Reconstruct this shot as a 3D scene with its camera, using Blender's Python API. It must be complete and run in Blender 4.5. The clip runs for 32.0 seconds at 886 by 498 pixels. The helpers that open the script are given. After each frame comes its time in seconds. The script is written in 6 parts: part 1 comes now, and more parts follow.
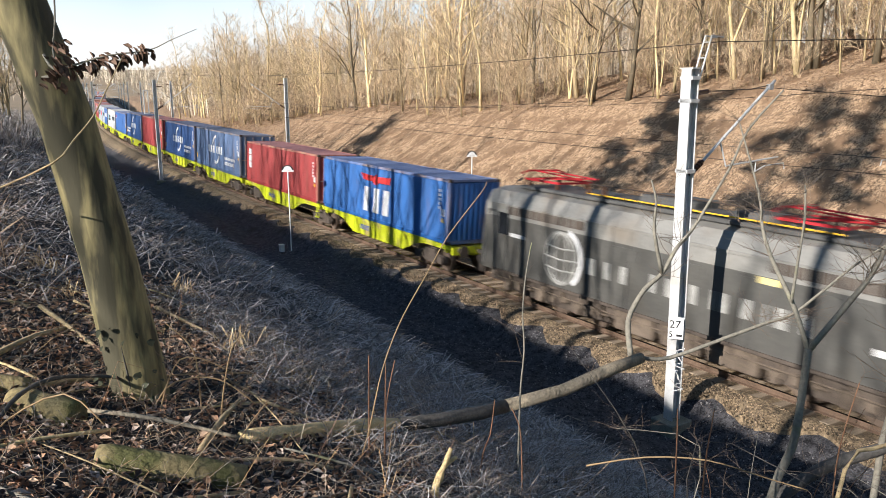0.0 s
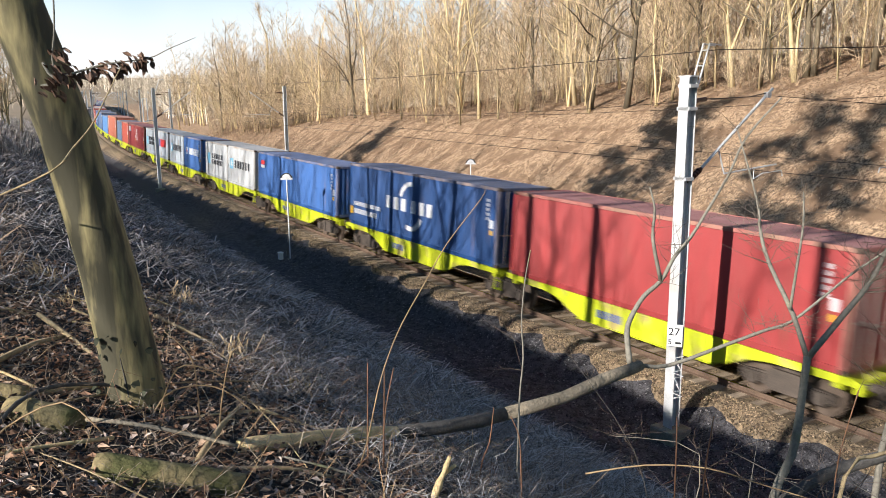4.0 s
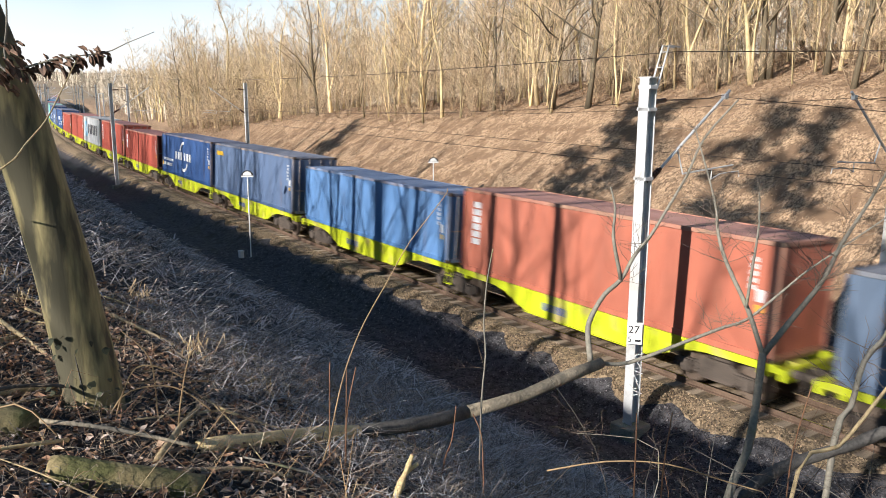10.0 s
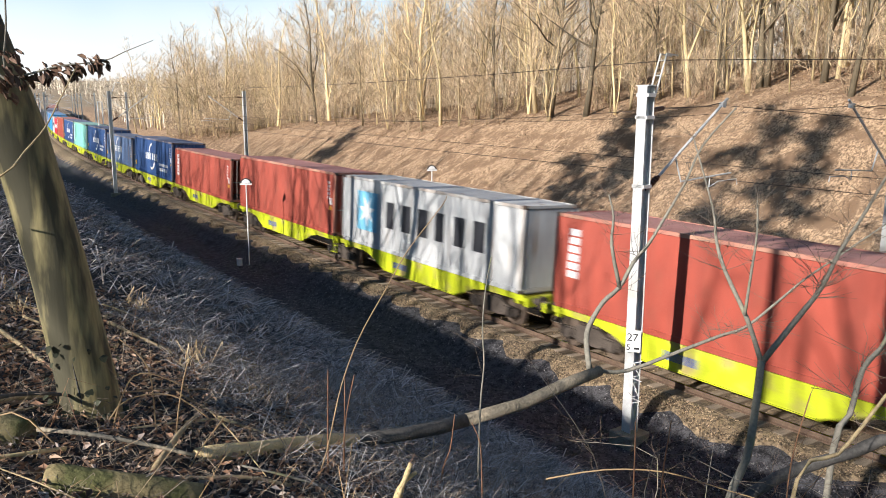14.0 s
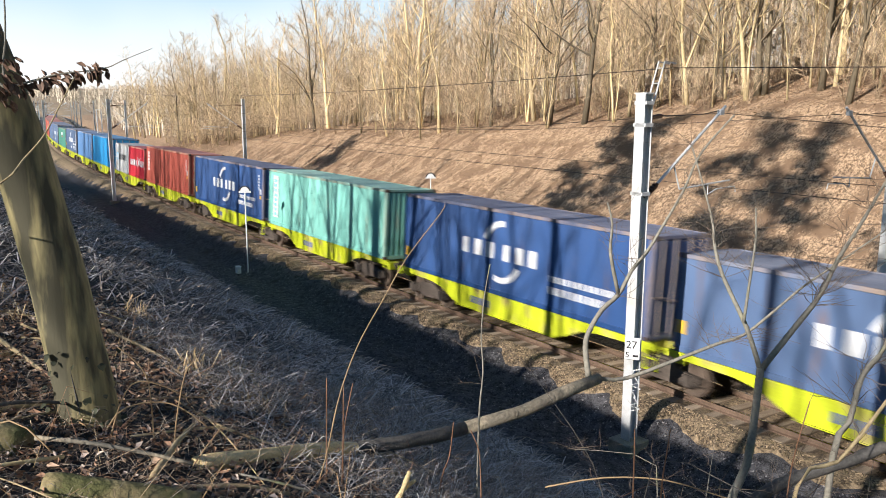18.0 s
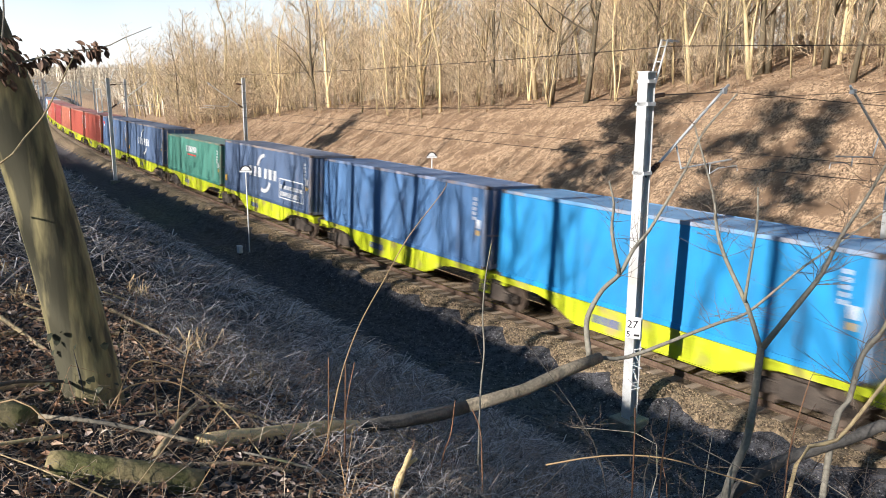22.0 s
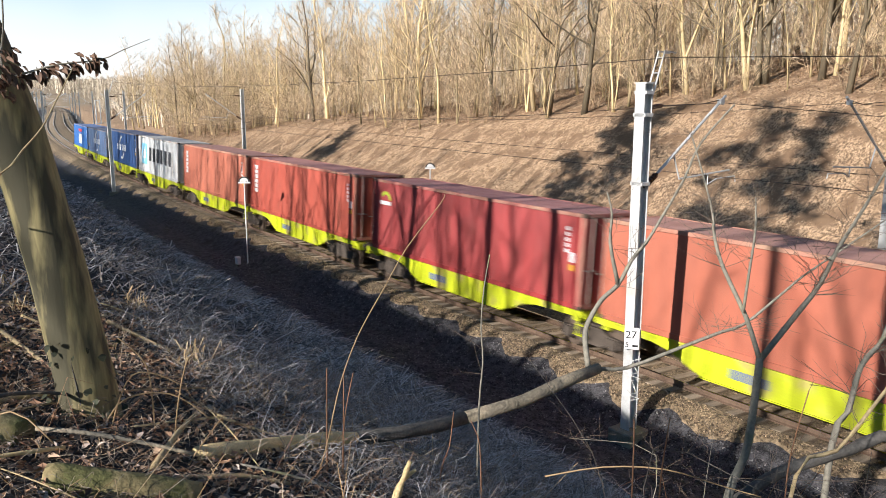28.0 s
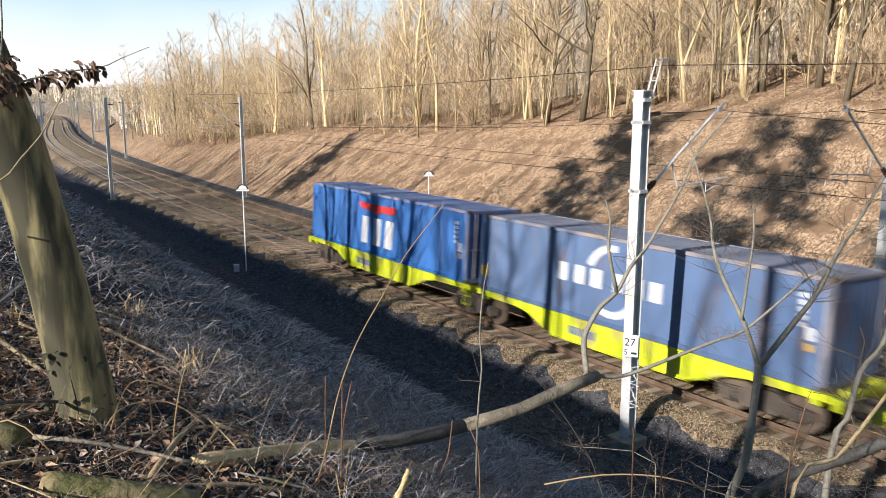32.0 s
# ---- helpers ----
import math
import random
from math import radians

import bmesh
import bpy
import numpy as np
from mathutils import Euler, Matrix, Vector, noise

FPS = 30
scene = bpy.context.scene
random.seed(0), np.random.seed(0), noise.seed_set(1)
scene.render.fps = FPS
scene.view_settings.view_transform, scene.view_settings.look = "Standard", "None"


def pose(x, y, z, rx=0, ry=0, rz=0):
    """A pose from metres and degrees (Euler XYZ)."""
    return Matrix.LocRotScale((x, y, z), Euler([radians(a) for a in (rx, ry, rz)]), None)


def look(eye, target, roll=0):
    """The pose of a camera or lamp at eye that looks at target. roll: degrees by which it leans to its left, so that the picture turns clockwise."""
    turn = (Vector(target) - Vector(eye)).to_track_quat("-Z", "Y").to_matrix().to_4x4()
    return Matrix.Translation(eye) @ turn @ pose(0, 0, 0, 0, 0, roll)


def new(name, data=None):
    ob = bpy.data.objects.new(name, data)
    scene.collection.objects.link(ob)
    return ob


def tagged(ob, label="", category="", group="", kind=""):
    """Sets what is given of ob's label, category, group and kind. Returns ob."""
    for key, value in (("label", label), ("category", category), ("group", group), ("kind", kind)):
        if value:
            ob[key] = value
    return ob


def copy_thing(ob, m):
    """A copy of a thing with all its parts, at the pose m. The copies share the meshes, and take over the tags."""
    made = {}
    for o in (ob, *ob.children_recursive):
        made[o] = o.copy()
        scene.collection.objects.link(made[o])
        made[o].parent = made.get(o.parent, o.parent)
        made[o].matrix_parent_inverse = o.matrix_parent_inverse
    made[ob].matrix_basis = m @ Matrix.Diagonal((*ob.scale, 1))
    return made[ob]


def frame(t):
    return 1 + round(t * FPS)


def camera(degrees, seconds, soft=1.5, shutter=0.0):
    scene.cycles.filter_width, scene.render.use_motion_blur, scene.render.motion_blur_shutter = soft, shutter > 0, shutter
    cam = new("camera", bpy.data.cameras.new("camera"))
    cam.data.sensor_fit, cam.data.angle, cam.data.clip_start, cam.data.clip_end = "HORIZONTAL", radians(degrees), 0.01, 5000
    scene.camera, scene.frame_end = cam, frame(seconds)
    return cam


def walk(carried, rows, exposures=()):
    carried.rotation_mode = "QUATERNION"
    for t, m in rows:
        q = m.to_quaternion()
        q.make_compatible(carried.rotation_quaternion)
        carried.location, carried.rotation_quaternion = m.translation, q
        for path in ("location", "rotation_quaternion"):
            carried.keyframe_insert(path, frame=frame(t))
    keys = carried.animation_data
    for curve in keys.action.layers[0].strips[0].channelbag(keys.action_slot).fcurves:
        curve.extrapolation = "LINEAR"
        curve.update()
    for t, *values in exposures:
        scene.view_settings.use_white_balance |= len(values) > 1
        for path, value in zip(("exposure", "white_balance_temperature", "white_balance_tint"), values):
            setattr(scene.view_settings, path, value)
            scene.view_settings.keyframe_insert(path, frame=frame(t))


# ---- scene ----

# ---------------------------------------------------------------- the track's line
# s runs along the near track (far end negative), n across it (positive beyond it), heights are over its rails.
EYE = Vector((0.0, 0.0, 7.519))
KS = [-1400, -900, -500, -300, -200, -140, -90, -40, 60, 75, 900]
KV = [0, -0.00014, -0.00014, -0.0001, 0.0005, 0.00095, 0.00084, 0.00096, 0.00092, 0.0, 0.0]
GRADE, CANT, SIDE = -0.00907, -0.051, 17.763
S_ALL = np.arange(-4000.0, 2000.1, 1.0)
_th = np.cumsum(np.interp(S_ALL, KS, KV))
_i0 = int(np.argmin(abs(S_ALL)))
TH = _th - _th[_i0]
_cx, _cy = np.cumsum(np.cos(TH)), np.cumsum(np.sin(TH))
CX, CY = _cx - _cx[_i0], _cy - _cy[_i0] + SIDE


def rail_height(s):
    return float(np.interp(s, [-700, -320, 60, 700], [4.2, 2.9, -0.54, -3.0]))


def on_line(s, n=0.0, h=0.0):
    """World place at s along the near track, n across it, h over its rails."""
    x, y, a = (float(np.interp(s, S_ALL, v)) for v in (CX, CY, TH))
    return Vector((x - math.sin(a) * n, y + math.cos(a) * n, h + rail_height(s)))


def heading(s):
    return float(np.interp(s, S_ALL, TH))


def cant_at(s):
    return float(np.interp(s, [-320, -160], [0.0, CANT]))


def ride(s, length):
    """Pose of a vehicle of that length whose middle is at s: x forwards, y to the far side, z up."""
    a, b = on_line(s - length * 0.42), on_line(s + length * 0.42)
    x = (b - a).normalized()
    n = Vector((-x.y, x.x, 0)).normalized()
    up = x.cross(n)
    c = cant_at(s)
    y = n * math.cos(c) + up * math.sin(c)
    z = x.cross(y)
    m = Matrix((x, y, z)).transposed().to_4x4()
    m.translation = (a + b) / 2
    return m


# ---------------------------------------------------------------- camera
cam = camera(59.05, 32.0, soft=0.55, shutter=0.45)


def aim(yaw, pitch, roll):
    a, p = radians(yaw), radians(pitch)
    d = Vector((-math.sin(a) * math.cos(p), math.cos(a) * math.cos(p), math.sin(p)))
    return look(EYE, EYE + d, roll)


def drift(t):
    """The slowly sinking tripod head: yaw, pitch and roll between its two slips."""
    if t < 7.95:
        return (56.5031 - 0.022213 * t - 0.000182 * t * t, -11.5131 + 0.132729 * t + 0.001778 * t * t, -0.3806 - 0.010781 * t + 0.000491 * t * t)
    if t < 21.65:
        return (53.9932 - 0.043334 * t + 0.00066 * t * t, -12.5601 + 0.155009 * t - 0.000528 * t * t, 0.0577 + 0.023229 * t - 0.000915 * t * t)
    return (53.5387 + 0.014312 * t - 0.000682 * t * t, -14.0449 + 0.107708 * t + 0.000493 * t * t, 0.5262 - 0.022979 * t + 0.000246 * t * t)


def between(a, b, k):
    return tuple(p + (q - p) * k for p, q in zip(a, b))


path = [(t, aim(*drift(t))) for t in (0, 1, 2, 3, 4, 5, 6, 7, 7.5, 7.8, 7.9)]
path += [(7.96, aim(55.4525, -10.6728, -0.2208)), (8.0, aim(55.4525, -10.6728, -0.2208)), (8.04, aim(55.4525, -10.6728, -0.2208)), (8.1, aim(*between(drift(7.9), drift(8.2), 0.83)))]
path += [(t, aim(*drift(t))) for t in (8.2, 8.3, 8.6, 9, 10, 11, 12, 13, 14, 15, 16, 17, 18, 19, 20, 21, 21.5, 21.6)]
path += [(21.7, aim(*between(drift(21.6), drift(21.9), 0.29))), (21.8, aim(*between(drift(21.6), drift(21.9), 0.75)))]
path += [(t, aim(*drift(t))) for t in (21.9, 22.0, 22.3, 23, 24, 25, 26, 27, 28, 29, 30, 31, 32)]
walk(cam, path)

# ---------------------------------------------------------------- light
SUN_TO = Vector((0.12, -1.0, 0.0)).normalized() * math.cos(radians(24.0)) + Vector((0, 0, math.sin(radians(24.0))))
world = bpy.data.worlds.new("world")
scene.world = world
world.use_nodes = True
wn = world.node_tree.nodes
sky = wn.new("ShaderNodeTexSky")
sky.sky_type, sky.sun_disc = "NISHITA", False
sky.sun_elevation = radians(24.0)
sky.sun_rotation = math.atan2(SUN_TO.x, SUN_TO.y)
sky.air_density, sky.dust_density, sky.ozone_density = 1.3, 0.1, 4.0
wn["Background"].inputs[1].default_value = 0.062
world.node_tree.links.new(sky.outputs[0], wn["Background"].inputs[0])
sun = new("sun", bpy.data.lights.new("sun", "SUN"))
sun.data.energy, sun.data.angle, sun.data.color = 5.0, radians(0.5), (1.0, 0.935, 0.885)
sun.matrix_world = look(Vector((0, 0, 60)) + SUN_TO * 50, Vector((0, 0, 60)))
scene.view_settings.exposure = 0.73


# ---------------------------------------------------------------- materials
def mat(name, a, b=None, scale=8.0, rough=0.8, bump=0.0, fine=60.0, metal=0.0, stretch=(1, 1, 1), spread=(0.35, 0.65), c=None, cspread=(0.6, 0.7), cscale=1.2, random_value=0.0, spec=0.4):
    """Two colours mixed by noise at two scales, a third in patches, relief, and a random value a piece."""
    m = bpy.data.materials.new(name)
    m.use_nodes = True
    nt = m.node_tree
    N, L = nt.nodes, nt.links
    bs = N["Principled BSDF"]
    bs.inputs["Roughness"].default_value, bs.inputs["Metallic"].default_value = rough, metal
    bs.inputs["Specular IOR Level"].default_value = spec
    b = b or tuple(v * 0.75 for v in a)
    tc, mp = N.new("ShaderNodeTexCoord"), N.new("ShaderNodeMapping")
    mp.inputs["Scale"].default_value = stretch
    L.new(tc.outputs["Object"], mp.inputs["Vector"])

    def noise_at(sc, detail=4.0):
        n = N.new("ShaderNodeTexNoise")
        n.inputs["Scale"].default_value, n.inputs["Detail"].default_value = sc, detail
        L.new(mp.outputs[0], n.inputs["Vector"])
        return n

    def ramp_of(src, lo, hi):
        r = N.new("ShaderNodeMapRange")
        r.inputs[1].default_value, r.inputs[2].default_value = lo, hi
        L.new(src, r.inputs[0])
        return r.outputs[0]

    def mix_of(fac, x, y, mode="MIX"):
        q = N.new("ShaderNodeMix")
        q.data_type, q.blend_type = "RGBA", mode
        for sock, v in ((q.inputs[0], fac), (q.inputs[6], x), (q.inputs[7], y)):
            if isinstance(v, (tuple, list)):
                sock.default_value = (*v, 1)
            elif isinstance(v, float):
                sock.default_value = v
            else:
                L.new(v, sock)
        return q.outputs[2]

    n1, n2 = noise_at(scale), noise_at(fine, 3.0)
    add = N.new("ShaderNodeMath")
    add.operation = "MULTIPLY_ADD"
    L.new(n2.outputs[0], add.inputs[0])
    add.inputs[1].default_value = 0.5
    half = N.new("ShaderNodeMath")
    half.operation = "MULTIPLY"
    half.inputs[1].default_value = 0.5
    L.new(n1.outputs[0], half.inputs[0])
    L.new(half.outputs[0], add.inputs[2])
    col = mix_of(ramp_of(add.outputs[0], *spread), a, b)
    if c:
        col = mix_of(ramp_of(noise_at(cscale, 6.0).outputs[0], *cspread), col, c)
    if random_value:
        oi, hs = N.new("ShaderNodeObjectInfo"), N.new("ShaderNodeHueSaturation")
        mr = N.new("ShaderNodeMapRange")
        mr.inputs[3].default_value, mr.inputs[4].default_value = 1 - random_value, 1 + random_value
        L.new(oi.outputs["Random"], mr.inputs[0])
        L.new(mr.outputs[0], hs.inputs["Value"])
        L.new(col, hs.inputs["Color"])
        col = hs.outputs[0]
    L.new(col, bs.inputs["Base Color"])
    if bump:
        bp = N.new("ShaderNodeBump")
        bp.inputs["Strength"].default_value, bp.inputs["Distance"].default_value = min(1.0, bump), 0.03 * max(1.0, bump)
        L.new(add.outputs[0], bp.inputs["Height"])
        L.new(bp.outputs[0], bs.inputs["Normal"])
    return m


def island_mat(name, colours, rough=0.85):
    """A material for loose pieces in one mesh: each island picks a colour of its own."""
    m = bpy.data.materials.new(name)
    m.use_nodes = True
    nt = m.node_tree
    g, r = nt.nodes.new("ShaderNodeNewGeometry"), nt.nodes.new("ShaderNodeValToRGB")
    r.color_ramp.interpolation = "CONSTANT"
    while len(r.color_ramp.elements) < len(colours):
        r.color_ramp.elements.new(0.5)
    for i, cval in enumerate(colours):
        r.color_ramp.elements[i].position = i / len(colours)
        r.color_ramp.elements[i].color = (*cval, 1)
    nt.links.new(g.outputs["Random Per Island"], r.inputs[0])
    bs = nt.nodes["Principled BSDF"]
    bs.inputs["Roughness"].default_value = rough
    bs.inputs["Specular IOR Level"].default_value = 0.25
    nt.links.new(r.outputs[0], bs.inputs["Base Color"])
    return m


# Slope soil kept near black: the bank's shade is put into the colour.
M_SLOPE = mat("shaded_dry_slope", (0.036, 0.034, 0.035), (0.009, 0.0085, 0.009), 3.0, 0.95, 1.2, 24, c=(0.05, 0.046, 0.045), cscale=4.0)
M_BANK = mat("leaf_litter_bank", (0.60, 0.415, 0.255), (0.13, 0.083, 0.05), 7.0, 0.95, 3.0, 24, stretch=(1.3, 0.75, 0.75), spread=(0.42, 0.58), c=(0.22, 0.14, 0.083), cscale=0.9, cspread=(0.46, 0.6))
M_FIELD = mat("far_land", (0.33, 0.25, 0.16), (0.22, 0.17, 0.11), 0.03, 0.95, 0.3, 0.5)
M_BALLAST = mat("ballast_gravel", (0.31, 0.23, 0.14), (0.08, 0.06, 0.038), 5.0, 0.95, 2.4, 17, spread=(0.4, 0.6))
# Dark gravel, taken darker still to hold the shade beside the track.
M_CINDER = mat("cinder_with_shade", (0.085, 0.083, 0.088), (0.014, 0.014, 0.016), 5.0, 0.95, 2.0, 22, spread=(0.42, 0.6), c=(0.03, 0.027, 0.025), cscale=0.9)
M_RAIL = mat("rusty_rail", (0.20, 0.135, 0.095), (0.11, 0.075, 0.052), 9, 0.7, 0.2, 60, metal=0.3)
M_SHINE = mat("polished_rail_head", (0.80, 0.79, 0.77), (0.70, 0.68, 0.65), 4, 0.13, 0, 30, metal=1.0)
M_SLEEPER = mat("old_sleeper_wood", (0.44, 0.35, 0.25), (0.25, 0.19, 0.13), 4, 0.9, 0.5, 40, stretch=(3, 0.4, 3), random_value=0.3)
M_LIME = mat("lime_yellow_paint", (0.54, 0.61, 0.02), (0.40, 0.44, 0.02), 1.2, 0.5, 0.05, 20, c=(0.40, 0.32, 0.13), cscale=1.4, cspread=(0.54, 0.72))
M_BOGIE = mat("grimy_bogie_steel", (0.12, 0.095, 0.075), (0.055, 0.045, 0.037), 5, 0.75, 0.3, 40, metal=0.1)
M_WHEEL = mat("worn_wheel_steel", (0.20, 0.15, 0.115), (0.11, 0.085, 0.065), 6, 0.55, 0.1, 50, metal=0.4)
M_GALV = mat("galvanised_steel", (0.64, 0.65, 0.64), (0.48, 0.49, 0.49), 6, 0.5, 0.08, 50, metal=0.2, c=(0.46, 0.42, 0.33), cscale=0.9, cspread=(0.52, 0.75))
M_STONE = island_mat("ballast_stones", [(0.30, 0.22, 0.135), (0.20, 0.148, 0.093), (0.40, 0.30, 0.19), (0.08, 0.06, 0.042), (0.25, 0.185, 0.115), (0.14, 0.105, 0.068)], 0.95)
M_CINDERSTONE = island_mat("cinder_stones", [(0.07, 0.068, 0.072), (0.13, 0.125, 0.128), (0.025, 0.025, 0.028), (0.24, 0.23, 0.225), (0.045, 0.044, 0.047)], 0.8)
M_WIRE = mat("copper_wire", (0.10, 0.075, 0.06), (0.07, 0.05, 0.04), 6, 0.6, 0, 50, metal=0.5)
M_CONC = mat("concrete", (0.42, 0.40, 0.36), (0.30, 0.285, 0.25), 5, 0.9, 0.4, 50)
M_MOSSCONC = mat("mossy_concrete", (0.27, 0.27, 0.22), (0.14, 0.145, 0.11), 5, 0.9, 0.5, 40)
M_INSUL = mat("brown_porcelain", (0.10, 0.05, 0.03), (0.08, 0.04, 0.025), 6, 0.25, 0, 40)
M_WHITE = mat("white_paint", (0.78, 0.78, 0.76), (0.66, 0.66, 0.64), 3, 0.5, 0.03, 30)
M_BLACK = mat("black_paint", (0.02, 0.02, 0.022), (0.03, 0.03, 0.03), 3, 0.5, 0.03, 30)
M_BARK = mat("beech_bark", (0.36, 0.305, 0.145), (0.15, 0.13, 0.066), 3.0, 0.8, 0.25, 18, stretch=(1.6, 1.6, 0.28), spread=(0.36, 0.64), c=(0.07, 0.064, 0.038), cscale=5.0, cspread=(0.46, 0.58))
M_TREE = mat("pale_bark", (0.88, 0.71, 0.40), (0.42, 0.325, 0.17), 2.0, 0.9, 0.5, 14, stretch=(1, 1, 0.3), random_value=0.35)
M_DARKBARK = mat("dark_bark", (0.17, 0.135, 0.085), (0.10, 0.08, 0.05), 2.0, 0.9, 0.5, 14, stretch=(1, 1, 0.3), random_value=0.25)
M_TWIG = island_mat("bare_twigs", [(0.92, 0.73, 0.48), (0.30, 0.215, 0.14), (0.62, 0.475, 0.30), (0.11, 0.078, 0.054), (0.74, 0.57, 0.37), (0.44, 0.325, 0.21)])
# Twigs paled in their colour to stand for distant haze and sunlight.
M_PALEDTWIG = island_mat("haze_light_twigs", [(0.82, 0.72, 0.57), (0.46, 0.39, 0.29), (0.70, 0.60, 0.46), (0.26, 0.21, 0.155), (0.60, 0.51, 0.385)])
M_LOG = mat("dead_wood", (0.46, 0.36, 0.20), (0.26, 0.20, 0.11), 4, 0.85, 0.6, 30, c=(0.10, 0.085, 0.07), cscale=1.5)
M_STALKS = island_mat("dry_stalks", [(0.50, 0.465, 0.44), (0.27, 0.25, 0.24), (0.66, 0.615, 0.58), (0.06, 0.055, 0.053), (0.44, 0.36, 0.28), (0.13, 0.118, 0.112), (0.20, 0.17, 0.14)])
M_BANKGRASS = island_mat("bank_grass", [(0.50, 0.345, 0.205), (0.28, 0.17, 0.095), (0.64, 0.49, 0.33), (0.10, 0.062, 0.036), (0.34, 0.22, 0.12), (0.15, 0.09, 0.05)])
M_SCRUB = island_mat("bramble_scrub", [(0.44, 0.32, 0.21), (0.26, 0.18, 0.115), (0.56, 0.45, 0.32), (0.10, 0.07, 0.05), (0.38, 0.29, 0.23), (0.17, 0.12, 0.085)])
M_BRAMBLE = island_mat("bramble_shoots", [(0.46, 0.30, 0.15), (0.30, 0.16, 0.085), (0.58, 0.42, 0.24), (0.20, 0.11, 0.07), (0.38, 0.30, 0.21)])
M_TUFT = island_mat("tan_tufts", [(0.60, 0.45, 0.25), (0.45, 0.31, 0.16), (0.70, 0.56, 0.35)])
M_LITTER = island_mat("twig_litter", [(0.38, 0.31, 0.235), (0.20, 0.155, 0.12), (0.52, 0.43, 0.32), (0.07, 0.056, 0.048), (0.34, 0.215, 0.125), (0.22, 0.20, 0.185)])
M_LEAVES = island_mat("fallen_leaves", [(0.32, 0.19, 0.12), (0.52, 0.37, 0.26), (0.09, 0.062, 0.048), (0.38, 0.235, 0.15), (0.045, 0.034, 0.031), (0.48, 0.40, 0.345), (0.18, 0.10, 0.062)])
M_REDTWIG = mat("reddish_bramble", (0.24, 0.12, 0.065), (0.16, 0.085, 0.045), 5, 0.7, 0, 30)


def sky_material():
    """Pale hazy sky far off: white at the horizon, light blue higher up."""
    m = bpy.data.materials.new("hazy_sky")
    m.use_nodes = True
    nt = m.node_tree
    nt.nodes.remove(nt.nodes["Principled BSDF"])
    em, tc, sep = nt.nodes.new("ShaderNodeEmission"), nt.nodes.new("ShaderNodeTexCoord"), nt.nodes.new("ShaderNodeSeparateXYZ")
    mr, ramp, nz, add = nt.nodes.new("ShaderNodeMapRange"), nt.nodes.new("ShaderNodeValToRGB"), nt.nodes.new("ShaderNodeTexNoise"), nt.nodes.new("ShaderNodeMath")
    nz.inputs["Scale"].default_value = 0.0012
    mr.inputs[1].default_value, mr.inputs[2].default_value = 100, 1000
    nt.links.new(tc.outputs["Object"], sep.inputs[0])
    nt.links.new(tc.outputs["Object"], nz.inputs["Vector"])
    nt.links.new(sep.outputs[2], mr.inputs[0])
    add.operation = "MULTIPLY_ADD"
    add.inputs[1].default_value = 0.35
    nt.links.new(nz.outputs[0], add.inputs[0])
    nt.links.new(mr.outputs[0], add.inputs[2])
    nt.links.new(add.outputs[0], ramp.inputs[0])
    ramp.color_ramp.elements[0].position, ramp.color_ramp.elements[0].color = 0.2, (0.68, 0.68, 0.67, 1)
    ramp.color_ramp.elements[1].position, ramp.color_ramp.elements[1].color = 0.82, (0.32, 0.47, 0.60, 1)
    mid = ramp.color_ramp.elements.new(0.48)
    mid.color = (0.56, 0.63, 0.67, 1)
    nt.links.new(ramp.outputs[0], em.inputs[0])
    nt.links.new(em.outputs[0], nt.nodes["Material Output"].inputs[0])
    return m


M_SKY = sky_material()


# ---------------------------------------------------------------- mesh helpers
def part(name, bm, material, parent=None, label=""):
    me = bpy.data.meshes.new(name)
    bm.to_mesh(me)
    bm.free()
    return hang(name, me, material, parent, label)


def hang(name, me, material, parent=None, label=""):
    ob = new(name, me)
    if material and not me.materials:
        me.materials.append(material)
    if parent:
        ob.parent = parent
    if label:
        tagged(ob, label)
    return ob


def empty(name, label, category, group="", kind=""):
    return tagged(new(name), label, category, group, kind)


def box(bm, x0, x1, y0, y1, z0, z1):
    v = [bm.verts.new(p) for p in ((x0, y0, z0), (x1, y0, z0), (x1, y1, z0), (x0, y1, z0), (x0, y0, z1), (x1, y0, z1), (x1, y1, z1), (x0, y1, z1))]
    for f in ((3, 2, 1, 0), (4, 5, 6, 7), (0, 1, 5, 4), (1, 2, 6, 5), (2, 3, 7, 6), (3, 0, 4, 7)):
        bm.faces.new([v[i] for i in f])
    return v


def boxes(*dims):
    bm = bmesh.new()
    for d in dims:
        box(bm, *d)
    return bm


def soft(bm, w=0.01, seg=1):
    bmesh.ops.bevel(bm, geom=list(bm.edges), offset=w, segments=seg, affect="EDGES", clamp_overlap=True)
    return bm


def prism(outline, y0, y1):
    """A plate with that outline in x and z, from y0 to y1."""
    bm = bmesh.new()
    a = [bm.verts.new((x, y0, z)) for x, z in outline]
    b = [bm.verts.new((x, y1, z)) for x, z in outline]
    bm.faces.new(a)
    bm.faces.new(b[::-1])
    for i in range(len(a)):
        j = (i + 1) % len(a)
        bm.faces.new((a[j], a[i], b[i], b[j]))
    bmesh.ops.recalc_face_normals(bm, faces=bm.faces)
    return bm


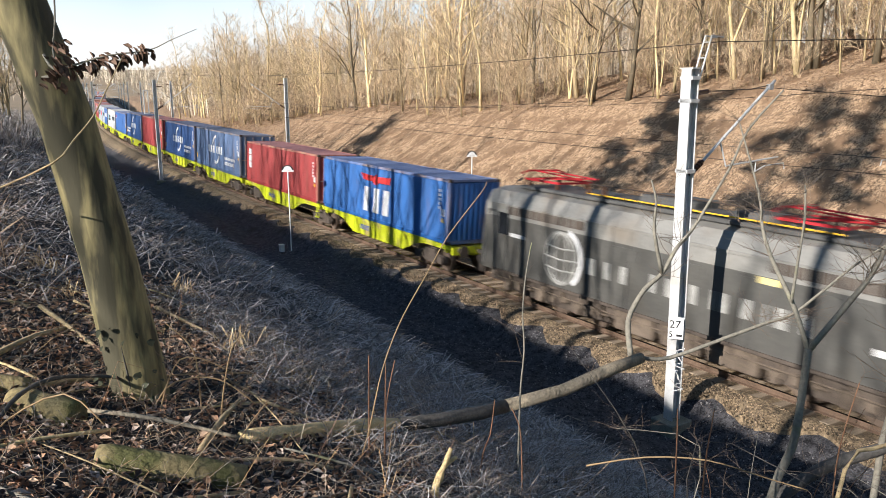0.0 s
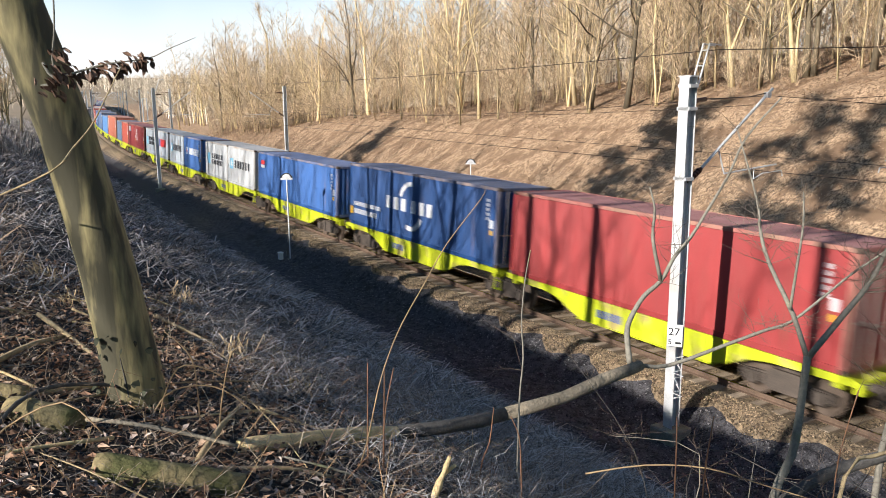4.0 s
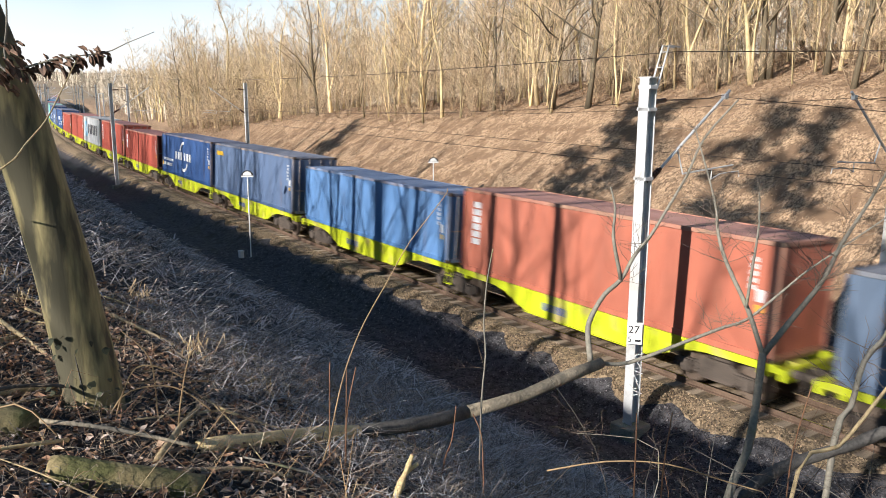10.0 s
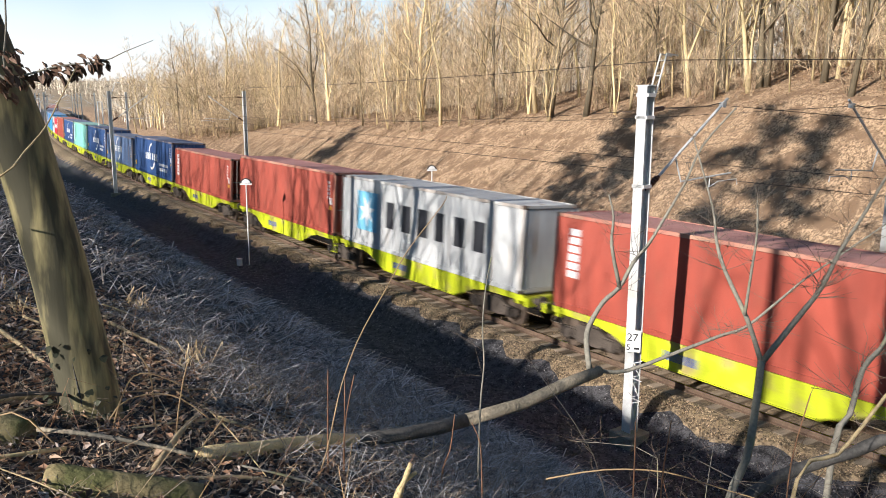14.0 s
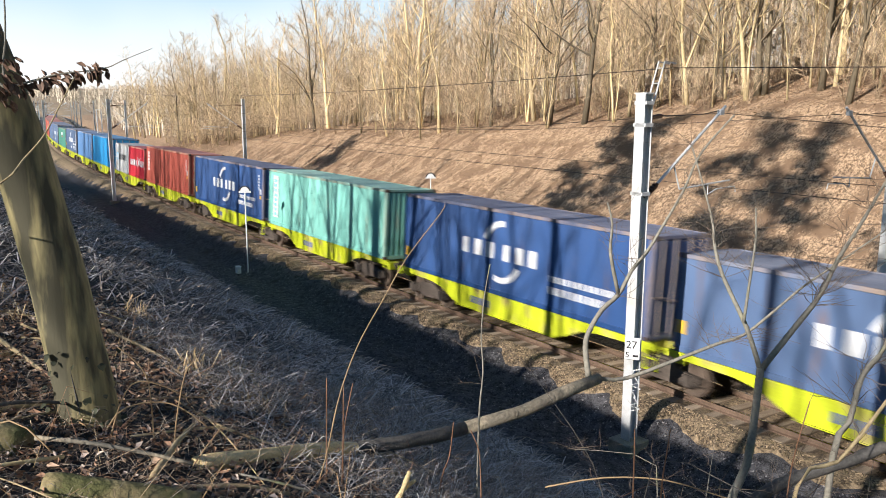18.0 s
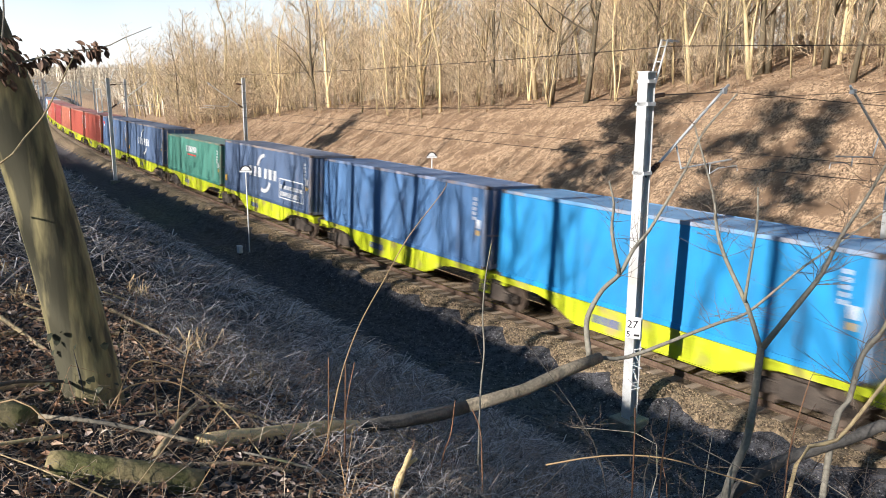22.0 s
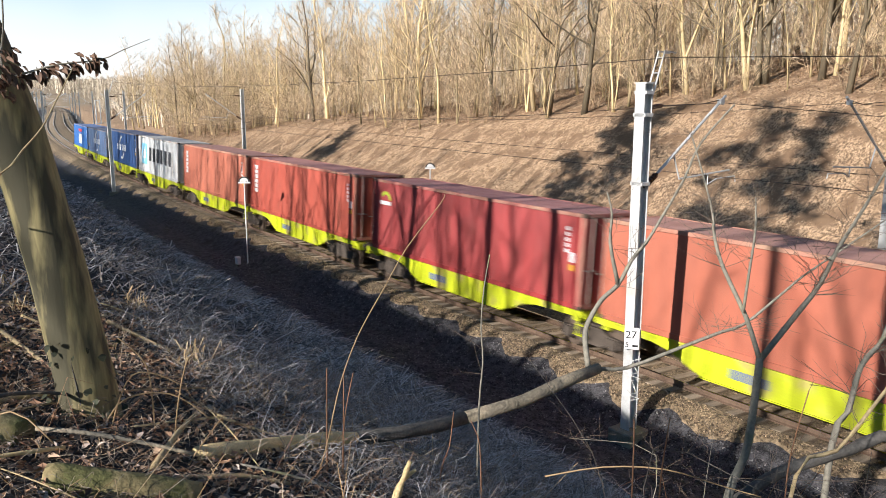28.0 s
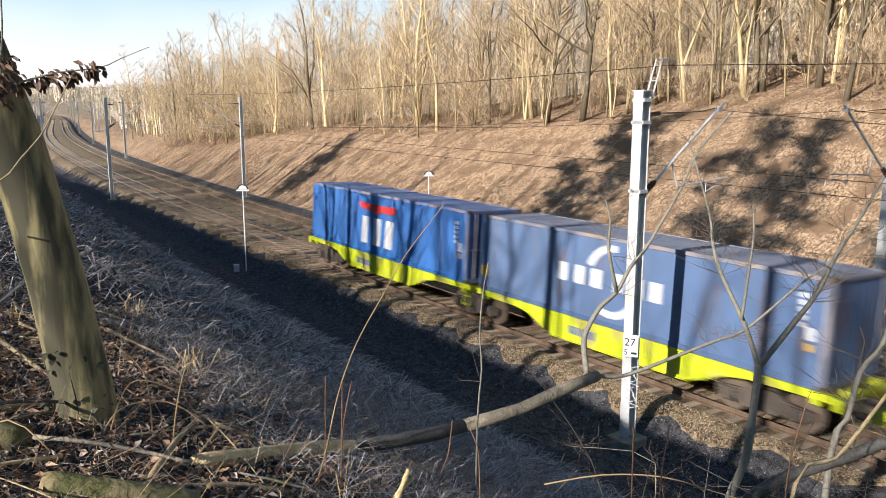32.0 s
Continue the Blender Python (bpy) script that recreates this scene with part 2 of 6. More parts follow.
def tube(bm, pts, radii, sides=6, cap=True):
    """A bent rod through pts."""
    pts = [Vector(p) for p in pts]
    if not isinstance(radii, (list, tuple)):
        radii = [radii] * len(pts)
    rings = []
    ref = Vector((0.31, 0.17, 0.93))
    for i, p in enumerate(pts):
        d = (pts[min(i + 1, len(pts) - 1)] - pts[max(i - 1, 0)]).normalized()
        u = d.cross(ref)
        if u.length < 0.05:
            u = d.cross(Vector((1, 0, 0)))
        u.normalize()
        w = d.cross(u)
        rings.append([bm.verts.new(p + (u * math.cos(k) + w * math.sin(k)) * radii[i]) for k in (2 * math.pi * j / sides for j in range(sides))])
    for r0, r1 in zip(rings, rings[1:]):
        for j in range(sides):
            bm.faces.new((r0[j], r0[(j + 1) % sides], r1[(j + 1) % sides], r1[j]))
    if cap:
        bm.faces.new(rings[0][::-1])
        bm.faces.new(rings[-1])
    return bm


def rod(pts, radii, sides=6):
    return tube(bmesh.new(), pts, radii, sides)


def disc(bm, c, r, y0, y1, sides=20):
    a = [bm.verts.new((c[0] + r * math.cos(2 * math.pi * k / sides), y0, c[1] + r * math.sin(2 * math.pi * k / sides))) for k in range(sides)]
    b = [bm.verts.new((v.co.x, y1, v.co.z)) for v in a]
    bm.faces.new(a)
    bm.faces.new(b[::-1])
    for i in range(sides):
        j = (i + 1) % sides
        bm.faces.new((a[j], a[i], b[i], b[j]))
    return bm


def smooth(ob):
    for p in ob.data.polygons:
        p.use_smooth = True
    return ob


class Ribbons:
    """Many thin flat strips in one mesh."""

    def __init__(self):
        self.v, self.f = [], []

    def strip(self, pts, w, w_end=0.3, side=None):
        d = pts[-1] - pts[0]
        if side is None:
            side = d.cross(Vector((random.uniform(-1, 1), random.uniform(-1, 1), random.uniform(-0.4, 0.4))))
        if side.length < 1e-6:
            side = Vector((1, 0, 0))
        side = side.normalized()
        k = len(self.v)
        n = len(pts)
        for i, p in enumerate(pts):
            h = side * (w * 0.5 * (1 + (w_end - 1) * i / (n - 1)))
            self.v += [p - h, p + h]
        for i in range(n - 1):
            self.f.append((k + 2 * i, k + 2 * i + 1, k + 2 * i + 3, k + 2 * i + 2))

    def blade(self, pts, w, side=None):
        """A strip that runs out to a point."""
        d = pts[-1] - pts[0]
        if side is None:
            side = d.cross(Vector((random.uniform(-1, 1), random.uniform(-1, 1), random.uniform(-0.4, 0.4))))
        if side.length < 1e-6:
            side = Vector((1, 0, 0))
        side = side.normalized()
        k, n = len(self.v), len(pts)
        for i, p in enumerate(pts[:-1]):
            h = side * (w * 0.5 * (1 - 0.55 * i / (n - 1)))
            self.v += [p - h, p + h]
        self.v.append(pts[-1])
        for i in range(n - 2):
            self.f.append((k + 2 * i, k + 2 * i + 1, k + 2 * i + 3, k + 2 * i + 2))
        self.f.append((k + 2 * n - 4, k + 2 * n - 3, k + 2 * n - 2))

    def mesh(self, name, material):
        me = bpy.data.meshes.new(name)
        me.from_pydata([tuple(p) for p in self.v], [], self.f)
        me.materials.append(material)
        me.update()
        return me


# ---------------------------------------------------------------- ground
NEAR_N = [-3000, -400, -60, -25, -17.6, -16.2, -15.5, -15, -12, -9, -7, -5.5, -3.4, -2.8, -2.3, -1.85, -1.35, 0, 5.6, 6.3, 7, 9]
NEAR_H = [9, 7.5, 6.3, 6.0, 5.82, 5.44, 5.15, 4.9, 3.35, 1.35, -0.2, -0.85, -0.95, -0.74, -0.42, -0.24, -0.2, -0.34, -0.3, -0.5, -0.85, -0.6]


def bank_top(s):
    return float(np.interp(s, [-600, -260, -170, -112, -93, -86, -72, -56, -37, -22, 0, 60], [0.6, 1.2, 1.8, 2.85, 3.85, 4.9, 6.2, 6.3, 7.8, 9.0, 10.0, 10.6]))


def ground_h(s, n):
    """Height of the land over the rails."""
    if n < 9:
        h = float(np.interp(n, NEAR_N, NEAR_H))
        if n < -5.5:
            k = float(np.interp(s, [-500, -220, -120, -60, 60, 300], [0.25, 0.35, 0.65, 1, 1, 1]))
            h = -0.85 + (h + 0.85) * k
    else:
        top = bank_top(s)
        up = (n - 9) * 0.62
        crest = 9 + top / 0.62
        h = -0.6 + (up if n < crest - 1.5 else top - 0.93 + (n - crest + 1.5) * 0.3 if n < crest + 1.5 else top + min(n - crest - 1.5, 14) * float(np.interp(s, [-80, -40], [0.07, 0.24])) + min(max(0.0, n - crest - 15.5), 50) * 0.06)
    rough = float(np.interp(abs(n - 2), [6, 10, 40], [0.0, 1.0, 1.6])) * float(np.interp(math.hypot(s, n + SIDE), [7, 14], [0.25, 1.0]))
    if -26 < n < -18.5:      # low overgrown ridge added out of view along the near bank's top, for shade
        top = float(np.interp(s, [-95, -80, -55, -38, -30, -16, -14, -8.4, -7], [0.0, 6.3, 6.5, 6.7, 6.8, 6.8, 6.5, 6.4, 0.0])) + 0.35 * noise.noise((s * 0.22, 0.0, 11.0)) + 0.2 * noise.noise((s * 0.7, 0.0, 4.0))
        h += max(0.0, top - h) * float(np.interp(n, [-26, -22.5, -21, -18.5], [0, 1, 1, 0]))
    if -19 < n < -13:      # the rim is raised along here to carry its shade to the rails
        h += 0.12 * float(np.interp(s, [-40, -33, -18, -14], [0, 1, 1, 0])) * float(np.interp(n, [-19, -17, -15.5, -13], [0, 1, 1, 0]))
    if rough > 0:
        h += rough * (0.10 * noise.noise((s * 0.35, n * 0.35, 3.1)) + 0.05 * noise.noise((s * 1.3, n * 1.3, 8.0)) + 0.22 * noise.noise((s * 0.06, n * 0.09, 1.0)))
    return h


def on_ground(s, n, dh=0.0):
    return on_line(s, n, ground_h(s, n) + dh)


def spaced(*spans):
    out = []
    for a, b, st in spans:
        out += list(np.arange(a, b, st))
    return out


def build_ground():
    ss = spaced((-3900, -700, 200), (-700, -300, 20), (-300, -140, 4), (-140, 16, 1.0), (16, 60, 4), (60, 700, 40), (700, 1900.1, 300))
    ns = spaced((-3000, -400, 325), (-400, -60, 34), (-60, -27, 3), (-27, -4, 0.5), (-4, -1, 0.3), (-1, 5, 1.5), (5, 9, 0.5), (9, 36, 0.6), (36, 60, 3), (60, 400, 34), (400, 3000.1, 325))
    verts, faces, mats = [], [], []
    for s in ss:
        x, y, a, rz = float(np.interp(s, S_ALL, CX)), float(np.interp(s, S_ALL, CY)), heading(s), rail_height(s)
        for n in ns:
            m = max(-60.0, min(60.0, n))
            px, py = x - math.sin(a) * m, y + math.cos(a) * m + (n - m)
            far = math.hypot(px, py)
            hill = max(0.0, far - 650) * 0.034 * (1 + 0.5 * noise.noise((px * 0.0011, py * 0.0011, 2.0)))
            verts.append((px, py, rz + ground_h(float(s), float(n)) + min(hill, 70.0)))
    w = len(ns)
    for i in range(len(ss) - 1):
        for j in range(w - 1):
            faces.append((i * w + j, (i + 1) * w + j, (i + 1) * w + j + 1, i * w + j + 1))
            n, s = (ns[j] + ns[j + 1]) / 2, ss[i]
            wob = 0.8 * noise.noise((float(s) * 0.3, n * 0.3, 5.0))
            # On the near bank, dark soil goes to shaded ground, far land to sunlit.
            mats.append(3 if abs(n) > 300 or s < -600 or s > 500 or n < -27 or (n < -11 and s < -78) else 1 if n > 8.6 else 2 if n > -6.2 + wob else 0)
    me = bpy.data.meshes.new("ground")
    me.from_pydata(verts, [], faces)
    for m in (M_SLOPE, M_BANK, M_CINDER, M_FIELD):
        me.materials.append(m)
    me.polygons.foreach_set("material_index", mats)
    me.update()
    return tagged(smooth(new("ground", me)), "railway cutting with brown leaf-littered banks and dark cinder edge", "ground", kind="structure")


build_ground()


def sky_backdrop():
    verts, faces = [], []
    for i in range(41):
        a = radians(12 + 86 * i / 40)
        for z in (-60, 1000):
            verts.append((-math.sin(a) * 4400, math.cos(a) * 4400, z))
    for i in range(40):
        faces.append((2 * i, 2 * i + 1, 2 * i + 3, 2 * i + 2))
    me = bpy.data.meshes.new("backdrop")
    me.from_pydata(verts, [], faces)
    tagged(hang("backdrop", me, M_SKY), "pale hazy sky over the far hills", "sky", kind="structure")


sky_backdrop()


def heap(s):
    """How far a shoulder heap of ballast spreads at s: the stone was tipped every few metres."""
    u = (s - HEAP_AT) / 2.4 + 0.22 * noise.noise((s * 0.21, 0.0, 7.0))
    # Spread held to the sunlit strip; dark cinder beyond carries the shade.
    wide = float(np.interp(s, [-110, -50, -20, -14, -11, -8], [0.4, 0.0, 0.0, 0.14, 0.14, -0.05]))
    return 0.14 + wide + 0.36 * abs(math.cos(math.pi * u)) ** 0.8 + 0.10 * noise.noise((s * 0.8, 0.0, 7.0))


HEAP_AT = -12.6


def build_ballast():
    prof = [(-3.3, -0.95), (-2.8, -0.70), (-2.3, -0.34), (-1.85, -0.12), (-1.35, -0.10), (-0.9, -0.22), (-0.6, -0.245), (0, -0.25), (0.9, -0.235), (1.6, -0.19), (2.05, -0.25), (2.5, -0.19), (3.2, -0.235), (4.1, -0.25), (5.0, -0.235), (5.85, -0.19), (6.3, -0.36), (6.9, -0.7), (7.6, -0.95)]
    ss = spaced((-680, -200, 8), (-200, -60, 0.5), (-60, 6, 0.3), (6, 60, 3), (60, 640.1, 20))
    verts, faces = [], []
    for s in ss:
        for n, h in prof:
            k = (0.06 if n < -1.2 or n > 5.4 else 0.03) * noise.noise((float(s) * 0.9, n * 1.3, 2.0)) + 0.03 * noise.noise((float(s) * 3.1, n * 3.1, 4.0))
            m, g = n, h
            if n < -1.35 or n > 5.6:      # tipped heaps along both shoulders
                e = -1.35 if n < 0 else 5.6
                m = e + (n - e) * heap(float(s)) + 0.10 * noise.noise((float(s) * 1.9, n, 9.0))
                if n < 0:
                    g = float(np.interp(m, NEAR_N, NEAR_H)) + float(np.interp(n, [-3.3, -2.9, -2.3, -1.35], [-0.1, 0.05, 0.11, 0.1]))
            elif 1.6 < n < 2.6:
                g = h + 0.35 * (heap(float(s)) - 0.6)
            verts.append(on_line(float(s), m + k, g + k * 0.5))
    w = len(prof)
    for i in range(len(ss) - 1):
        for j in range(w - 1):
            faces.append((i * w + j, (i + 1) * w + j, (i + 1) * w + j + 1, i * w + j + 1))
    me = bpy.data.meshes.new("ballast")
    me.from_pydata(verts, [], faces)
    me.materials.append(M_BALLAST)
    return tagged(smooth(new("ballast", me)), "brown crushed-stone ballast bed under two tracks", "ballast", kind="structure")


build_ballast()


def stones(name, label, material, count, place, size, seed):
    """Crushed stones lying proud of the ground."""
    r = random.Random(seed)
    verts, faces = [], []
    for _ in range(count):
        c = place(r)
        w = r.uniform(*size)
        k = len(verts)
        m = Euler((r.uniform(0, 6.28), r.uniform(0, 6.28), r.uniform(0, 6.28))).to_matrix()
        for q in ((1, 0, 0), (-1, 0.2, 0), (0, 1, 0.2), (0.2, -1, 0), (0, 0.1, 0.8), (0.1, 0, -0.8)):
            verts.append(tuple(c + m @ (Vector(q) * w * r.uniform(0.75, 1.2))))
        faces += [(k, k + 2, k + 4), (k + 2, k + 1, k + 4), (k + 1, k + 3, k + 4), (k + 3, k, k + 4), (k + 2, k, k + 5), (k + 1, k + 2, k + 5), (k + 3, k + 1, k + 5), (k, k + 3, k + 5)]
    me = bpy.data.meshes.new(name)
    me.from_pydata(verts, [], faces)
    tagged(hang(name, me, material), label, "stones", kind="stuff")


def on_ballast(r):
    s = -4.0 - 44 * r.random() ** 1.2
    if r.random() < 0.16:
        return on_line(s, r.uniform(-0.65, 0.65), -0.24)
    n = r.uniform(-3.0, -1.35)
    m = -1.35 + (n + 1.35) * heap(s)
    return on_line(s, m, float(np.interp(m, NEAR_N, NEAR_H)) + 0.1)


def on_cinder(r):
    s, n = -6.0 - 34 * r.random() ** 1.3, -2.0 - 5.2 * r.random()
    return on_ground(s, n)


def loose_stones():
    stones("loose_stones", "loose tan crushed stones of the ballast", M_STONE, 13500, on_ballast, (0.018, 0.038), 3)
    stones("cinder_stones", "dark loose stones strewn over the cinder", M_CINDERSTONE, 13000, on_cinder, (0.014, 0.038), 4)


loose_stones()


def rail_mesh(n, cant_side):
    """One rail with foot, web and head."""
    prof = [(-0.07, -0.172), (0.07, -0.172), (0.07, -0.155), (0.012, -0.135), (0.012, -0.045), (0.036, -0.035), (0.036, -0.004), (0.03, 0.0), (-0.03, 0.0), (-0.036, -0.004), (-0.036, -0.035), (-0.012, -0.045), (-0.012, -0.135), (-0.07, -0.155)]
    ss = spaced((-690, -300, 10), (-300, 20, 2), (20, 640.1, 10))
    verts, faces, mi = [], [], []
    for s in ss:
        dz = cant_side * math.sin(cant_at(float(s)))
        for a, h in prof:
            verts.append(on_line(float(s), n + a, h + dz))
    w = len(prof)
    for i in range(len(ss) - 1):
        for j in range(w):
            k = (j + 1) % w
            faces.append((i * w + j, (i + 1) * w + j, (i + 1) * w + k, i * w + k))
            mi.append(1 if 6 <= j <= 8 else 0)
    me = bpy.data.meshes.new("rail")
    me.from_pydata(verts, [], faces)
    me.materials.append(M_RAIL)
    me.materials.append(M_SHINE)
    me.polygons.foreach_set("material_index", mi)
    return me


GAP2 = 4.1
for nm, mid in (("railway_track", 0.0), ("railway_track", GAP2)):
    track = empty(nm, "steel rails on weathered sleepers in brown ballast" if mid == 0 else "second track of steel rails beyond the train", "track", "two parallel tracks", "structure")
    for sd in (-0.7535, 0.7535):
        hang("rail", rail_mesh(mid + sd, sd), None, track)
    sl = soft(boxes((-0.13, 0.13, -1.3, 1.3, -0.33, -0.172)), 0.015)
    me = bpy.data.meshes.new("sleeper")
    sl.to_mesh(me)
    sl.free()
    me.materials.append(M_SLEEPER)
    k = 0
    for i in range(210):
        s = 2.0 - i * 0.62
        if mid > 0 and s > -30:
            continue
        ob = hang("sleeper", me, None, track)
        m = ride(s, 0.5)
        ob.matrix_basis = m @ pose(random.uniform(-0.02, 0.02), mid + random.uniform(-0.03, 0.03), 0, 0, 0, random.uniform(-0.6, 0.6))
    far = bmesh.new()
    for i in range(420):
        s = (-128.4 if mid == 0 else -128.4) - i * 0.62
        m = ride(s, 0.5) @ pose(0, mid, 0)
        vs = box(far, -0.13, 0.13, -1.3, 1.3, -0.33, -0.172)
        for v in vs:
            v.co = m @ v.co
    tagged(part("sleepers", far, M_SLEEPER, track), kind="stuff")


# ---------------------------------------------------------------- overhead line
def catenary_pole(s, n, height, lean=0.0, base=-0.95, bracket=False, board=False):
    """A steel column with a hinged bracket for the wires."""
    pole = empty("catenary_mast", "galvanised steel overhead-line mast on a concrete foot", "mast", "overhead-line masts")
    sgn = 1 if n < 2 else -1
    part("web", boxes((-0.008, 0.008, -0.126, 0.126, 0, height)), M_GALV, pole)
    for sy in (-1, 1):
        part("flange", boxes((-0.14, 0.14, min(sy * 0.126, sy * 0.14), max(sy * 0.126, sy * 0.14), 0, height)), M_GALV, pole)
    part("foot", soft(boxes((-0.36, 0.36, -0.36, 0.36, -0.5, 0.33)), 0.03), M_MOSSCONC, pole, "dark mossy concrete foot")
    part("cap_plate", boxes((-0.18, 0.18, -0.14, 0.14, height, height + 0.03), (-0.18, 0.18, -0.13, 0.13, height - 0.24, height - 0.16)), M_GALV, pole)
    for hz in (height - 0.75, height - 2.35):
        part("clamp", boxes((-0.18, 0.18, -0.14, 0.14, hz, hz + 0.08)), M_GALV, pole)
    zb, zt = 5.46 - base - 0.05, 7.47 - base
    end = sgn * 2.95
    for k in range(5):
        part("insulator_shed", rod([(0, sgn * (0.2 + 0.075 * k), zb + 0.05 + 0.05 * k), (0, sgn * (0.235 + 0.075 * k), zb + 0.075 + 0.05 * k)], 0.075, 8), M_INSUL, pole)
    part("insulator", rod([(0, sgn * 0.12, zb), (0, sgn * 0.6, zb + 0.31)], 0.045, 8), M_INSUL, pole, "brown ribbed insulator")
    part("cantilever_tube", rod([(0, sgn * 0.55, zb + 0.28), (0, end + sgn * 0.18, zt + 0.1)], 0.038, 8), M_GALV, pole)
    part("tube_clamp", soft(boxes((-0.06, 0.06, end - 0.08, end + 0.08, zt - 0.12, zt + 0.02)), 0.01), M_GALV, pole)
    part("insulator", rod([(0, sgn * 0.14, height - 0.55), (0, sgn * 0.62, height - 0.5)], 0.055, 8), M_INSUL, pole, "brown ribbed insulator")
    part("top_tie", rod([(0, sgn * 0.6, height - 0.5), (0, end * 0.75, zt - 0.1), (0, end, zt)], 0.012, 6), M_WIRE, pole)
    part("registration_arm", rod([(0, sgn * 1.2, zb + 0.72), (0, sgn * 1.45, 6.5), (0, sgn * 3.5, 6.62)], 0.022, 6), M_GALV, pole)
    part("steady_arm", rod([(0, sgn * 2.6, 6.58), (0, sgn * 2.6, 6.3), (0, sgn * 2.95, 6.42), (0, sgn * 3.75, 6.45), (0, sgn * 3.8, 6.3)], 0.016, 6), M_GALV, pole)
    if bracket:
        for sx in (-0.09, 0.09):
            part("bracket_bar", rod([(sx, sgn * 0.2, height - 0.25), (sx, sgn * 0.55, height + 0.75), (sx, sgn * 0.95, height + 0.72)], 0.022, 6), M_GALV, pole)
        for k in range(3):
            u = 0.15 + 0.35 * k
            part("bracket_rung", rod([(-0.09, sgn * (0.2 + 0.35 * u), height - 0.25 + u), (0.09, sgn * (0.2 + 0.35 * u), height - 0.25 + u)], 0.016, 6), M_GALV, pole)
    if board:
        q = sgn * -0.75
        part("lamp_frame", boxes((-0.1, 0.1, q - 0.2, q - 0.14, height - 2.7, height - 0.9), (-0.1, 0.1, q + 0.14, q + 0.2, height - 2.7, height - 0.9), (-0.1, 0.1, q - 0.2, q + 0.2, height - 0.9, height - 0.82), (-0.1, 0.1, q - 0.2, q + 0.2, height - 2.78, height - 2.7)), M_WHITE, pole, "white signal frame")
        part("frame_arm", boxes((-0.03, 0.03, min(0, q), max(0, q), height - 2.72, height - 2.66)), M_GALV, pole)
    p = on_line(s, n, base)
    pole.matrix_basis = Matrix.Translation(p) @ pose(0, 0, 0, 0, lean, math.degrees(heading(s)))
    return pole


NEAR_MASTS = [-12.0, -69.5, -129.0, -189.0, -249.0, -309.0, -369.0, -430.0]
FAR_MASTS = [-11.0, -66.0, -122.0, -168.0, -228.0, -288.0, -348.0, -408.0]
for i, s in enumerate(NEAR_MASTS):
    MAST = catenary_pole(s, -3.05, 8.78, bracket=True, board=i in (1, 2)) if i else catenary_pole(s, -3.1, 8.78, bracket=True)
    if i == 0:
        NUMBER_MAST = MAST
for s in FAR_MASTS:
    catenary_pole(s, 7.25, 8.9)

# number plate of the kilometre post and the white anti-climb wire on the nearest mast
PLATE = pose(0.0, 0, 0, 0, 0, 36)
pl = part("number_board", soft(boxes((-0.18, 0.18, -0.215, -0.2, 2.45, 3.0)), 0.004), M_WHITE, NUMBER_MAST, "white kilometre board reading 27 over 5")
pl.matrix_basis = PLATE
for txt, sz, x, z in (("27", 0.27, -0.155, 2.73), ("5", 0.20, -0.16, 2.50)):
    cu = bpy.data.curves.new("numeral", "FONT")
    cu.body, cu.size, cu.extrude = txt, sz, 0.002
    cu.materials.append(M_BLACK)
    ob = new("numeral", cu)
    ob.parent = pl
    ob.matrix_basis = pose(x, -0.219, z, 90, 0, 0)
part("text_bar", boxes((0.02, 0.15, -0.2165, -0.214, 2.52, 2.57)), M_BLACK, pl)
zig = bmesh.new()
pts = [(0.19 + (0.16 if k % 2 else -0.03), -0.16 + 0.1 * math.sin(k * 2.1), 1.15 + k * 0.085) for k in range(14)]
tube(zig, pts, 0.013, 5)
part("anti_climb_wire", zig, M_WHITE, NUMBER_MAST, "white zigzag anti-climb wire")


def overhead_wire(name, n, h, sag, knots, r=0.012, label="thin overhead contact wire"):
    bm = bmesh.new()
    pts = []
    for a, b in zip(knots, knots[1:]):
        for k in range(8):
            u = k / 8
            pts.append(on_line(a + (b - a) * u, n, h - sag * 4 * u * (1 - u)))
    tube(bm, pts, r, 4)
    tagged(part(name, bm, M_WIRE), label, "wire", "overhead wires")


NEARK, FARK = [48, -12, -69.5, -129, -189, -249, -309], [49, -11, -66, -122, -168, -228, -300]
overhead_wire("contact_wire", 0.1, 5.5, 0.0, NEARK, 0.009)
overhead_wire("messenger_wire", -0.1, 7.4, 1.1, NEARK, 0.008, "sagging messenger wire over the track")
overhead_wire("contact_wire", GAP2, 5.5, 0.0, FARK, 0.009)
overhead_wire("messenger_wire", GAP2 + 0.2, 7.4, 1.1, FARK, 0.008, "sagging messenger wire over the track")


overhead_wire("feeder_wire", -2.15, 8.45, 0.5, NEARK, 0.010, "dark feeder wire along the masts")


# ---------------------------------------------------------------- wagons
def wheel_mesh():
    bm = bmesh.new()
    disc(bm, (0, 0), 0.46, -0.065, 0.065, 22)
    disc(bm, (0, 0), 0.485, 0.03, 0.065, 22)
    disc(bm, (0, 0), 0.33, -0.075, -0.05, 14)
    disc(bm, (0, 0), 0.12, -0.12, 0.0, 8)
    me = bpy.data.meshes.new("wheel")
    bm.to_mesh(me)
    bm.free()
    me.materials.append(M_WHEEL)
    return me


def bm_mesh(name, bm, material):
    me = bpy.data.meshes.new(name)
    bm.to_mesh(me)
    bm.free()
    me.materials.append(material)
    return me


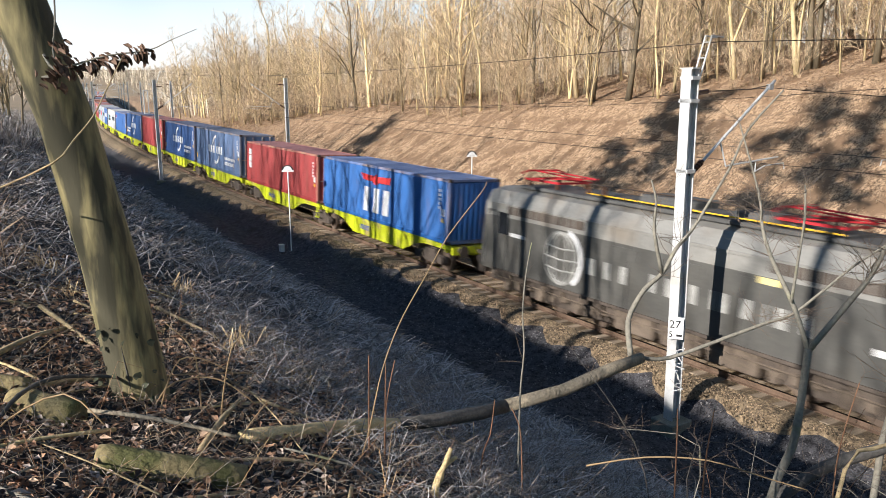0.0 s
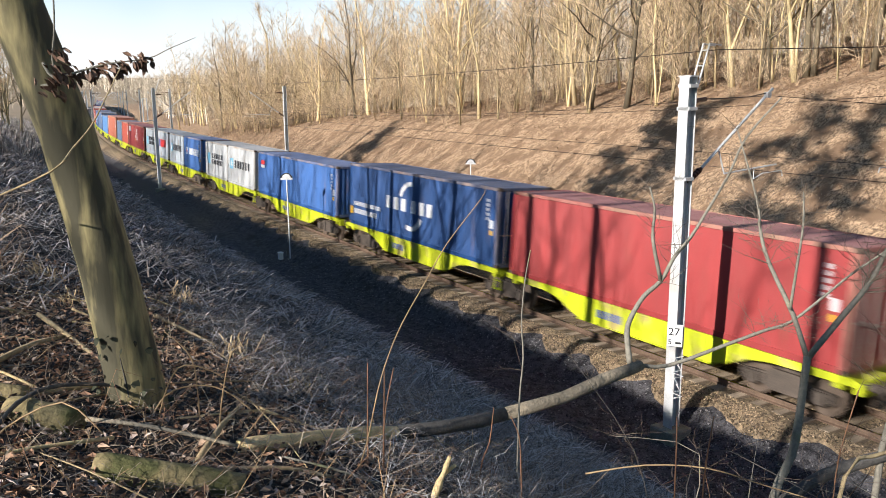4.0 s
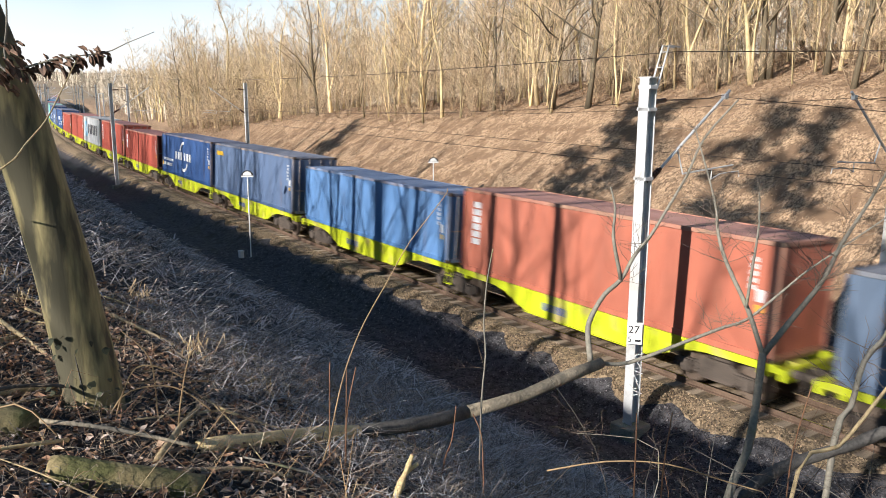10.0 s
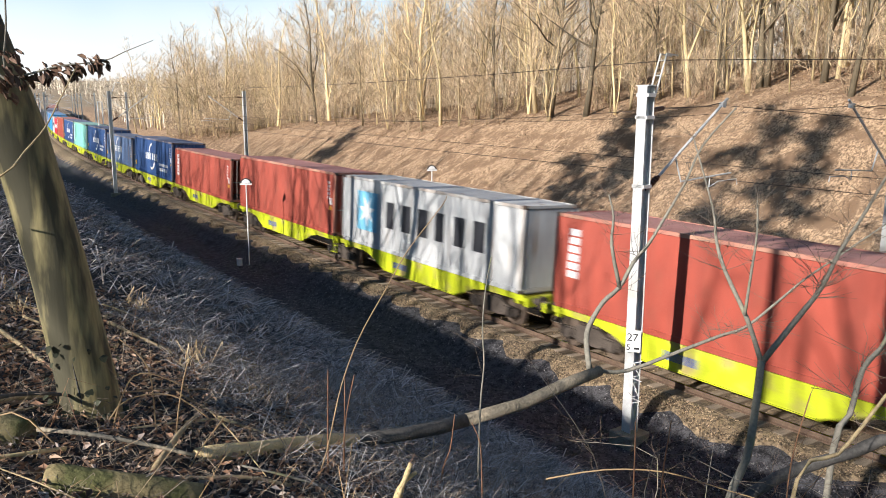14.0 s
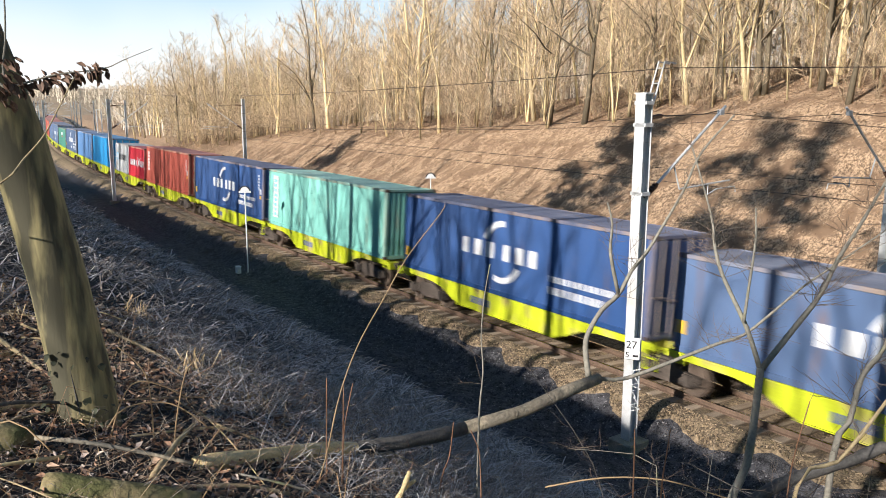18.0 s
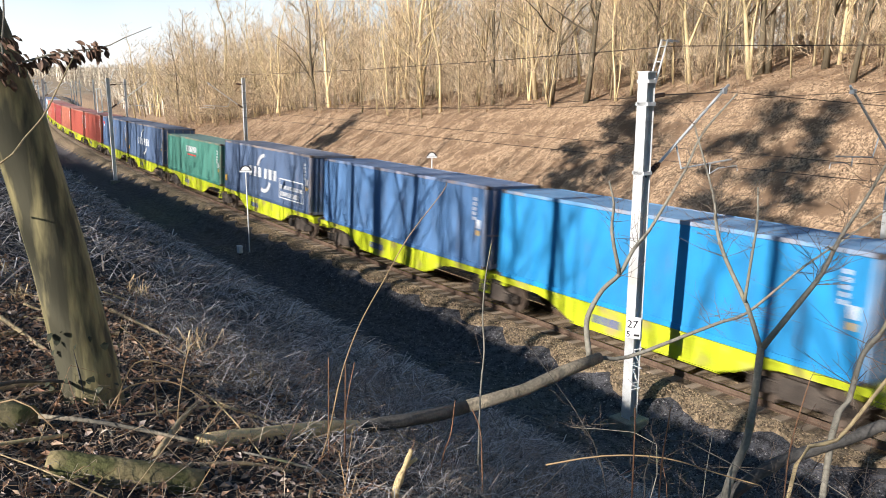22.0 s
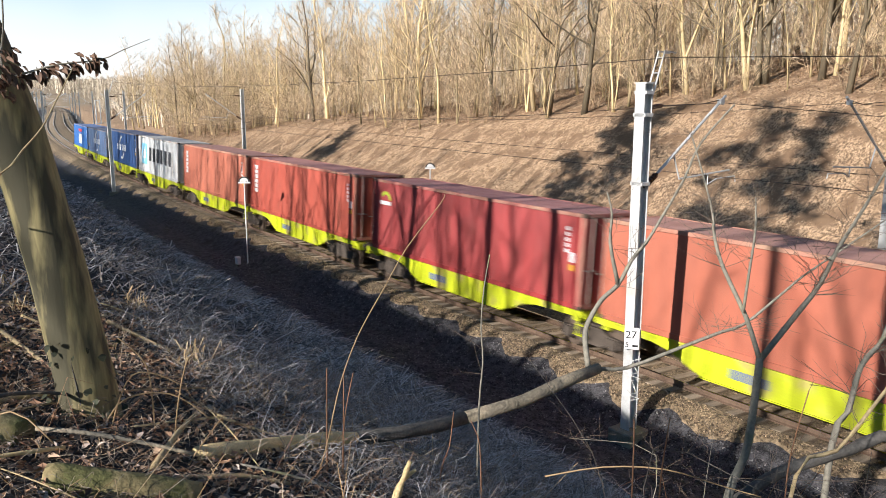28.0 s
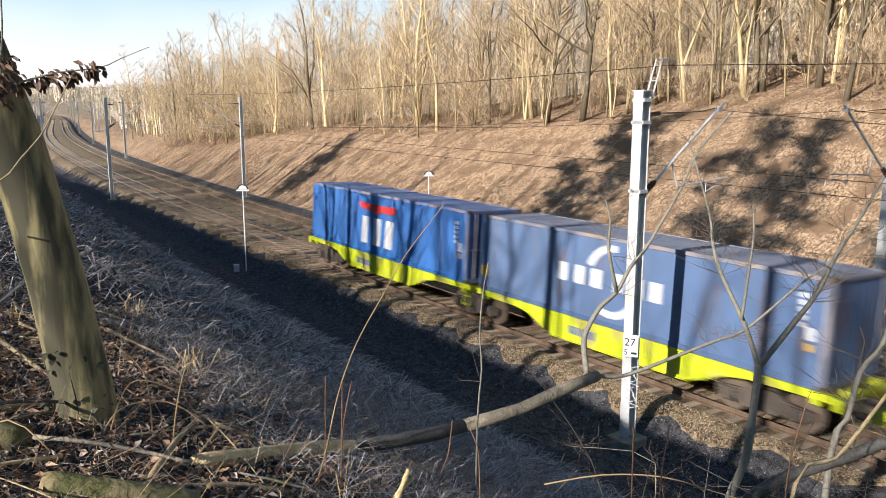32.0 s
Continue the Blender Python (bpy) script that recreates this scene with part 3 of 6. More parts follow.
WHEEL = wheel_mesh()
_side = [(-1.25, 0.40), (-1.25, 0.62), (-0.65, 0.66), (-0.38, 0.80), (0.38, 0.80), (0.65, 0.66), (1.25, 0.62), (1.25, 0.40), (0.62, 0.36), (0.42, 0.26), (-0.42, 0.26), (-0.62, 0.36)]
BOGIE_SIDE = bm_mesh("bogie_frame", prism(_side, -0.06, 0.06), M_BOGIE)
BOGIE_BEAM = bm_mesh("bogie_bolster", soft(boxes((-0.3, 0.3, -0.95, 0.95, 0.45, 0.85)), 0.04), M_BOGIE)
AXLE_BOX = bm_mesh("axle_box", soft(boxes((-0.16, 0.16, -0.09, 0.09, 0.30, 0.62)), 0.03), M_BOGIE)
_spr = bmesh.new()
tube(_spr, [(0, 0, z) for z in (0.38, 0.42, 0.46, 0.50, 0.54, 0.58, 0.62)], [0.075, 0.055, 0.075, 0.055, 0.075, 0.055, 0.075], 6)
SPRING = bm_mesh("spring", _spr, M_BOGIE)


def add_bogie(parent, x):
    bogie = hang("bogie", BOGIE_BEAM, None, parent, "grimy dark steel bogie")
    bogie.location.x = x
    for sy in (-1, 1):
        f = hang("bogie_frame", BOGIE_SIDE, None, bogie)
        f.location.y = sy * 1.0
        for sx in (-0.9, 0.9):
            w = hang("wheel", WHEEL, None, bogie)
            w.matrix_basis = pose(sx, sy * 0.75, 0.46, 0, 0, 0 if sy < 0 else 180)
            a = hang("axle_box", AXLE_BOX, None, bogie)
            a.location = (sx, sy * 1.08, 0)
            for dx in (-0.26, 0.26) if sy < 0 else ():
                sp = hang("spring", SPRING, None, bogie)
                sp.location = (sx + dx, sy * 1.06, 0)


DECK = 1.19


def make_wagon(rear_half):
    """Half of an articulated flat wagon; x forwards, container bay centred. The joint is at the rear of a front half."""
    wg = empty("container_wagon", "lime-yellow articulated container wagon with a fish-bellied frame", "wagon", "container wagons")
    e = 6.3
    out = [(-e, 1.0), (-e, DECK - 0.01), (e, DECK - 0.01), (e, 1.0), (4.2, 0.96), (3.6, 0.86), (2.9, 0.56), (2.5, 0.44), (-2.5, 0.44), (-2.9, 0.56), (-3.6, 0.86), (-4.2, 0.96)]
    for sy in (-1, 1):
        part("side_sill", prism(out, sy * 1.16 - 0.03, sy * 1.16 + 0.03), M_LIME, wg)
        part("top_flange", boxes((-e, e, sy * 1.17 - 0.07, sy * 1.17 + 0.07, DECK - 0.05, DECK)), M_LIME, wg)
        part("bottom_flange", boxes((-2.55, 2.55, sy * 1.16 - 0.08, sy * 1.16 + 0.08, 0.42, 0.445)), M_LIME, wg)
    for rx in (-2.4, -1.2, 0.0, 1.2, 2.4):
        part("stiffener", boxes((rx - 0.012, rx + 0.012, -1.225, -1.19, 0.46, DECK - 0.06)), M_LIME, wg)
    part("centre_beam", boxes((-6.4, 6.4, -0.25, 0.25, 0.78, 1.1)), M_LIME, wg)
    for cx in (-5.9, -3.2, 0, 3.2, 5.9):
        part("cross_beam", boxes((cx - 0.1, cx + 0.1, -1.13, 1.13, 0.85, 1.12)), M_LIME, wg)
    if rear_half:
        add_bogie(wg, 6.5)       # shared bogie under the joint
        add_bogie(wg, -4.6)
        ce = -1
        part("ladder_rail", rod([(6.15, -1.24, DECK - 0.1), (6.15, -1.3, 0.5), (6.5, -1.3, 0.5), (6.5, -1.24, DECK)], 0.03, 6), M_LIME, wg, "lime-yellow shunter's step")
        part("step_tread", boxes((6.15, 6.5, -1.38, -1.22, 0.5, 0.53)), M_LIME, wg)
        part("step_tread", boxes((6.15, 6.5, -1.34, -1.24, 0.8, 0.83)), M_LIME, wg)
    else:
        add_bogie(wg, 4.6)
        ce = 1
    part("headstock", boxes((ce * 6.42 - 0.08, ce * 6.42 + 0.08, -1.2, 1.2, 0.85, 1.14)), M_LIME, wg)
    for sy in (-0.875, 0.875):
        bm = bmesh.new()
        tube(bm, [(ce * 6.48, sy, 1.03), (ce * 6.78, sy, 1.03)], 0.1, 10)
        tube(bm, [(ce * 6.78, sy, 1.03), (ce * 6.83, sy, 1.03)], 0.22, 14)
        part("buffer", bm, M_BOGIE, wg, "black buffer")
    part("coupling_hook", boxes((ce * 6.5 - 0.12, ce * 6.5 + 0.3, -0.06, 0.06, 0.9, 1.05)), M_BOGIE, wg)
    for k in range(4):
        part("stencil_block", boxes((-1.75 + k * 0.27, -1.54 + k * 0.27, -1.197, -1.189, 0.66, 0.9)), M_STENCIL, wg, "faded blue lettering block" if k == 0 else "")
    return wg


# ---------------------------------------------------------------- containers
PAINT_RGB = {}


def paint(name, rgb, dirt=(0.16, 0.09, 0.05), wear=0.66, rough=0.46, ior=1.7):
    """Container paint with rain streaks, chalking and rust patches."""
    PAINT_RGB[name] = rgb
    grey = sum(rgb) / 3
    m = mat(name, rgb, tuple(v * 0.62 + grey * 0.05 for v in rgb), 1.6, rough, 0.08, 13, stretch=(1.8, 1.8, 0.16), spread=(0.36, 0.64), c=dirt, cscale=2.3, cspread=(wear, wear + 0.1), random_value=0.1, spec=0.5)
    m.node_tree.nodes["Principled BSDF"].inputs["IOR"].default_value = ior
    top = max(rgb)
    m.node_tree.nodes["Principled BSDF"].inputs["Specular Tint"].default_value = (*(0.45 + 0.55 * v / top for v in rgb), 1)
    return m


PAINT = {
    "red": paint("red_brown_paint", (0.42, 0.085, 0.055)), "dred": paint("dark_red_paint", (0.36, 0.044, 0.043), ior=2.1), "orange": paint("orange_red_paint", (0.49, 0.155, 0.095)),
    "navy": paint("navy_paint", (0.016, 0.066, 0.205), ior=2.0), "steel": paint("faded_navy_paint", (0.075, 0.135, 0.26), wear=0.6, ior=2.4), "blue": paint("blue_paint", (0.035, 0.13, 0.38), ior=2.2),
    "sky": paint("bright_blue_paint", (0.018, 0.30, 0.64)), "mid": paint("mid_blue_paint", (0.095, 0.235, 0.48), ior=2.1), "grey": paint("blue_grey_paint", (0.12, 0.17, 0.245), ior=1.8),
    "white": paint("off_white_paint", (0.60, 0.615, 0.61), (0.30, 0.22, 0.15), 0.62), "ash": paint("light_grey_paint", (0.45, 0.50, 0.54), (0.25, 0.17, 0.11), 0.6),
    "teal": paint("teal_paint", (0.22, 0.57, 0.48), (0.35, 0.25, 0.14)), "green": paint("green_paint", (0.05, 0.23, 0.17), ior=2.4), "crimson": paint("crimson_paint", (0.54, 0.02, 0.04)),
    "slate": paint("dark_slate_paint", (0.07, 0.12, 0.22), ior=2.3), "royal": paint("royal_blue_paint", (0.022, 0.145, 0.45), ior=2.1),
}
PAINT_RGB = {k: PAINT_RGB[m.name] for k, m in PAINT.items()}
# Each paint paled for the roof: dust, and sky light put into the colour.
ROOF = {k: mat(k + "_dust_and_skylit_roof", tuple(0.58 * a + 0.42 * b for a, b in zip(PAINT_RGB[k], (0.50, 0.47, 0.45))), tuple(0.5 * a + 0.2 * b for a, b in zip(PAINT_RGB[k], (0.50, 0.47, 0.45))), 1.2, 0.7, 0.06, 14, c=(0.22, 0.15, 0.10), cscale=1.5, cspread=(0.62, 0.75)) for k in PAINT}
EDGE = {k: mat(k + "_worn_edge", tuple(0.62 * a + 0.38 * b for a, b in zip(PAINT_RGB[k], (0.50, 0.42, 0.33))), tuple(0.7 * a + 0.1 * b for a, b in zip(PAINT_RGB[k], (0.50, 0.42, 0.33))), 2.5, 0.6, 0.1, 18, stretch=(1, 1, 0.35), c=(0.38, 0.27, 0.18), cscale=1.2, cspread=(0.45, 0.75), random_value=0.15) for k in PAINT}
COLOUR_WORD = {"slate": "dark slate-blue", "red": "red-brown", "dred": "dark red", "orange": "orange-red", "navy": "navy blue", "steel": "faded navy blue", "blue": "blue", "sky": "bright sky-blue", "mid": "mid-blue", "grey": "blue-grey", "white": "dirty white", "ash": "light grey", "teal": "teal", "green": "dark green", "crimson": "crimson", "royal": "royal blue"}
M_STENCIL = mat("faded_stencil", (0.06, 0.10, 0.28), (0.14, 0.16, 0.24), 6, 0.6, 0, 40)
M_MARKW = mat("white_marking", (0.75, 0.76, 0.76), (0.62, 0.63, 0.63), 3, 0.5, 0, 30)
M_MARKK = mat("black_marking", (0.025, 0.028, 0.035), (0.04, 0.04, 0.045), 3, 0.5, 0, 30)
M_MARKC = mat("pale_blue_marking", (0.20, 0.52, 0.72), (0.16, 0.45, 0.62), 3, 0.5, 0, 30)
M_MARKR = mat("red_marking", (0.70, 0.05, 0.05), (0.58, 0.04, 0.04), 3, 0.5, 0, 30)
M_MARKY = mat("yellow_marking", (0.80, 0.48, 0.04), (0.68, 0.40, 0.03), 3, 0.5, 0, 30)
M_MARKG = mat("green_marking", (0.45, 0.60, 0.05), (0.40, 0.5, 0.05), 3, 0.5, 0, 30)
M_CAST = mat("worn_casting_steel", (0.14, 0.10, 0.075), (0.09, 0.065, 0.05), 9, 0.7, 0.2, 50, metal=0.3)
M_BAR = mat("galvanised_bar", (0.52, 0.46, 0.41), (0.34, 0.28, 0.24), 7, 0.55, 0, 50, metal=0.2)


def corrugated(length, height, depth=0.036, pitch=0.278, back=0.05):
    """A trapezoid-ribbed steel wall of its own thickness in x and z; it faces -y, its ribs 36 mm deep."""
    xs = []
    x = 0.0
    while x < length - pitch * 0.9:
        xs += [(x, 0), (x + 0.072 / 0.278 * pitch, 0), (x + 0.140 / 0.278 * pitch, depth), (x + 0.210 / 0.278 * pitch, depth)]
        x += pitch
    xs += [(x, 0), (length, 0)]
    verts, faces = [], []
    for px, py in xs:
        verts += [(px - length / 2, py, 0), (px - length / 2, py, height), (px - length / 2, back, 0), (px - length / 2, back, height)]
    for i in range(len(xs) - 1):
        a, b = i * 4, i * 4 + 4
        faces += [(a, b, b + 1, a + 1), (b + 2, a + 2, a + 3, b + 3), (a + 1, b + 1, b + 3, a + 3), (b, a, a + 2, b + 2)]
    faces += [(0, 1, 3, 2), (len(verts) - 4, len(verts) - 2, len(verts) - 1, len(verts) - 3)]
    return verts, faces


_cache = {}


def sheet(key, material, fn):
    """A mesh built once for each shape and paint."""
    k = (key, material.name)
    if k not in _cache:
        me = bpy.data.meshes.new(key[0])
        v, f = fn()
        me.from_pydata(v, [], f)
        me.materials.append(material)
        me.update()
        _cache[k] = me
    return _cache[k]


def shape_mesh(key, material, bm_fn):
    k = (key, material.name)
    if k not in _cache:
        _cache[k] = bm_mesh(key[0], bm_fn(), material)
    return _cache[k]


W2 = 1.219


def make_container(length, height, colour, doors):
    """A steel box with ribbed walls, frame, castings and, at its front, doors or a ribbed end."""
    p = PAINT[colour]
    ft = "forty-foot" if length > 8 else "twenty-foot"
    c = empty("shipping_container", f"{COLOUR_WORD[colour]} {ft} steel shipping container riding on a wagon", "container", "shipping containers")
    il, ih = length - 0.28, height - 0.28
    for sy in (-1, 1):
        w = hang("side_wall", sheet(("side_wall", length, height), p, lambda: corrugated(il, ih)), None, c)
        w.matrix_basis = pose(0, sy * (W2 - 0.018), 0.16, 0, 0, 0 if sy < 0 else 180)
        for z0, z1 in ((0.0, 0.16), (height - 0.12, height - 0.005)):
            hang("side_rail", shape_mesh(("side_rail", length, z0, z1, sy), EDGE[colour] if z0 else p, lambda: boxes((-length / 2 + 0.16, length / 2 - 0.16, min(sy * W2, sy * (W2 - 0.07)), max(sy * W2, sy * (W2 - 0.07)), z0 + 0.012, z1))), None, c)
        for sx in (-1, 1):
            hang("corner_post", shape_mesh(("corner_post", length, height, sx, sy), EDGE[colour] if sx > 0 else p, lambda: boxes((min(sx * length / 2, sx * (length / 2 - 0.155)), max(sx * length / 2, sx * (length / 2 - 0.155)), min(sy * W2, sy * (W2 - 0.1)), max(sy * W2, sy * (W2 - 0.1)), 0.118, height - 0.118))), None, c)
            for z in (0.0, height - 0.118):
                k = hang("corner_casting", shape_mesh(("corner_casting",), M_CAST, lambda: soft(boxes((-0.089, 0.089, -0.081, 0.081, 0, 0.118)), 0.012)), None, c)
                k.location = (sx * (length / 2 - 0.087), sy * (W2 - 0.079), z)
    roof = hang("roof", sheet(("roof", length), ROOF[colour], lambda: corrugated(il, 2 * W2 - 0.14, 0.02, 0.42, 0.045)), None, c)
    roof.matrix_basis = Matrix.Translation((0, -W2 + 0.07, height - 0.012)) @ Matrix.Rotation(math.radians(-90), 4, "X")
    hang("floor", shape_mesh(("floor", length), M_BOGIE, lambda: boxes((-length / 2 + 0.1, length / 2 - 0.1, -W2 + 0.08, W2 - 0.08, 0.02, 0.15))), None, c)
    for sx in (-1, 1):
        for z0, z1 in ((0.0, 0.15), (height - 0.11, height - 0.006)):
            hang("end_rail", shape_mesh(("end_rail", length, sx, z0, z1), EDGE[colour] if sx > 0 else p, lambda: boxes((min(sx * length / 2, sx * (length / 2 - 0.09)), max(sx * length / 2, sx * (length / 2 - 0.09)), -W2 + 0.165, W2 - 0.165, z0 + 0.012, z1))), None, c)
    rear = hang("end_wall", sheet(("end_wall", height), p, lambda: corrugated(2 * W2 - 0.2, ih, 0.045, 0.25)), None, c)
    rear.matrix_basis = pose(-length / 2 + 0.02, 0, 0.15, 0, 0, -90)
    if doors:
        for sy in (-1, 1):
            d = hang("door", shape_mesh(("door", height, sy), p, lambda: boxes((length / 2 - 0.06, length / 2 - 0.02, min(sy * 0.008, sy * (W2 - 0.1)), max(sy * 0.008, sy * (W2 - 0.1)), 0.16, height - 0.13))), None, c)
            d.location.x = 0
            for by in (0.32, 0.86):
                b = hang("locking_bar", shape_mesh(("locking_bar", length, height), M_BAR, lambda: rod([(length / 2 + 0.0, 0, 0.12), (length / 2 + 0.0, 0, height - 0.1)], 0.019, 6)), None, c)
                b.location.y = sy * by
                hd = hang("bar_handle", shape_mesh(("bar_handle", length), M_BAR, lambda: boxes((length / 2 + 0.015, length / 2 + 0.035, -0.02, 0.42, 1.05, 1.09))), None, c)
                hd.location = (0, sy * by - 0.2, 0.0 if by < 0.5 else 0.12)
    else:
        fr = hang("end_wall", sheet(("end_wall", height), p, lambda: corrugated(2 * W2 - 0.2, ih, 0.045, 0.25)), None, c)
        fr.matrix_basis = pose(length / 2 - 0.02, 0, 0.15, 0, 0, 90)
    return c


def plaque(c, name, material, x0, x1, z0, z1, label=""):
    """A flat marking on the near wall."""
    return part(name, boxes((x0, x1, -W2 - 0.001, -W2 + 0.022, z0, z1)), material, c, label)


def stroke_block(x0, x1, z0, z1, slant, y0, y1):
    """One plain solid lettering block."""
    return prism([(x0, z0), (x1, z0), (x1 + slant, z1), (x0 + slant, z1)], y0, y1)


def word(c, material, x0, x1, z0, z1, count, slant=0.0, label="plain lettering bar"):
    """A word as a row of plain stroke blocks of its size."""
    w = (x1 - x0) / count
    for i in range(count):
        a = x0 + i * w
        part("lettering_block", stroke_block(a + w * 0.12, a + w * (0.68 if i % 3 else 0.58), z0, z1, slant, -W2 - 0.001, -W2 + 0.022), material, c, label if i == 0 else "")


def arc_mark(c, material, cx, cz, r0, r1, a0, a1, flat=0.55):
    k = 9
    out = [(cx + r1 * math.cos(a0 + (a1 - a0) * i / k), cz + flat * r1 * math.sin(a0 + (a1 - a0) * i / k)) for i in range(k + 1)]
    out += [(cx + r0 * math.cos(a0 + (a1 - a0) * i / k), cz + flat * r0 * math.sin(a0 + (a1 - a0) * i / k)) for i in range(k, -1, -1)]
    part("arc_mark", prism(out, -W2 - 0.001, -W2 + 0.022), material, c, "curved white emblem stroke")


def data_marks(c, length, height, material=None, right=True):
    """Owner code and size panels near the front end."""
    m = material or M_MARKW
    x = length / 2 - 0.75
    for i in range(5):
        plaque(c, "code_mark", m, x, x + 0.13, height - 0.55 - i * 0.17, height - 0.44 - i * 0.17)
    plaque(c, "size_mark", m, x + 0.22, x + 0.4, height - 1.5, height - 1.2)
    plaque(c, "warning_mark", M_MARKY, x + 0.24, x + 0.38, height - 1.75, height - 1.58)


def big_arcs(c, height, x=-1.0, s=1.0, tag=0):
    """Three-by-three white letter blocks with an arc above and below, and two text bars."""
    zc = height * 0.51
    word(c, M_MARKW, x - 2.1 * s, x - 0.12 * s, zc - 0.27 * s, zc + 0.27 * s, 3)
    word(c, M_MARKW, x + 0.12 * s, x + 2.0 * s, zc - 0.27 * s, zc + 0.27 * s, 3)
    arc_mark(c, M_MARKW, x + 0.1, zc, 0.86 * s, 1.05 * s, radians(86), radians(158), 1.0)
    arc_mark(c, M_MARKW, x + 0.1, zc, 0.86 * s, 1.05 * s, radians(250), radians(332), 1.0)
    if tag:
        word(c, M_MARKW, tag, tag + 2.7, 0.93, 1.12, 12, label="plain lettering bar")
        word(c, M_MARKW, tag, tag + 2.35, 0.55, 0.78, 10, label="plain lettering bar")


L40, L20, HC, SD = 12.192, 6.058, 2.896, 2.591


def livery(c, kind, length, height):
    if kind == "royal":
        part("emblem", prism([(-1.66, 2.16), (-0.35, 2.1), (-0.2, 2.2), (-0.05, 2.1), (1.3, 2.16), (1.15, 1.84), (0.1, 1.84), (-0.2, 1.7), (-0.5, 1.84), (-1.45, 1.88)], -W2 - 0.001, -W2 + 0.022), M_MARKR, c, "red winged emblem")
        word(c, M_MARKW, -1.5, 1.35, 0.42, 1.56, 3, 0.1)
        data_marks(c, length, height)
    elif kind in ("arcs", "arcs_tag", "arcs_rear", "arcs_frame"):
        big_arcs(c, height, 0.05 if kind == "arcs_frame" else -0.3, 1.0, {"arcs": 0, "arcs_tag": 2.15, "arcs_rear": -5.6, "arcs_frame": 2.45}[kind])
        if kind == "arcs_frame":
            for z in (0.42, 1.4):
                plaque(c, "frame_line", M_MARKW, 2.3, 5.25, z, z + 0.05)
            for x in (2.3, 5.2):
                plaque(c, "frame_line", M_MARKW, x, x + 0.05, 0.47, 1.4)
        data_marks(c, length, height)
        plaque(c, "warning_mark", M_MARKY, -5.98, -5.75, 0.5, 0.85)
    elif kind == "star":
        if length > 8:
            x0, sz, z0, l0, l1, z1, z2 = -4.8, 1.65, 0.68, -2.55, 4.5, 1.02, 2.08
        else:
            x0, sz, z0, l0, l1, z1, z2 = -2.52, 0.72, 1.03, -1.45, 2.1, 1.15, 1.66
        plaque(c, "emblem", M_MARKC, x0, x0 + sz, z0, z0 + sz, "pale blue square emblem")
        part("emblem_star", prism([(x0 + sz / 2 + (0.44 if i % 2 == 0 else 0.17) * sz * math.cos(i * math.pi / 7 + 0.22), z0 + sz / 2 + (0.44 if i % 2 == 0 else 0.17) * sz * math.sin(i * math.pi / 7 + 0.22)) for i in range(14)], -W2 - 0.004, -W2 + 0.02), M_MARKW, c, "white seven-pointed star")
        word(c, M_MARKK, l0, l1, z1, z2, 6, label="black lettering block")
    elif kind == "star_two":
        plaque(c, "emblem", M_MARKC, -2.5, -1.75, 0.95, 1.75, "pale blue square emblem")
        word(c, M_MARKK, -1.25, 1.75, 1.4, 1.77, 6, label="black lettering block")
        word(c, M_MARKK, -1.25, 1.8, 0.97, 1.32, 7, label="black lettering block")
    elif kind == "script":
        arc_mark(c, M_MARKW, -2.02, 1.43, 0.26, 0.34, 0, 6.2, 1.0)
        plaque(c, "emblem", M_MARKR, -2.16, -1.88, 1.34, 1.52, "small red emblem")
        word(c, M_MARKW, -1.27, 2.2, 1.18, 1.72, 9, 0.14)
        data_marks(c, length, height)
    elif kind == "twobar":
        plaque(c, "emblem", M_STENCIL, -1.88, -0.7, 1.1, 1.8, "dark blue lettered panel")
        plaque(c, "emblem", M_MARKR, -0.7, 1.73, 1.1, 1.8, "red lettered panel")
    elif kind == "end_word":
        for i in range(3):
            plaque(c, "lettering_block", M_MARKW, -length / 2 + 0.5, -length / 2 + 0.98, height - 0.82 - i * 0.42, height - 0.45 - i * 0.42)
        data_marks(c, length, height)
    elif kind == "column":
        for i in range(6):
            plaque(c, "lettering_block", M_MARKW, -length / 2 + 0.58, -length / 2 + 0.98, height - 0.62 - i * 0.255, height - 0.42 - i * 0.255)
        data_marks(c, length, height)
    elif kind == "panel":
        plaque(c, "label_panel", M_MARKW, -length / 2 + 0.5, -length / 2 + 1.95, height - 0.8, height - 0.32, "white and blue label panel")
        plaque(c, "label_stripe", M_MARKC, -length / 2 + 0.5, -length / 2 + 1.95, height - 0.86, height - 0.8)
        data_marks(c, length, height)
    elif kind == "column_panel":
        plaque(c, "label_panel", M_MARKW, -length / 2 + 0.6, -length / 2 + 1.2, 0.43, height - 0.3, "tall white lettered panel")
        for i in range(8):
            part("lettering_block", boxes((-length / 2 + 0.72, -length / 2 + 1.08, -W2 - 0.004, -W2, 0.52 + i * 0.25, 0.68 + i * 0.25)), M_MARKC, c)
    elif kind == "green_word":
        word(c, M_MARKW, -1.3, 1.15, 1.64, 2.04, 7)
        plaque(c, "lettering_block", M_MARKR, -1.0, 0.9, 1.42, 1.5)
        data_marks(c, length, height)
    elif kind == "wide":
        word(c, M_MARKW, -2.4, 0.2, 1.0, 1.5, 7)
        part("emblem", prism([(0.3, 0.85), (0.9, 1.2), (1.6, 1.0), (1.15, 1.35), (1.5, 1.75), (0.85, 1.45), (0.45, 1.8), (0.6, 1.3)], -W2 - 0.001, -W2 + 0.022), M_MARKW, c, "white star-like emblem")
        word(c, M_MARKW, 1.55, 2.75, 1.0, 1.5, 3)
    elif kind == "small":
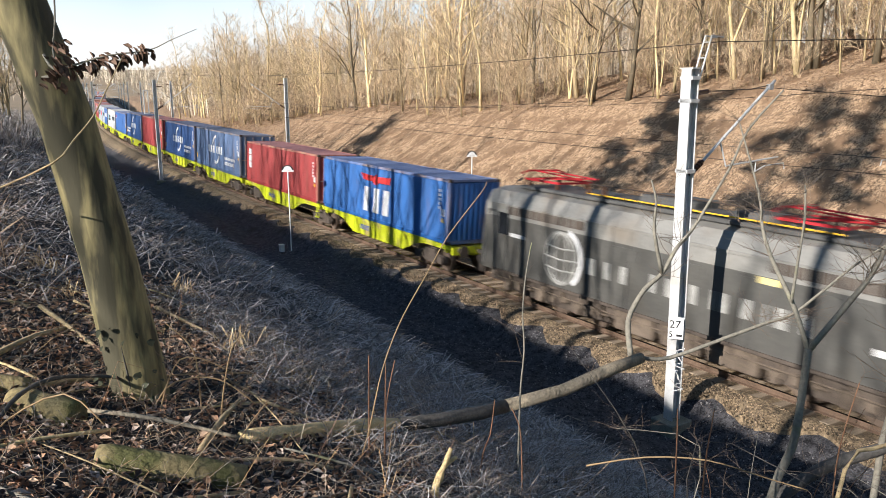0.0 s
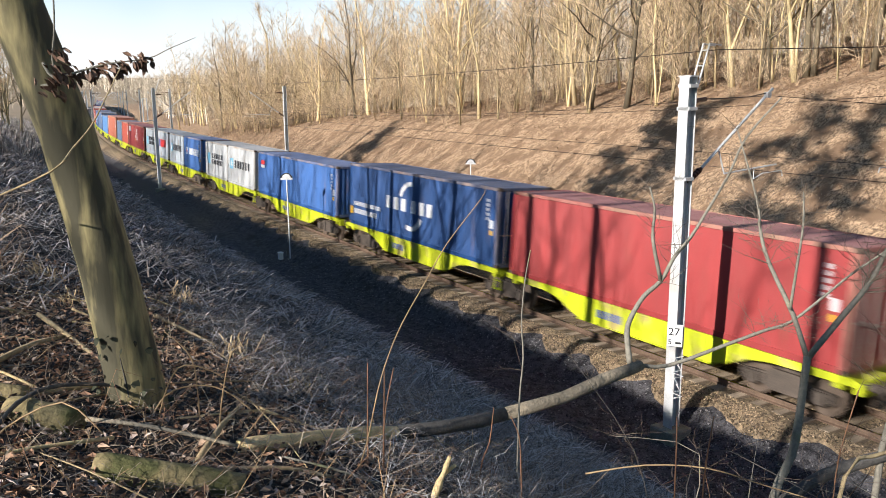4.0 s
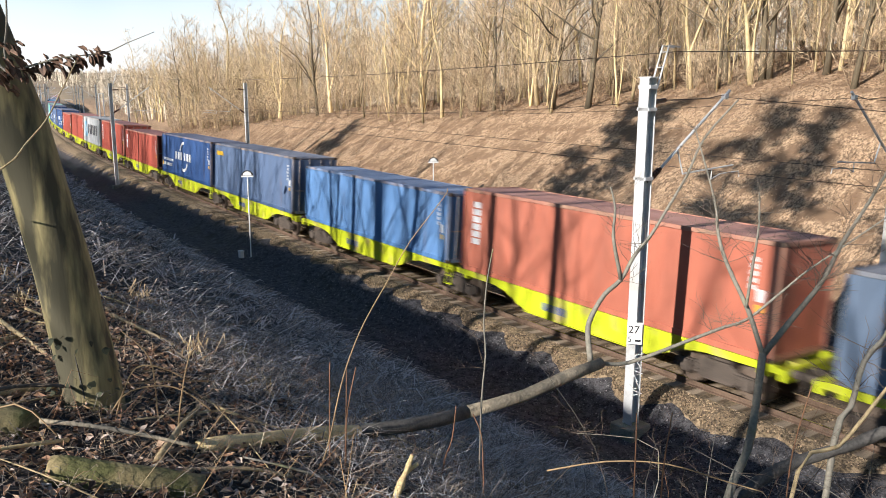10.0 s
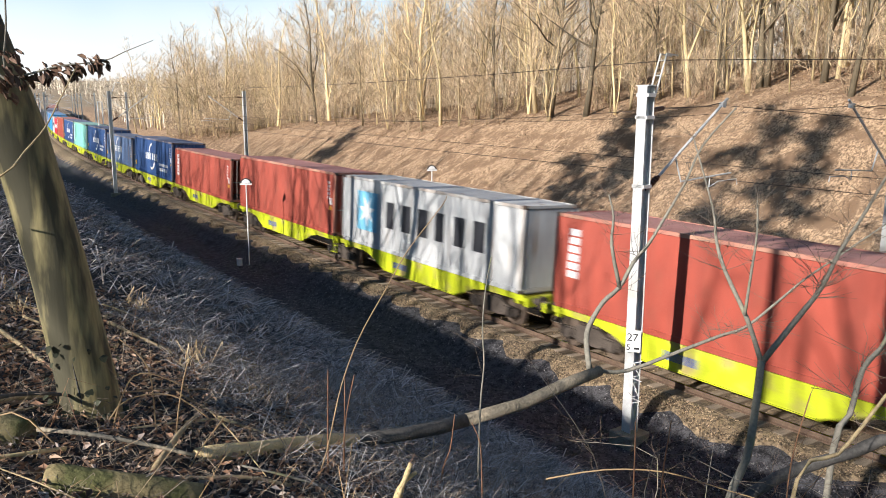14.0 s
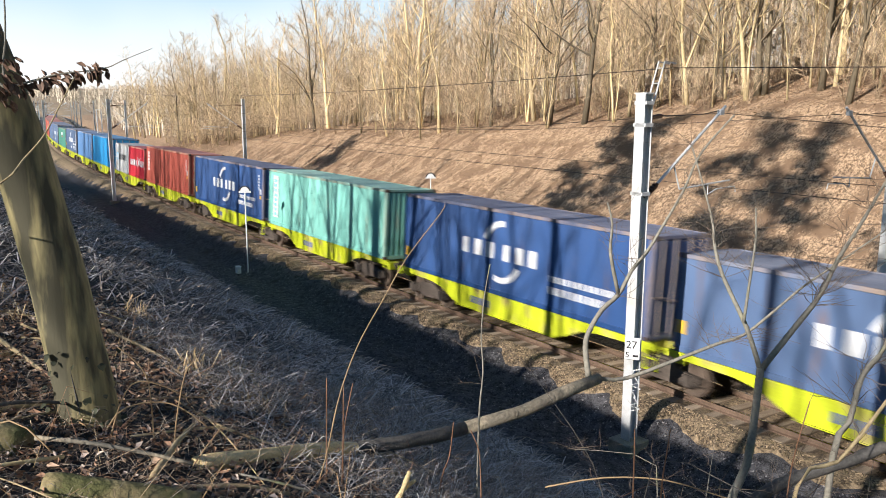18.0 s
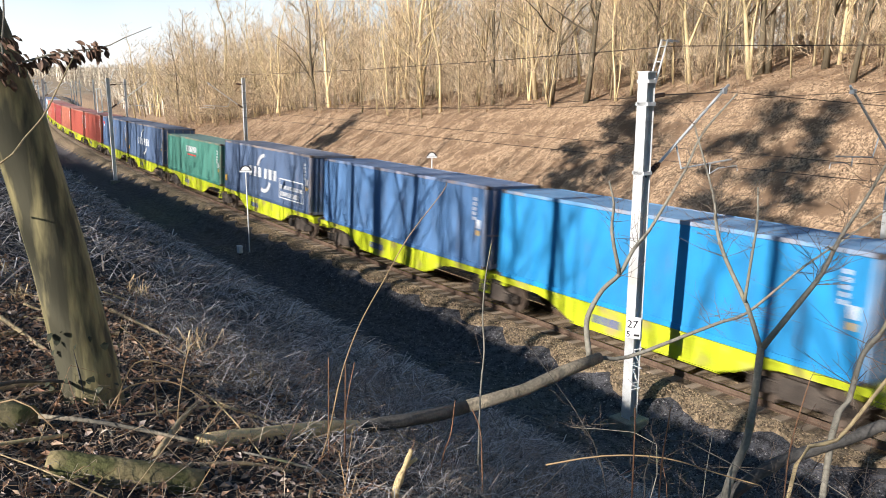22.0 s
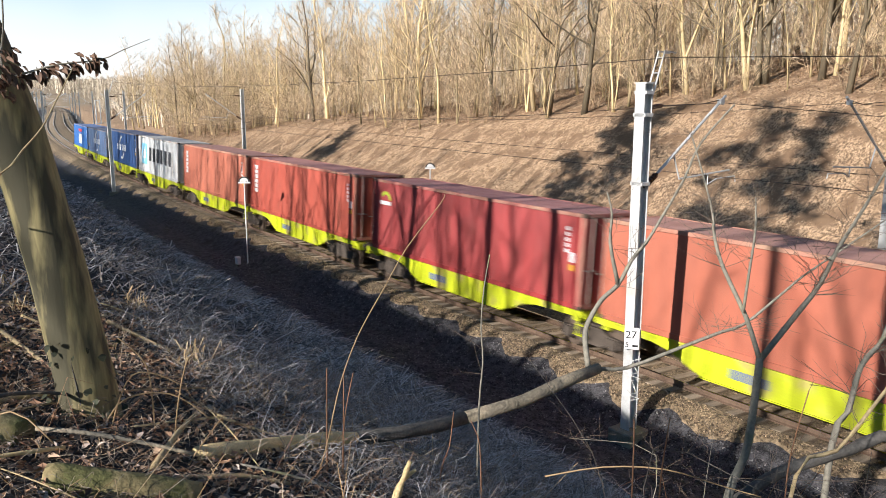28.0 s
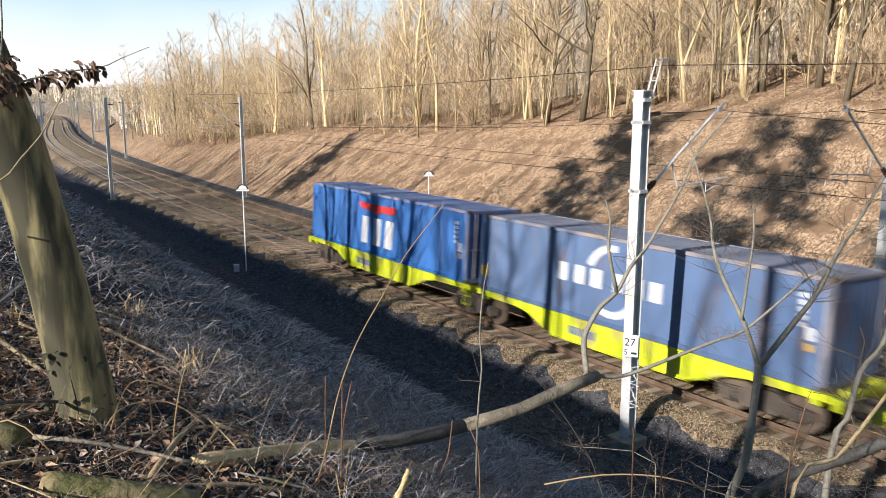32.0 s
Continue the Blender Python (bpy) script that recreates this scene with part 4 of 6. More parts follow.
        plaque(c, "label_panel", M_MARKR, -length / 2 + 0.5, -length / 2 + 1.15, height - 0.75, height - 0.5, "small red label")
        plaque(c, "label_panel", M_MARKW, -length / 2 + 0.5, -length / 2 + 1.15, height - 0.95, height - 0.77, "small white label")
        data_marks(c, length, height)
    elif kind == "yellow":
        plaque(c, "label_panel", M_MARKY, -length / 2 + 0.4, -length / 2 + 1.5, height - 0.7, height - 0.45, "small yellow label")
        data_marks(c, length, height)
    elif kind == "eco":
        plaque(c, "label_panel", M_MARKW, -length / 2 + 0.6, -length / 2 + 1.4, height - 1.0, height - 0.85, "small white label")
        arc_mark(c, M_MARKG, -length / 2 + 1.0, height - 0.85, 0.28, 0.4, 0.2, 2.6, 1.0)
        data_marks(c, length, height)
    else:
        data_marks(c, length, height)


# each bay from the locomotive backwards: (colour, markings, height) for one long box, or front and rear short boxes
BAYS = [
    [("royal", "royal", SD)], [("dred", "end_word", SD)], [("steel", "arcs_tag", HC)], [("navy", "arcs_tag", HC)], [("dred", "data", HC)], [("navy", "arcs_rear", HC)], [("blue", "small", SD)],
    [("white", "star", SD), ("white", "star_two", SD)], [("blue", "script", SD), ("ash", "star", SD)], [("ash", "twobar", SD), ("ash", "star_two", SD)],
    [("dred", "end_word", SD), ("dred", "panel", SD)], [("red", "data", SD), ("grey", "data", SD)], [("orange", "column", HC)], [("mid", "data", SD)], [("slate", "yellow", HC)],
    [("navy", "arcs_rear", HC)], [("red", "end_word", SD)], [("red", "column", HC)], [("white", "star", HC)], [("red", "data", HC)], [("red", "column", SD)], [("navy", "arcs_tag", HC)],
    [("steel", "arcs", SD)], [("navy", "arcs_tag", HC)], [("teal", "column_panel", HC)], [("navy", "arcs_tag", HC)], [("red", "column", HC)], [("crimson", "wide", SD), ("white", "star", SD)],
    [("sky", "data", HC)], [("mid", "data", HC)], [("slate", "arcs_frame", HC)], [("green", "green_word", SD)], [("slate", "arcs", HC)], [("steel", "small", HC)], [("red", "column", HC)], [("red", "data", HC)],
    [("orange", "data", HC)], [("dred", "eco", HC)], [("red", "column", HC)], [("orange", "column", HC)], [("white", "star", HC)], [("navy", "arcs", HC)], [("steel", "arcs", SD)], [("royal", "royal", SD)],
]
TRAIN = []       # (object, metres from the first bay's rear end to this thing's middle, length)
front_half, rear_half = make_wagon(False), make_wagon(True)
offset = 0.0
for i, bay in enumerate(BAYS):
    if i:
        offset -= 13.0 if i % 2 else 13.7
    proto = front_half if i % 2 == 0 else rear_half
    wg = proto if i < 2 else copy_thing(proto, Matrix())
    TRAIN.append((wg, offset + L40 / 2, 12.2))
    for j, (colour, kind, height) in enumerate(bay):
        length = L40 if len(bay) == 1 else L20
        box_ob = make_container(length, height, colour, (i * 7 + j) % 3 != 0)
        livery(box_ob, kind, length, height)
        TRAIN.append((box_ob, offset + (L40 / 2 if len(bay) == 1 else (L40 - L20 / 2 if j == 0 else L20 / 2)), length))


# ---------------------------------------------------------------- locomotive
M_LOCO = mat("black_loco_paint", (0.095, 0.093, 0.082), (0.055, 0.054, 0.049), 1.2, 0.5, 0.05, 12, c=(0.06, 0.054, 0.042), cscale=1.0, cspread=(0.55, 0.75), spec=0.5)
M_LOCO.node_tree.nodes["Principled BSDF"].inputs["IOR"].default_value = 1.7
M_LOCOG = mat("grey_loco_paint", (0.26, 0.255, 0.23), (0.15, 0.148, 0.135), 1.2, 0.5, 0.05, 12, c=(0.19, 0.165, 0.13), cscale=0.8, cspread=(0.5, 0.7), spec=0.5)
M_LOCOG.node_tree.nodes["Principled BSDF"].inputs["IOR"].default_value = 1.7
M_LOCOR = mat("dusty_roof", (0.11, 0.11, 0.105), (0.06, 0.06, 0.058), 1.4, 0.7, 0.1, 12)
M_GLASS = mat("dark_window_glass", (0.015, 0.018, 0.022), (0.02, 0.022, 0.026), 2, 0.08, 0, 20, spec=0.6)
M_PALEY = mat("pale_yellow_plate", (0.72, 0.62, 0.28), (0.60, 0.50, 0.2), 3, 0.5, 0, 30)
M_RED = mat("red_paint", (0.52, 0.03, 0.04), (0.40, 0.025, 0.03), 3, 0.5, 0, 30)


def make_loco():
    M_LOCOB = mat("dusty_brown_gear", (0.19, 0.15, 0.11), (0.09, 0.07, 0.055), 5, 0.85, 0.4, 40)
    M_LOCOS = mat("grey_side_paint", (0.15, 0.15, 0.145), (0.11, 0.11, 0.105), 1.2, 0.5, 0.04, 12, c=(0.06, 0.055, 0.05), cscale=1.0, cspread=(0.6, 0.75))
    M_LETTER = mat("grey_white_lettering", (0.42, 0.42, 0.39), (0.28, 0.28, 0.26), 2, 0.5, 0, 20)
    lo = empty("electric_locomotive", "black and grey six-axle electric locomotive with red pantographs", "locomotive")
    L = 9.3
    prof = [(-1.48, 0.95), (-1.5, 2.9), (-1.46, 3.35), (-1.2, 3.78), (-0.7, 3.92), (0.7, 3.92), (1.2, 3.78), (1.46, 3.35), (1.5, 2.9), (1.48, 0.95)]
    bm = bmesh.new()
    rings = []
    for x, k, dz in ((-L, 0.93, -0.18), (-L + 0.35, 0.98, -0.06), (-L + 0.8, 1, 0), (L - 0.8, 1, 0), (L - 0.35, 0.98, -0.06), (L, 0.93, -0.18)):
        rings.append([bm.verts.new((x - (0.25 * (1 if x > 0 else -1) if z > 2.2 and abs(x) > L - 0.1 else 0), y * k, z + (dz if z > 2 else 0))) for y, z in prof])
    for a, b in zip(rings, rings[1:]):
        for i in range(len(prof)):
            bm.faces.new((a[i], a[(i + 1) % len(prof)], b[(i + 1) % len(prof)], b[i]))
    bm.faces.new(rings[0])
    bm.faces.new(rings[-1][::-1])
    bmesh.ops.recalc_face_normals(bm, faces=bm.faces)
    body = part("body", bm, M_LOCO, lo)
    body.data.materials.append(M_LOCOG)
    for f in body.data.polygons:
        if f.center.z > 3.0 and abs(f.center.x) < L - 0.2 and abs(f.normal.x) < 0.8:
            f.material_index = 1
    part("roof_deck", soft(boxes((-L + 1.6, L - 1.6, -0.95, 0.95, 3.9, 4.02)), 0.03), M_LOCOR, lo, "dusty grey roof deck")
    part("roof_edge", boxes((-L + 0.9, L - 0.9, -1.5, -1.36, 3.28, 3.36)), M_LOCOG, lo)
    for x0, x1 in ((-7.6, -3.8), (2.6, 7.4)):
        part("louvre_panel", boxes((x0, x1, -1.522, -1.44, 3.03, 3.3)), M_BOGIE, lo, "brown dusty louvre panel")
        for k in range(int((x1 - x0) / 0.3)):
            part("louvre_slat", boxes((x0 + 0.05 + k * 0.3, x0 + 0.09 + k * 0.3, -1.534, -1.52, 3.03, 3.3)), M_LOCOG, lo)
    for k in range(9):
        part("body_seam", boxes((-7.6 + k * 1.9, -7.58 + k * 1.9, -1.508, -1.48, 1.0, 2.9)), M_BLACK, lo)
    part("sill_step", boxes((-L + 1.0, L - 1.0, -1.53, -1.44, 0.95, 1.04)), M_BOGIE, lo)
    bm = bmesh.new()
    for a in range(24):
        u, v = 2 * math.pi * a / 24, 2 * math.pi * (a + 1) / 24
        q = [bm.verts.new((-4.75 + r * math.cos(w) * 0.9, -1.52, 2.0 + r * math.sin(w))) for r, w in ((0.80, u), (0.80, v), (0.87, v), (0.87, u))]
        bm.faces.new(q)
    part("emblem_ring", bm, M_LETTER, lo, "round white emblem")
    for i, (a, b) in enumerate(((-3.55, -2.95), (-2.8, -2.3), (-2.15, -1.75), (-1.0, -0.6), (-0.45, 0.2), (0.35, 0.9), (1.05, 1.2), (1.35, 1.8), (1.95, 2.45), (2.6, 2.75), (2.9, 3.45), (3.6, 4.1))):
        part("lettering_block", stroke_block(a, a + (b - a) * (0.4 if i % 2 else 0.55), 1.74, 2.24, 0.0, -1.518, -1.49), M_LETTER, lo, "plain white lettering block" if i == 0 else "")
    part("cab_window", boxes((-L + 1.2, -L + 1.75, -1.512, -1.4, 2.3, 3.05)), M_GLASS, lo, "cab side window")
    part("cab_door", boxes((-L + 0.55, -L + 1.05, -1.49, -1.42, 1.1, 3.1)), M_LOCO, lo)
    for hx in (-L + 0.5, -L + 1.1):
        part("handrail", rod([(hx, -1.54, 1.1), (hx, -1.54, 2.6)], 0.018, 6), M_LOCOG, lo)
    for i in range(4):
        part("side_vent", boxes((-2.6 + i * 2.2, -1.5 + i * 2.2, -1.517, -1.45, 2.45, 2.8)), M_LOCO, lo)
    part("windscreen", boxes((-L - 0.01, -L + 0.25, -1.05, 1.05, 2.45, 3.2)), M_GLASS, lo)
    part("headlight", boxes((-L - 0.02, -L + 0.05, -1.0, -0.75, 1.45, 1.65), (-L - 0.02, -L + 0.05, 0.75, 1.0, 1.45, 1.65)), M_WHITE, lo)
    part("buffer_beam", boxes((-L - 0.05, -L + 0.3, -1.35, 1.35, 0.7, 1.2)), M_BOGIE, lo)
    for sy in (-0.875, 0.875):
        bm = bmesh.new()
        tube(bm, [(-L, sy, 1.03), (-L - 0.45, sy, 1.03)], 0.1, 10)
        tube(bm, [(-L - 0.45, sy, 1.03), (-L - 0.5, sy, 1.03)], 0.22, 14)
        part("buffer", bm, M_BOGIE, lo)
    part("underframe", boxes((-L + 0.5, L - 0.5, -1.2, 1.2, 0.55, 0.95)), M_BOGIE, lo)
    for bx in (-5.3, 5.3):
        bo = part("bogie", prism([(bx - 2.5, 0.35), (bx - 2.5, 0.75), (bx + 2.5, 0.75), (bx + 2.5, 0.35), (bx + 1.5, 0.28), (bx - 1.5, 0.28)], -1.14, -1.04), M_BOGIE, lo, "grimy three-axle bogie")
        part("bogie_frame", prism([(bx - 2.5, 0.35), (bx - 2.5, 0.75), (bx + 2.5, 0.75), (bx + 2.5, 0.35)], 1.04, 1.14), M_BOGIE, bo)
        for wx in (-1.8, 0, 1.8):
            for sy in (-1, 1):
                w = hang("wheel", WHEEL, None, bo)
                w.matrix_basis = pose(bx + wx, sy * 0.75, 0.6, 0, 0, 0 if sy < 0 else 180) @ Matrix.Scale(1.3, 4)
                a = hang("axle_box", AXLE_BOX, None, bo)
                a.location = (bx + wx, sy * 1.15, 0.05)
    for px in (-6.8, 3.0):
        pg = part("pantograph", boxes((px - 0.9, px + 0.9, -0.75, -0.68, 4.2, 4.27), (px - 0.9, px + 0.9, 0.68, 0.75, 4.2, 4.27), (px - 0.9, px - 0.83, -0.7, 0.7, 4.2, 4.27), (px + 0.83, px + 0.9, -0.7, 0.7, 4.2, 4.27)), M_RED, lo, "folded red pantograph")
        for sy in (-0.5, 0.5):
            part("pantograph_arm", rod([(px - 0.7, sy, 4.25), (px + 1.5, sy * 0.7, 4.42), (px - 0.8, sy * 0.5, 4.5)], 0.03, 6), M_RED, pg)
        part("collector_strip", rod([(px - 0.8, -1.0, 4.42), (px - 0.8, -0.7, 4.52), (px - 0.8, 0.7, 4.52), (px - 0.8, 1.0, 4.42)], 0.03, 6), M_RED, pg)
        for ix in (-0.7, 0.7):
            for iy in (-0.65, 0.65):
                part("insulator", rod([(px + ix, iy, 4.0), (px + ix, iy, 4.2)], [0.09, 0.07], 8), M_INSUL, pg)
    part("white_plate", boxes((-7.4, -6.65, -1.515, -1.48, 2.28, 2.4), (5.3, 6.3, -1.52, -1.48, 1.75, 1.9)), M_WHITE, lo)
    part("yellow_plate", boxes((2.35, 2.95, -1.52, -1.48, 2.72, 2.88)), M_PALEY, lo)
    for rx in (0.28, 0.58):
        part("emblem_stroke", rod([(-4.75 + rx * math.cos(q * math.pi / 8), -1.52, 2.0 + 0.78 * math.sin(q * math.pi / 8)) for q in range(17)], 0.03, 4), M_LETTER, lo)
    for rz in (-0.35, 0.0, 0.35):
        hw = 0.72 * math.sqrt(1 - (rz / 0.8) ** 2)
        part("emblem_stroke", rod([(-4.75 - hw, -1.52, 2.0 + rz), (-4.75, -1.52, 2.0 + rz - 0.06), (-4.75 + hw, -1.52, 2.0 + rz)], 0.03, 4), M_LETTER, lo)
    part("emblem_crescent", prism([(-4.75 + r * math.cos(w), 2.0 + r * math.sin(w)) for r, w in [(1.0, math.radians(q)) for q in range(-50, 71, 15)] + [(0.88, math.radians(q)) for q in range(70, -51, -15)]], -1.52, -1.49), M_MARKW, lo)
    for bx in (-5.3, 5.3):
        for k in range(9):
            x = bx - 2.4 + k * 0.6
            part("bogie_gear", soft(boxes((x - 0.14, x + 0.14, -1.32, -1.12, 0.3 + 0.12 * (k % 3), 0.62 + 0.1 * (k % 2))), 0.03), M_LOCOB, lo)
        for k in range(6):
            x = bx - 2.25 + k * 0.9
            part("suspension_spring", rod([(x, -1.24, 0.5), (x, -1.24, 0.95)], 0.07, 8), M_LOCOB, lo)
    for x0, x1 in ((-2.4, -0.9), (-0.6, 0.7), (1.0, 2.5)):
        part("equipment_box", soft(boxes((x0, x1, -1.36, -0.9, 0.32, 0.93)), 0.03), M_LOCOB, lo)
    part("brake_pipe", rod([(-L + 0.8, -1.36, 0.72), (L - 0.8, -1.36, 0.7)], 0.025, 6), M_LOCOB, lo)
    for x in (-4.9, -4.2, 5.2, 7.0):
        part("roof_insulator", rod([(x, -0.35, 4.0), (x, -0.35, 4.32)], [0.1, 0.05], 8), M_INSUL, lo)
    part("roof_busbar", rod([(-4.9, -0.35, 4.34), (7.0, -0.35, 4.34)], 0.02, 6), M_WIRE, lo)
    for k in range(5):
        part("roof_hatch", soft(boxes((-3.9 + k * 1.65, -2.6 + k * 1.65, -0.85, 0.3, 4.02, 4.09)), 0.02), M_LOCOR, lo)
    part("roof_conduit", rod([(-4.2, -1.0, 4.12), (4.0, -1.0, 4.12)], 0.024, 6), M_MARKY, lo, "yellow roof conduit")
    for x0, x1, z1 in ((-2.5, -0.5, 4.3), (0.8, 2.6, 4.25)):
        part("roof_box", soft(boxes((x0, x1, -0.6, 0.6, 4.0, z1)), 0.04), M_LOCOR, lo)
    return lo


TRAIN.append((make_loco(), L40 / 2 + 17.85, 18.6))

# ---------------------------------------------------------------- small trackside things
def half_round_sign(s, n, h, base, r=0.30, face=150):
    sg = empty("trackside_sign", "white half-round sign with a black rim on a slim post", "sign", "half-round signs")
    part("post", rod([(0, 0, 0), (0, 0, h)], 0.035, 8), M_WHITE, sg)
    out = [(r * math.cos(math.pi * k / 16), h - 0.02 + r * math.sin(math.pi * k / 16)) for k in range(17)]
    part("board", prism(out, -0.05, -0.035), M_BLACK, sg, "black rim")
    inner = [(0.7 * r * math.cos(math.pi * k / 16), h + 0.03 + 0.66 * r * math.sin(math.pi * k / 16)) for k in range(17)]
    part("board_face", prism(inner, -0.058, -0.05), M_WHITE, sg)
    part("bar", boxes((-r, r, -0.06, -0.03, h - 0.06, h + 0.02)), M_WHITE, sg)
    part("base_block", soft(boxes((-0.1, 0.1, -0.1, 0.1, -0.1, 0.06)), 0.02), M_CONC, sg)
    sg.matrix_basis = Matrix.Translation(on_line(s, n, base)) @ pose(0, 0, 0, 0, 0, math.degrees(heading(s)) + face - 90)
    return sg


half_round_sign(-37.0, -3.17, 4.2, -0.95)
half_round_sign(-38.0, 8.6, 4.0, -0.65)
bx = empty("track_cabinet", "small pale grey trackside connection box", "box")
part("body", soft(boxes((-0.14, 0.14, -0.1, 0.1, 0.12, 0.45)), 0.02), M_WHITE, bx)
part("lid", soft(boxes((-0.16, 0.16, -0.12, 0.12, 0.45, 0.49)), 0.01), M_WHITE, bx)
part("foot", boxes((-0.03, 0.03, -0.03, 0.03, -0.1, 0.12)), M_BLACK, bx)
bx.matrix_basis = Matrix.Translation(on_ground(-36.8, -3.75))


# ---------------------------------------------------------------- trees
def limb_line(rng, p, d, ln, k, bend=0.22, lift=0.12):
    pts = [p]
    for q in range(k):
        d = (d + Vector((rng.uniform(-bend, bend), rng.uniform(-bend, bend), rng.uniform(-0.06, lift * 2)))).normalized()
        pts.append(pts[-1] + d * ln / k)
    return pts


def grow(rng, height, radius, lean=0.06, limbs=9, twigs=360, first=0.35, spread=0.55, twig_w=0.024, stems=1, sides=6, steps=8, forks=0):
    """A leafless tree: trunk, forks and limbs in one mesh, fine twigs in another."""
    wood, fine = bmesh.new(), Ribbons()
    tips = []
    leaders = []
    for st in range(stems):
        h = height * (1 if st == 0 else rng.uniform(0.7, 0.95))
        r = radius * (1 if st == 0 else rng.uniform(0.5, 0.8))
        lx, ly = rng.uniform(-lean, lean) * (1 if st == 0 else 2), rng.uniform(-lean, lean) * (1 if st == 0 else 2)
        ph, ph2, ph3 = rng.uniform(0, 6), rng.uniform(0, 6), rng.uniform(0, 6)
        trunk, rad = [], []
        for i in range(steps + 1):
            u = i / steps
            trunk.append(Vector((lx * h * u + (0.2 * math.sin(u * 6 + ph) + 0.026 * h * math.sin(u * 7 + ph2) + 0.012 * h * math.sin(u * 15 + ph3)) * u, ly * h * u + (0.2 * math.cos(u * 5 + ph2) + 0.026 * h * math.sin(u * 8 + ph)) * u, h * u - (0.35 if i == 0 else 0))))
            rad.append(r * (1.3 if i == 0 else 1.0) * (1 - 0.85 * u))
        tube(wood, trunk, rad, sides)
        leaders.append((trunk, rad, h, r))
        for _ in range(forks):
            k = rng.randrange(1, max(2, steps // 2 + 1))
            a, q = rng.uniform(0, 6.28), rng.uniform(0.12, 0.34)
            d = Vector((math.cos(a) * q, math.sin(a) * q, 1)).normalized()
            ln = (h - trunk[k].z) * rng.uniform(0.65, 0.95)
            arm = limb_line(rng, trunk[k], d, ln, steps - 2, 0.16, 0.1)
            r1 = rad[k] * rng.uniform(0.5, 0.8)
            arad = [r1 * (1 - 0.8 * i / (steps - 2)) for i in range(steps - 1)]
            tube(wood, arm, arad, max(4, sides - 1), False)
            leaders.append((arm, arad, ln, r1))
    for trunk, rad, h, r in leaders:
        st = len(trunk) - 1
        count = limbs if st == steps else max(3, limbs // 2)
        for i in range(count):
            u = first + (0.97 - first) * (i + rng.random()) / count
            k = min(st - 1, int(u * st))
            p = trunk[k].lerp(trunk[k + 1], u * st - k)
            a = rng.uniform(0, 2 * math.pi)
            ln = h * (1.05 - u) * rng.uniform(0.25, 0.7) + 0.9
            d = Vector((math.cos(a) * spread, math.sin(a) * spread, rng.uniform(0.3, 1.2))).normalized()
            r0 = max(0.018, r * (1 - 0.85 * u) * 0.55)
            pts = limb_line(rng, p, d, ln, 4, 0.42, 0.12)
            tube(wood, pts, [r0 * (1 - 0.22 * q) for q in range(5)], 3, False)
            tips += [(pts[q].lerp(pts[q + 1], rng.random()), (pts[q + 1] - pts[q]).normalized(), ln) for q in range(0, 4) for _ in range(2)]
        tips += [(trunk[k], Vector((0, 0, 1)), h * 0.25) for k in range(st // 2, st) for _ in range(3)]
    for i in range(twigs):
        p, d, ln = tips[rng.randrange(len(tips))]
        d = (d + Vector((rng.uniform(-1, 1), rng.uniform(-1, 1), rng.uniform(-0.35, 0.8)))).normalized()
        l = rng.uniform(0.25, 0.6) * min(ln, 3.2)
        pts = limb_line(rng, p, d, l, 2, 0.45)
        fine.blade(pts, twig_w)
        for q in range(3):
            e = (d + Vector((rng.uniform(-0.9, 0.9), rng.uniform(-0.9, 0.9), rng.uniform(-0.2, 0.8)))).normalized()
            b = pts[0].lerp(pts[2], rng.uniform(0.2, 0.95))
            fine.blade([b, b + e * l * rng.uniform(0.3, 0.75)], twig_w * 0.8)
    return wood, fine


def tree_proto(rng, label, bark=None, group="bare trees on the bank", name="tree", **kw):
    t = empty(name, label, "shrub" if name == "shrub" else "tree", group)
    w, f = grow(rng, **kw)
    smooth(part("trunk", w, bark or M_TREE, t))
    hang("crown", f.mesh("crown", M_TWIG), None, t, "bare twigs")
    return t


rng = random.Random(11)
M_SHRUB = mat("shrub_stems", (0.64, 0.48, 0.31), (0.28, 0.21, 0.135), 2.0, 0.9, 0.3, 14, random_value=0.35)
M_MIDBARK = mat("olive_brown_bark", (0.50, 0.39, 0.215), (0.21, 0.16, 0.095), 2.0, 0.9, 0.5, 14, stretch=(1, 1, 0.3), random_value=0.35)
PROTOS = []
for i in range(5):
    PROTOS.append(tree_proto(rng, "tall slender leafless tree with pale sunlit bark", height=rng.uniform(14, 19), radius=rng.uniform(0.12, 0.2), limbs=12, twigs=420, first=0.2, lean=0.1, stems=1 + i % 2, spread=0.85, forks=1))
for i in range(4):
    PROTOS.append(tree_proto(rng, "dark-barked leafless tree in the wood", M_MIDBARK if i % 2 else M_DARKBARK, height=rng.uniform(13, 17), radius=rng.uniform(0.12, 0.19), limbs=12, twigs=420, first=0.18, lean=0.12, stems=1 + i % 2, spread=0.95, forks=1))
for i in range(3):
    PROTOS.append(tree_proto(rng, "thin pale leafless sapling among the wood", M_MIDBARK, height=rng.uniform(8, 12), radius=rng.uniform(0.05, 0.08), limbs=9, twigs=260, first=0.12, lean=0.16, stems=2, sides=4))
POLES = [tree_proto(rng, "slim crooked leafless tree with yellowish bark" if i % 2 else "slim crooked dark leafless tree", M_TREE if i % 2 else M_MIDBARK, height=rng.uniform(12, 16), radius=rng.uniform(0.055, 0.095), limbs=11, twigs=220, first=0.22, lean=0.12, stems=1 + i % 2, spread=0.75, sides=5, forks=1) for i in range(4)]
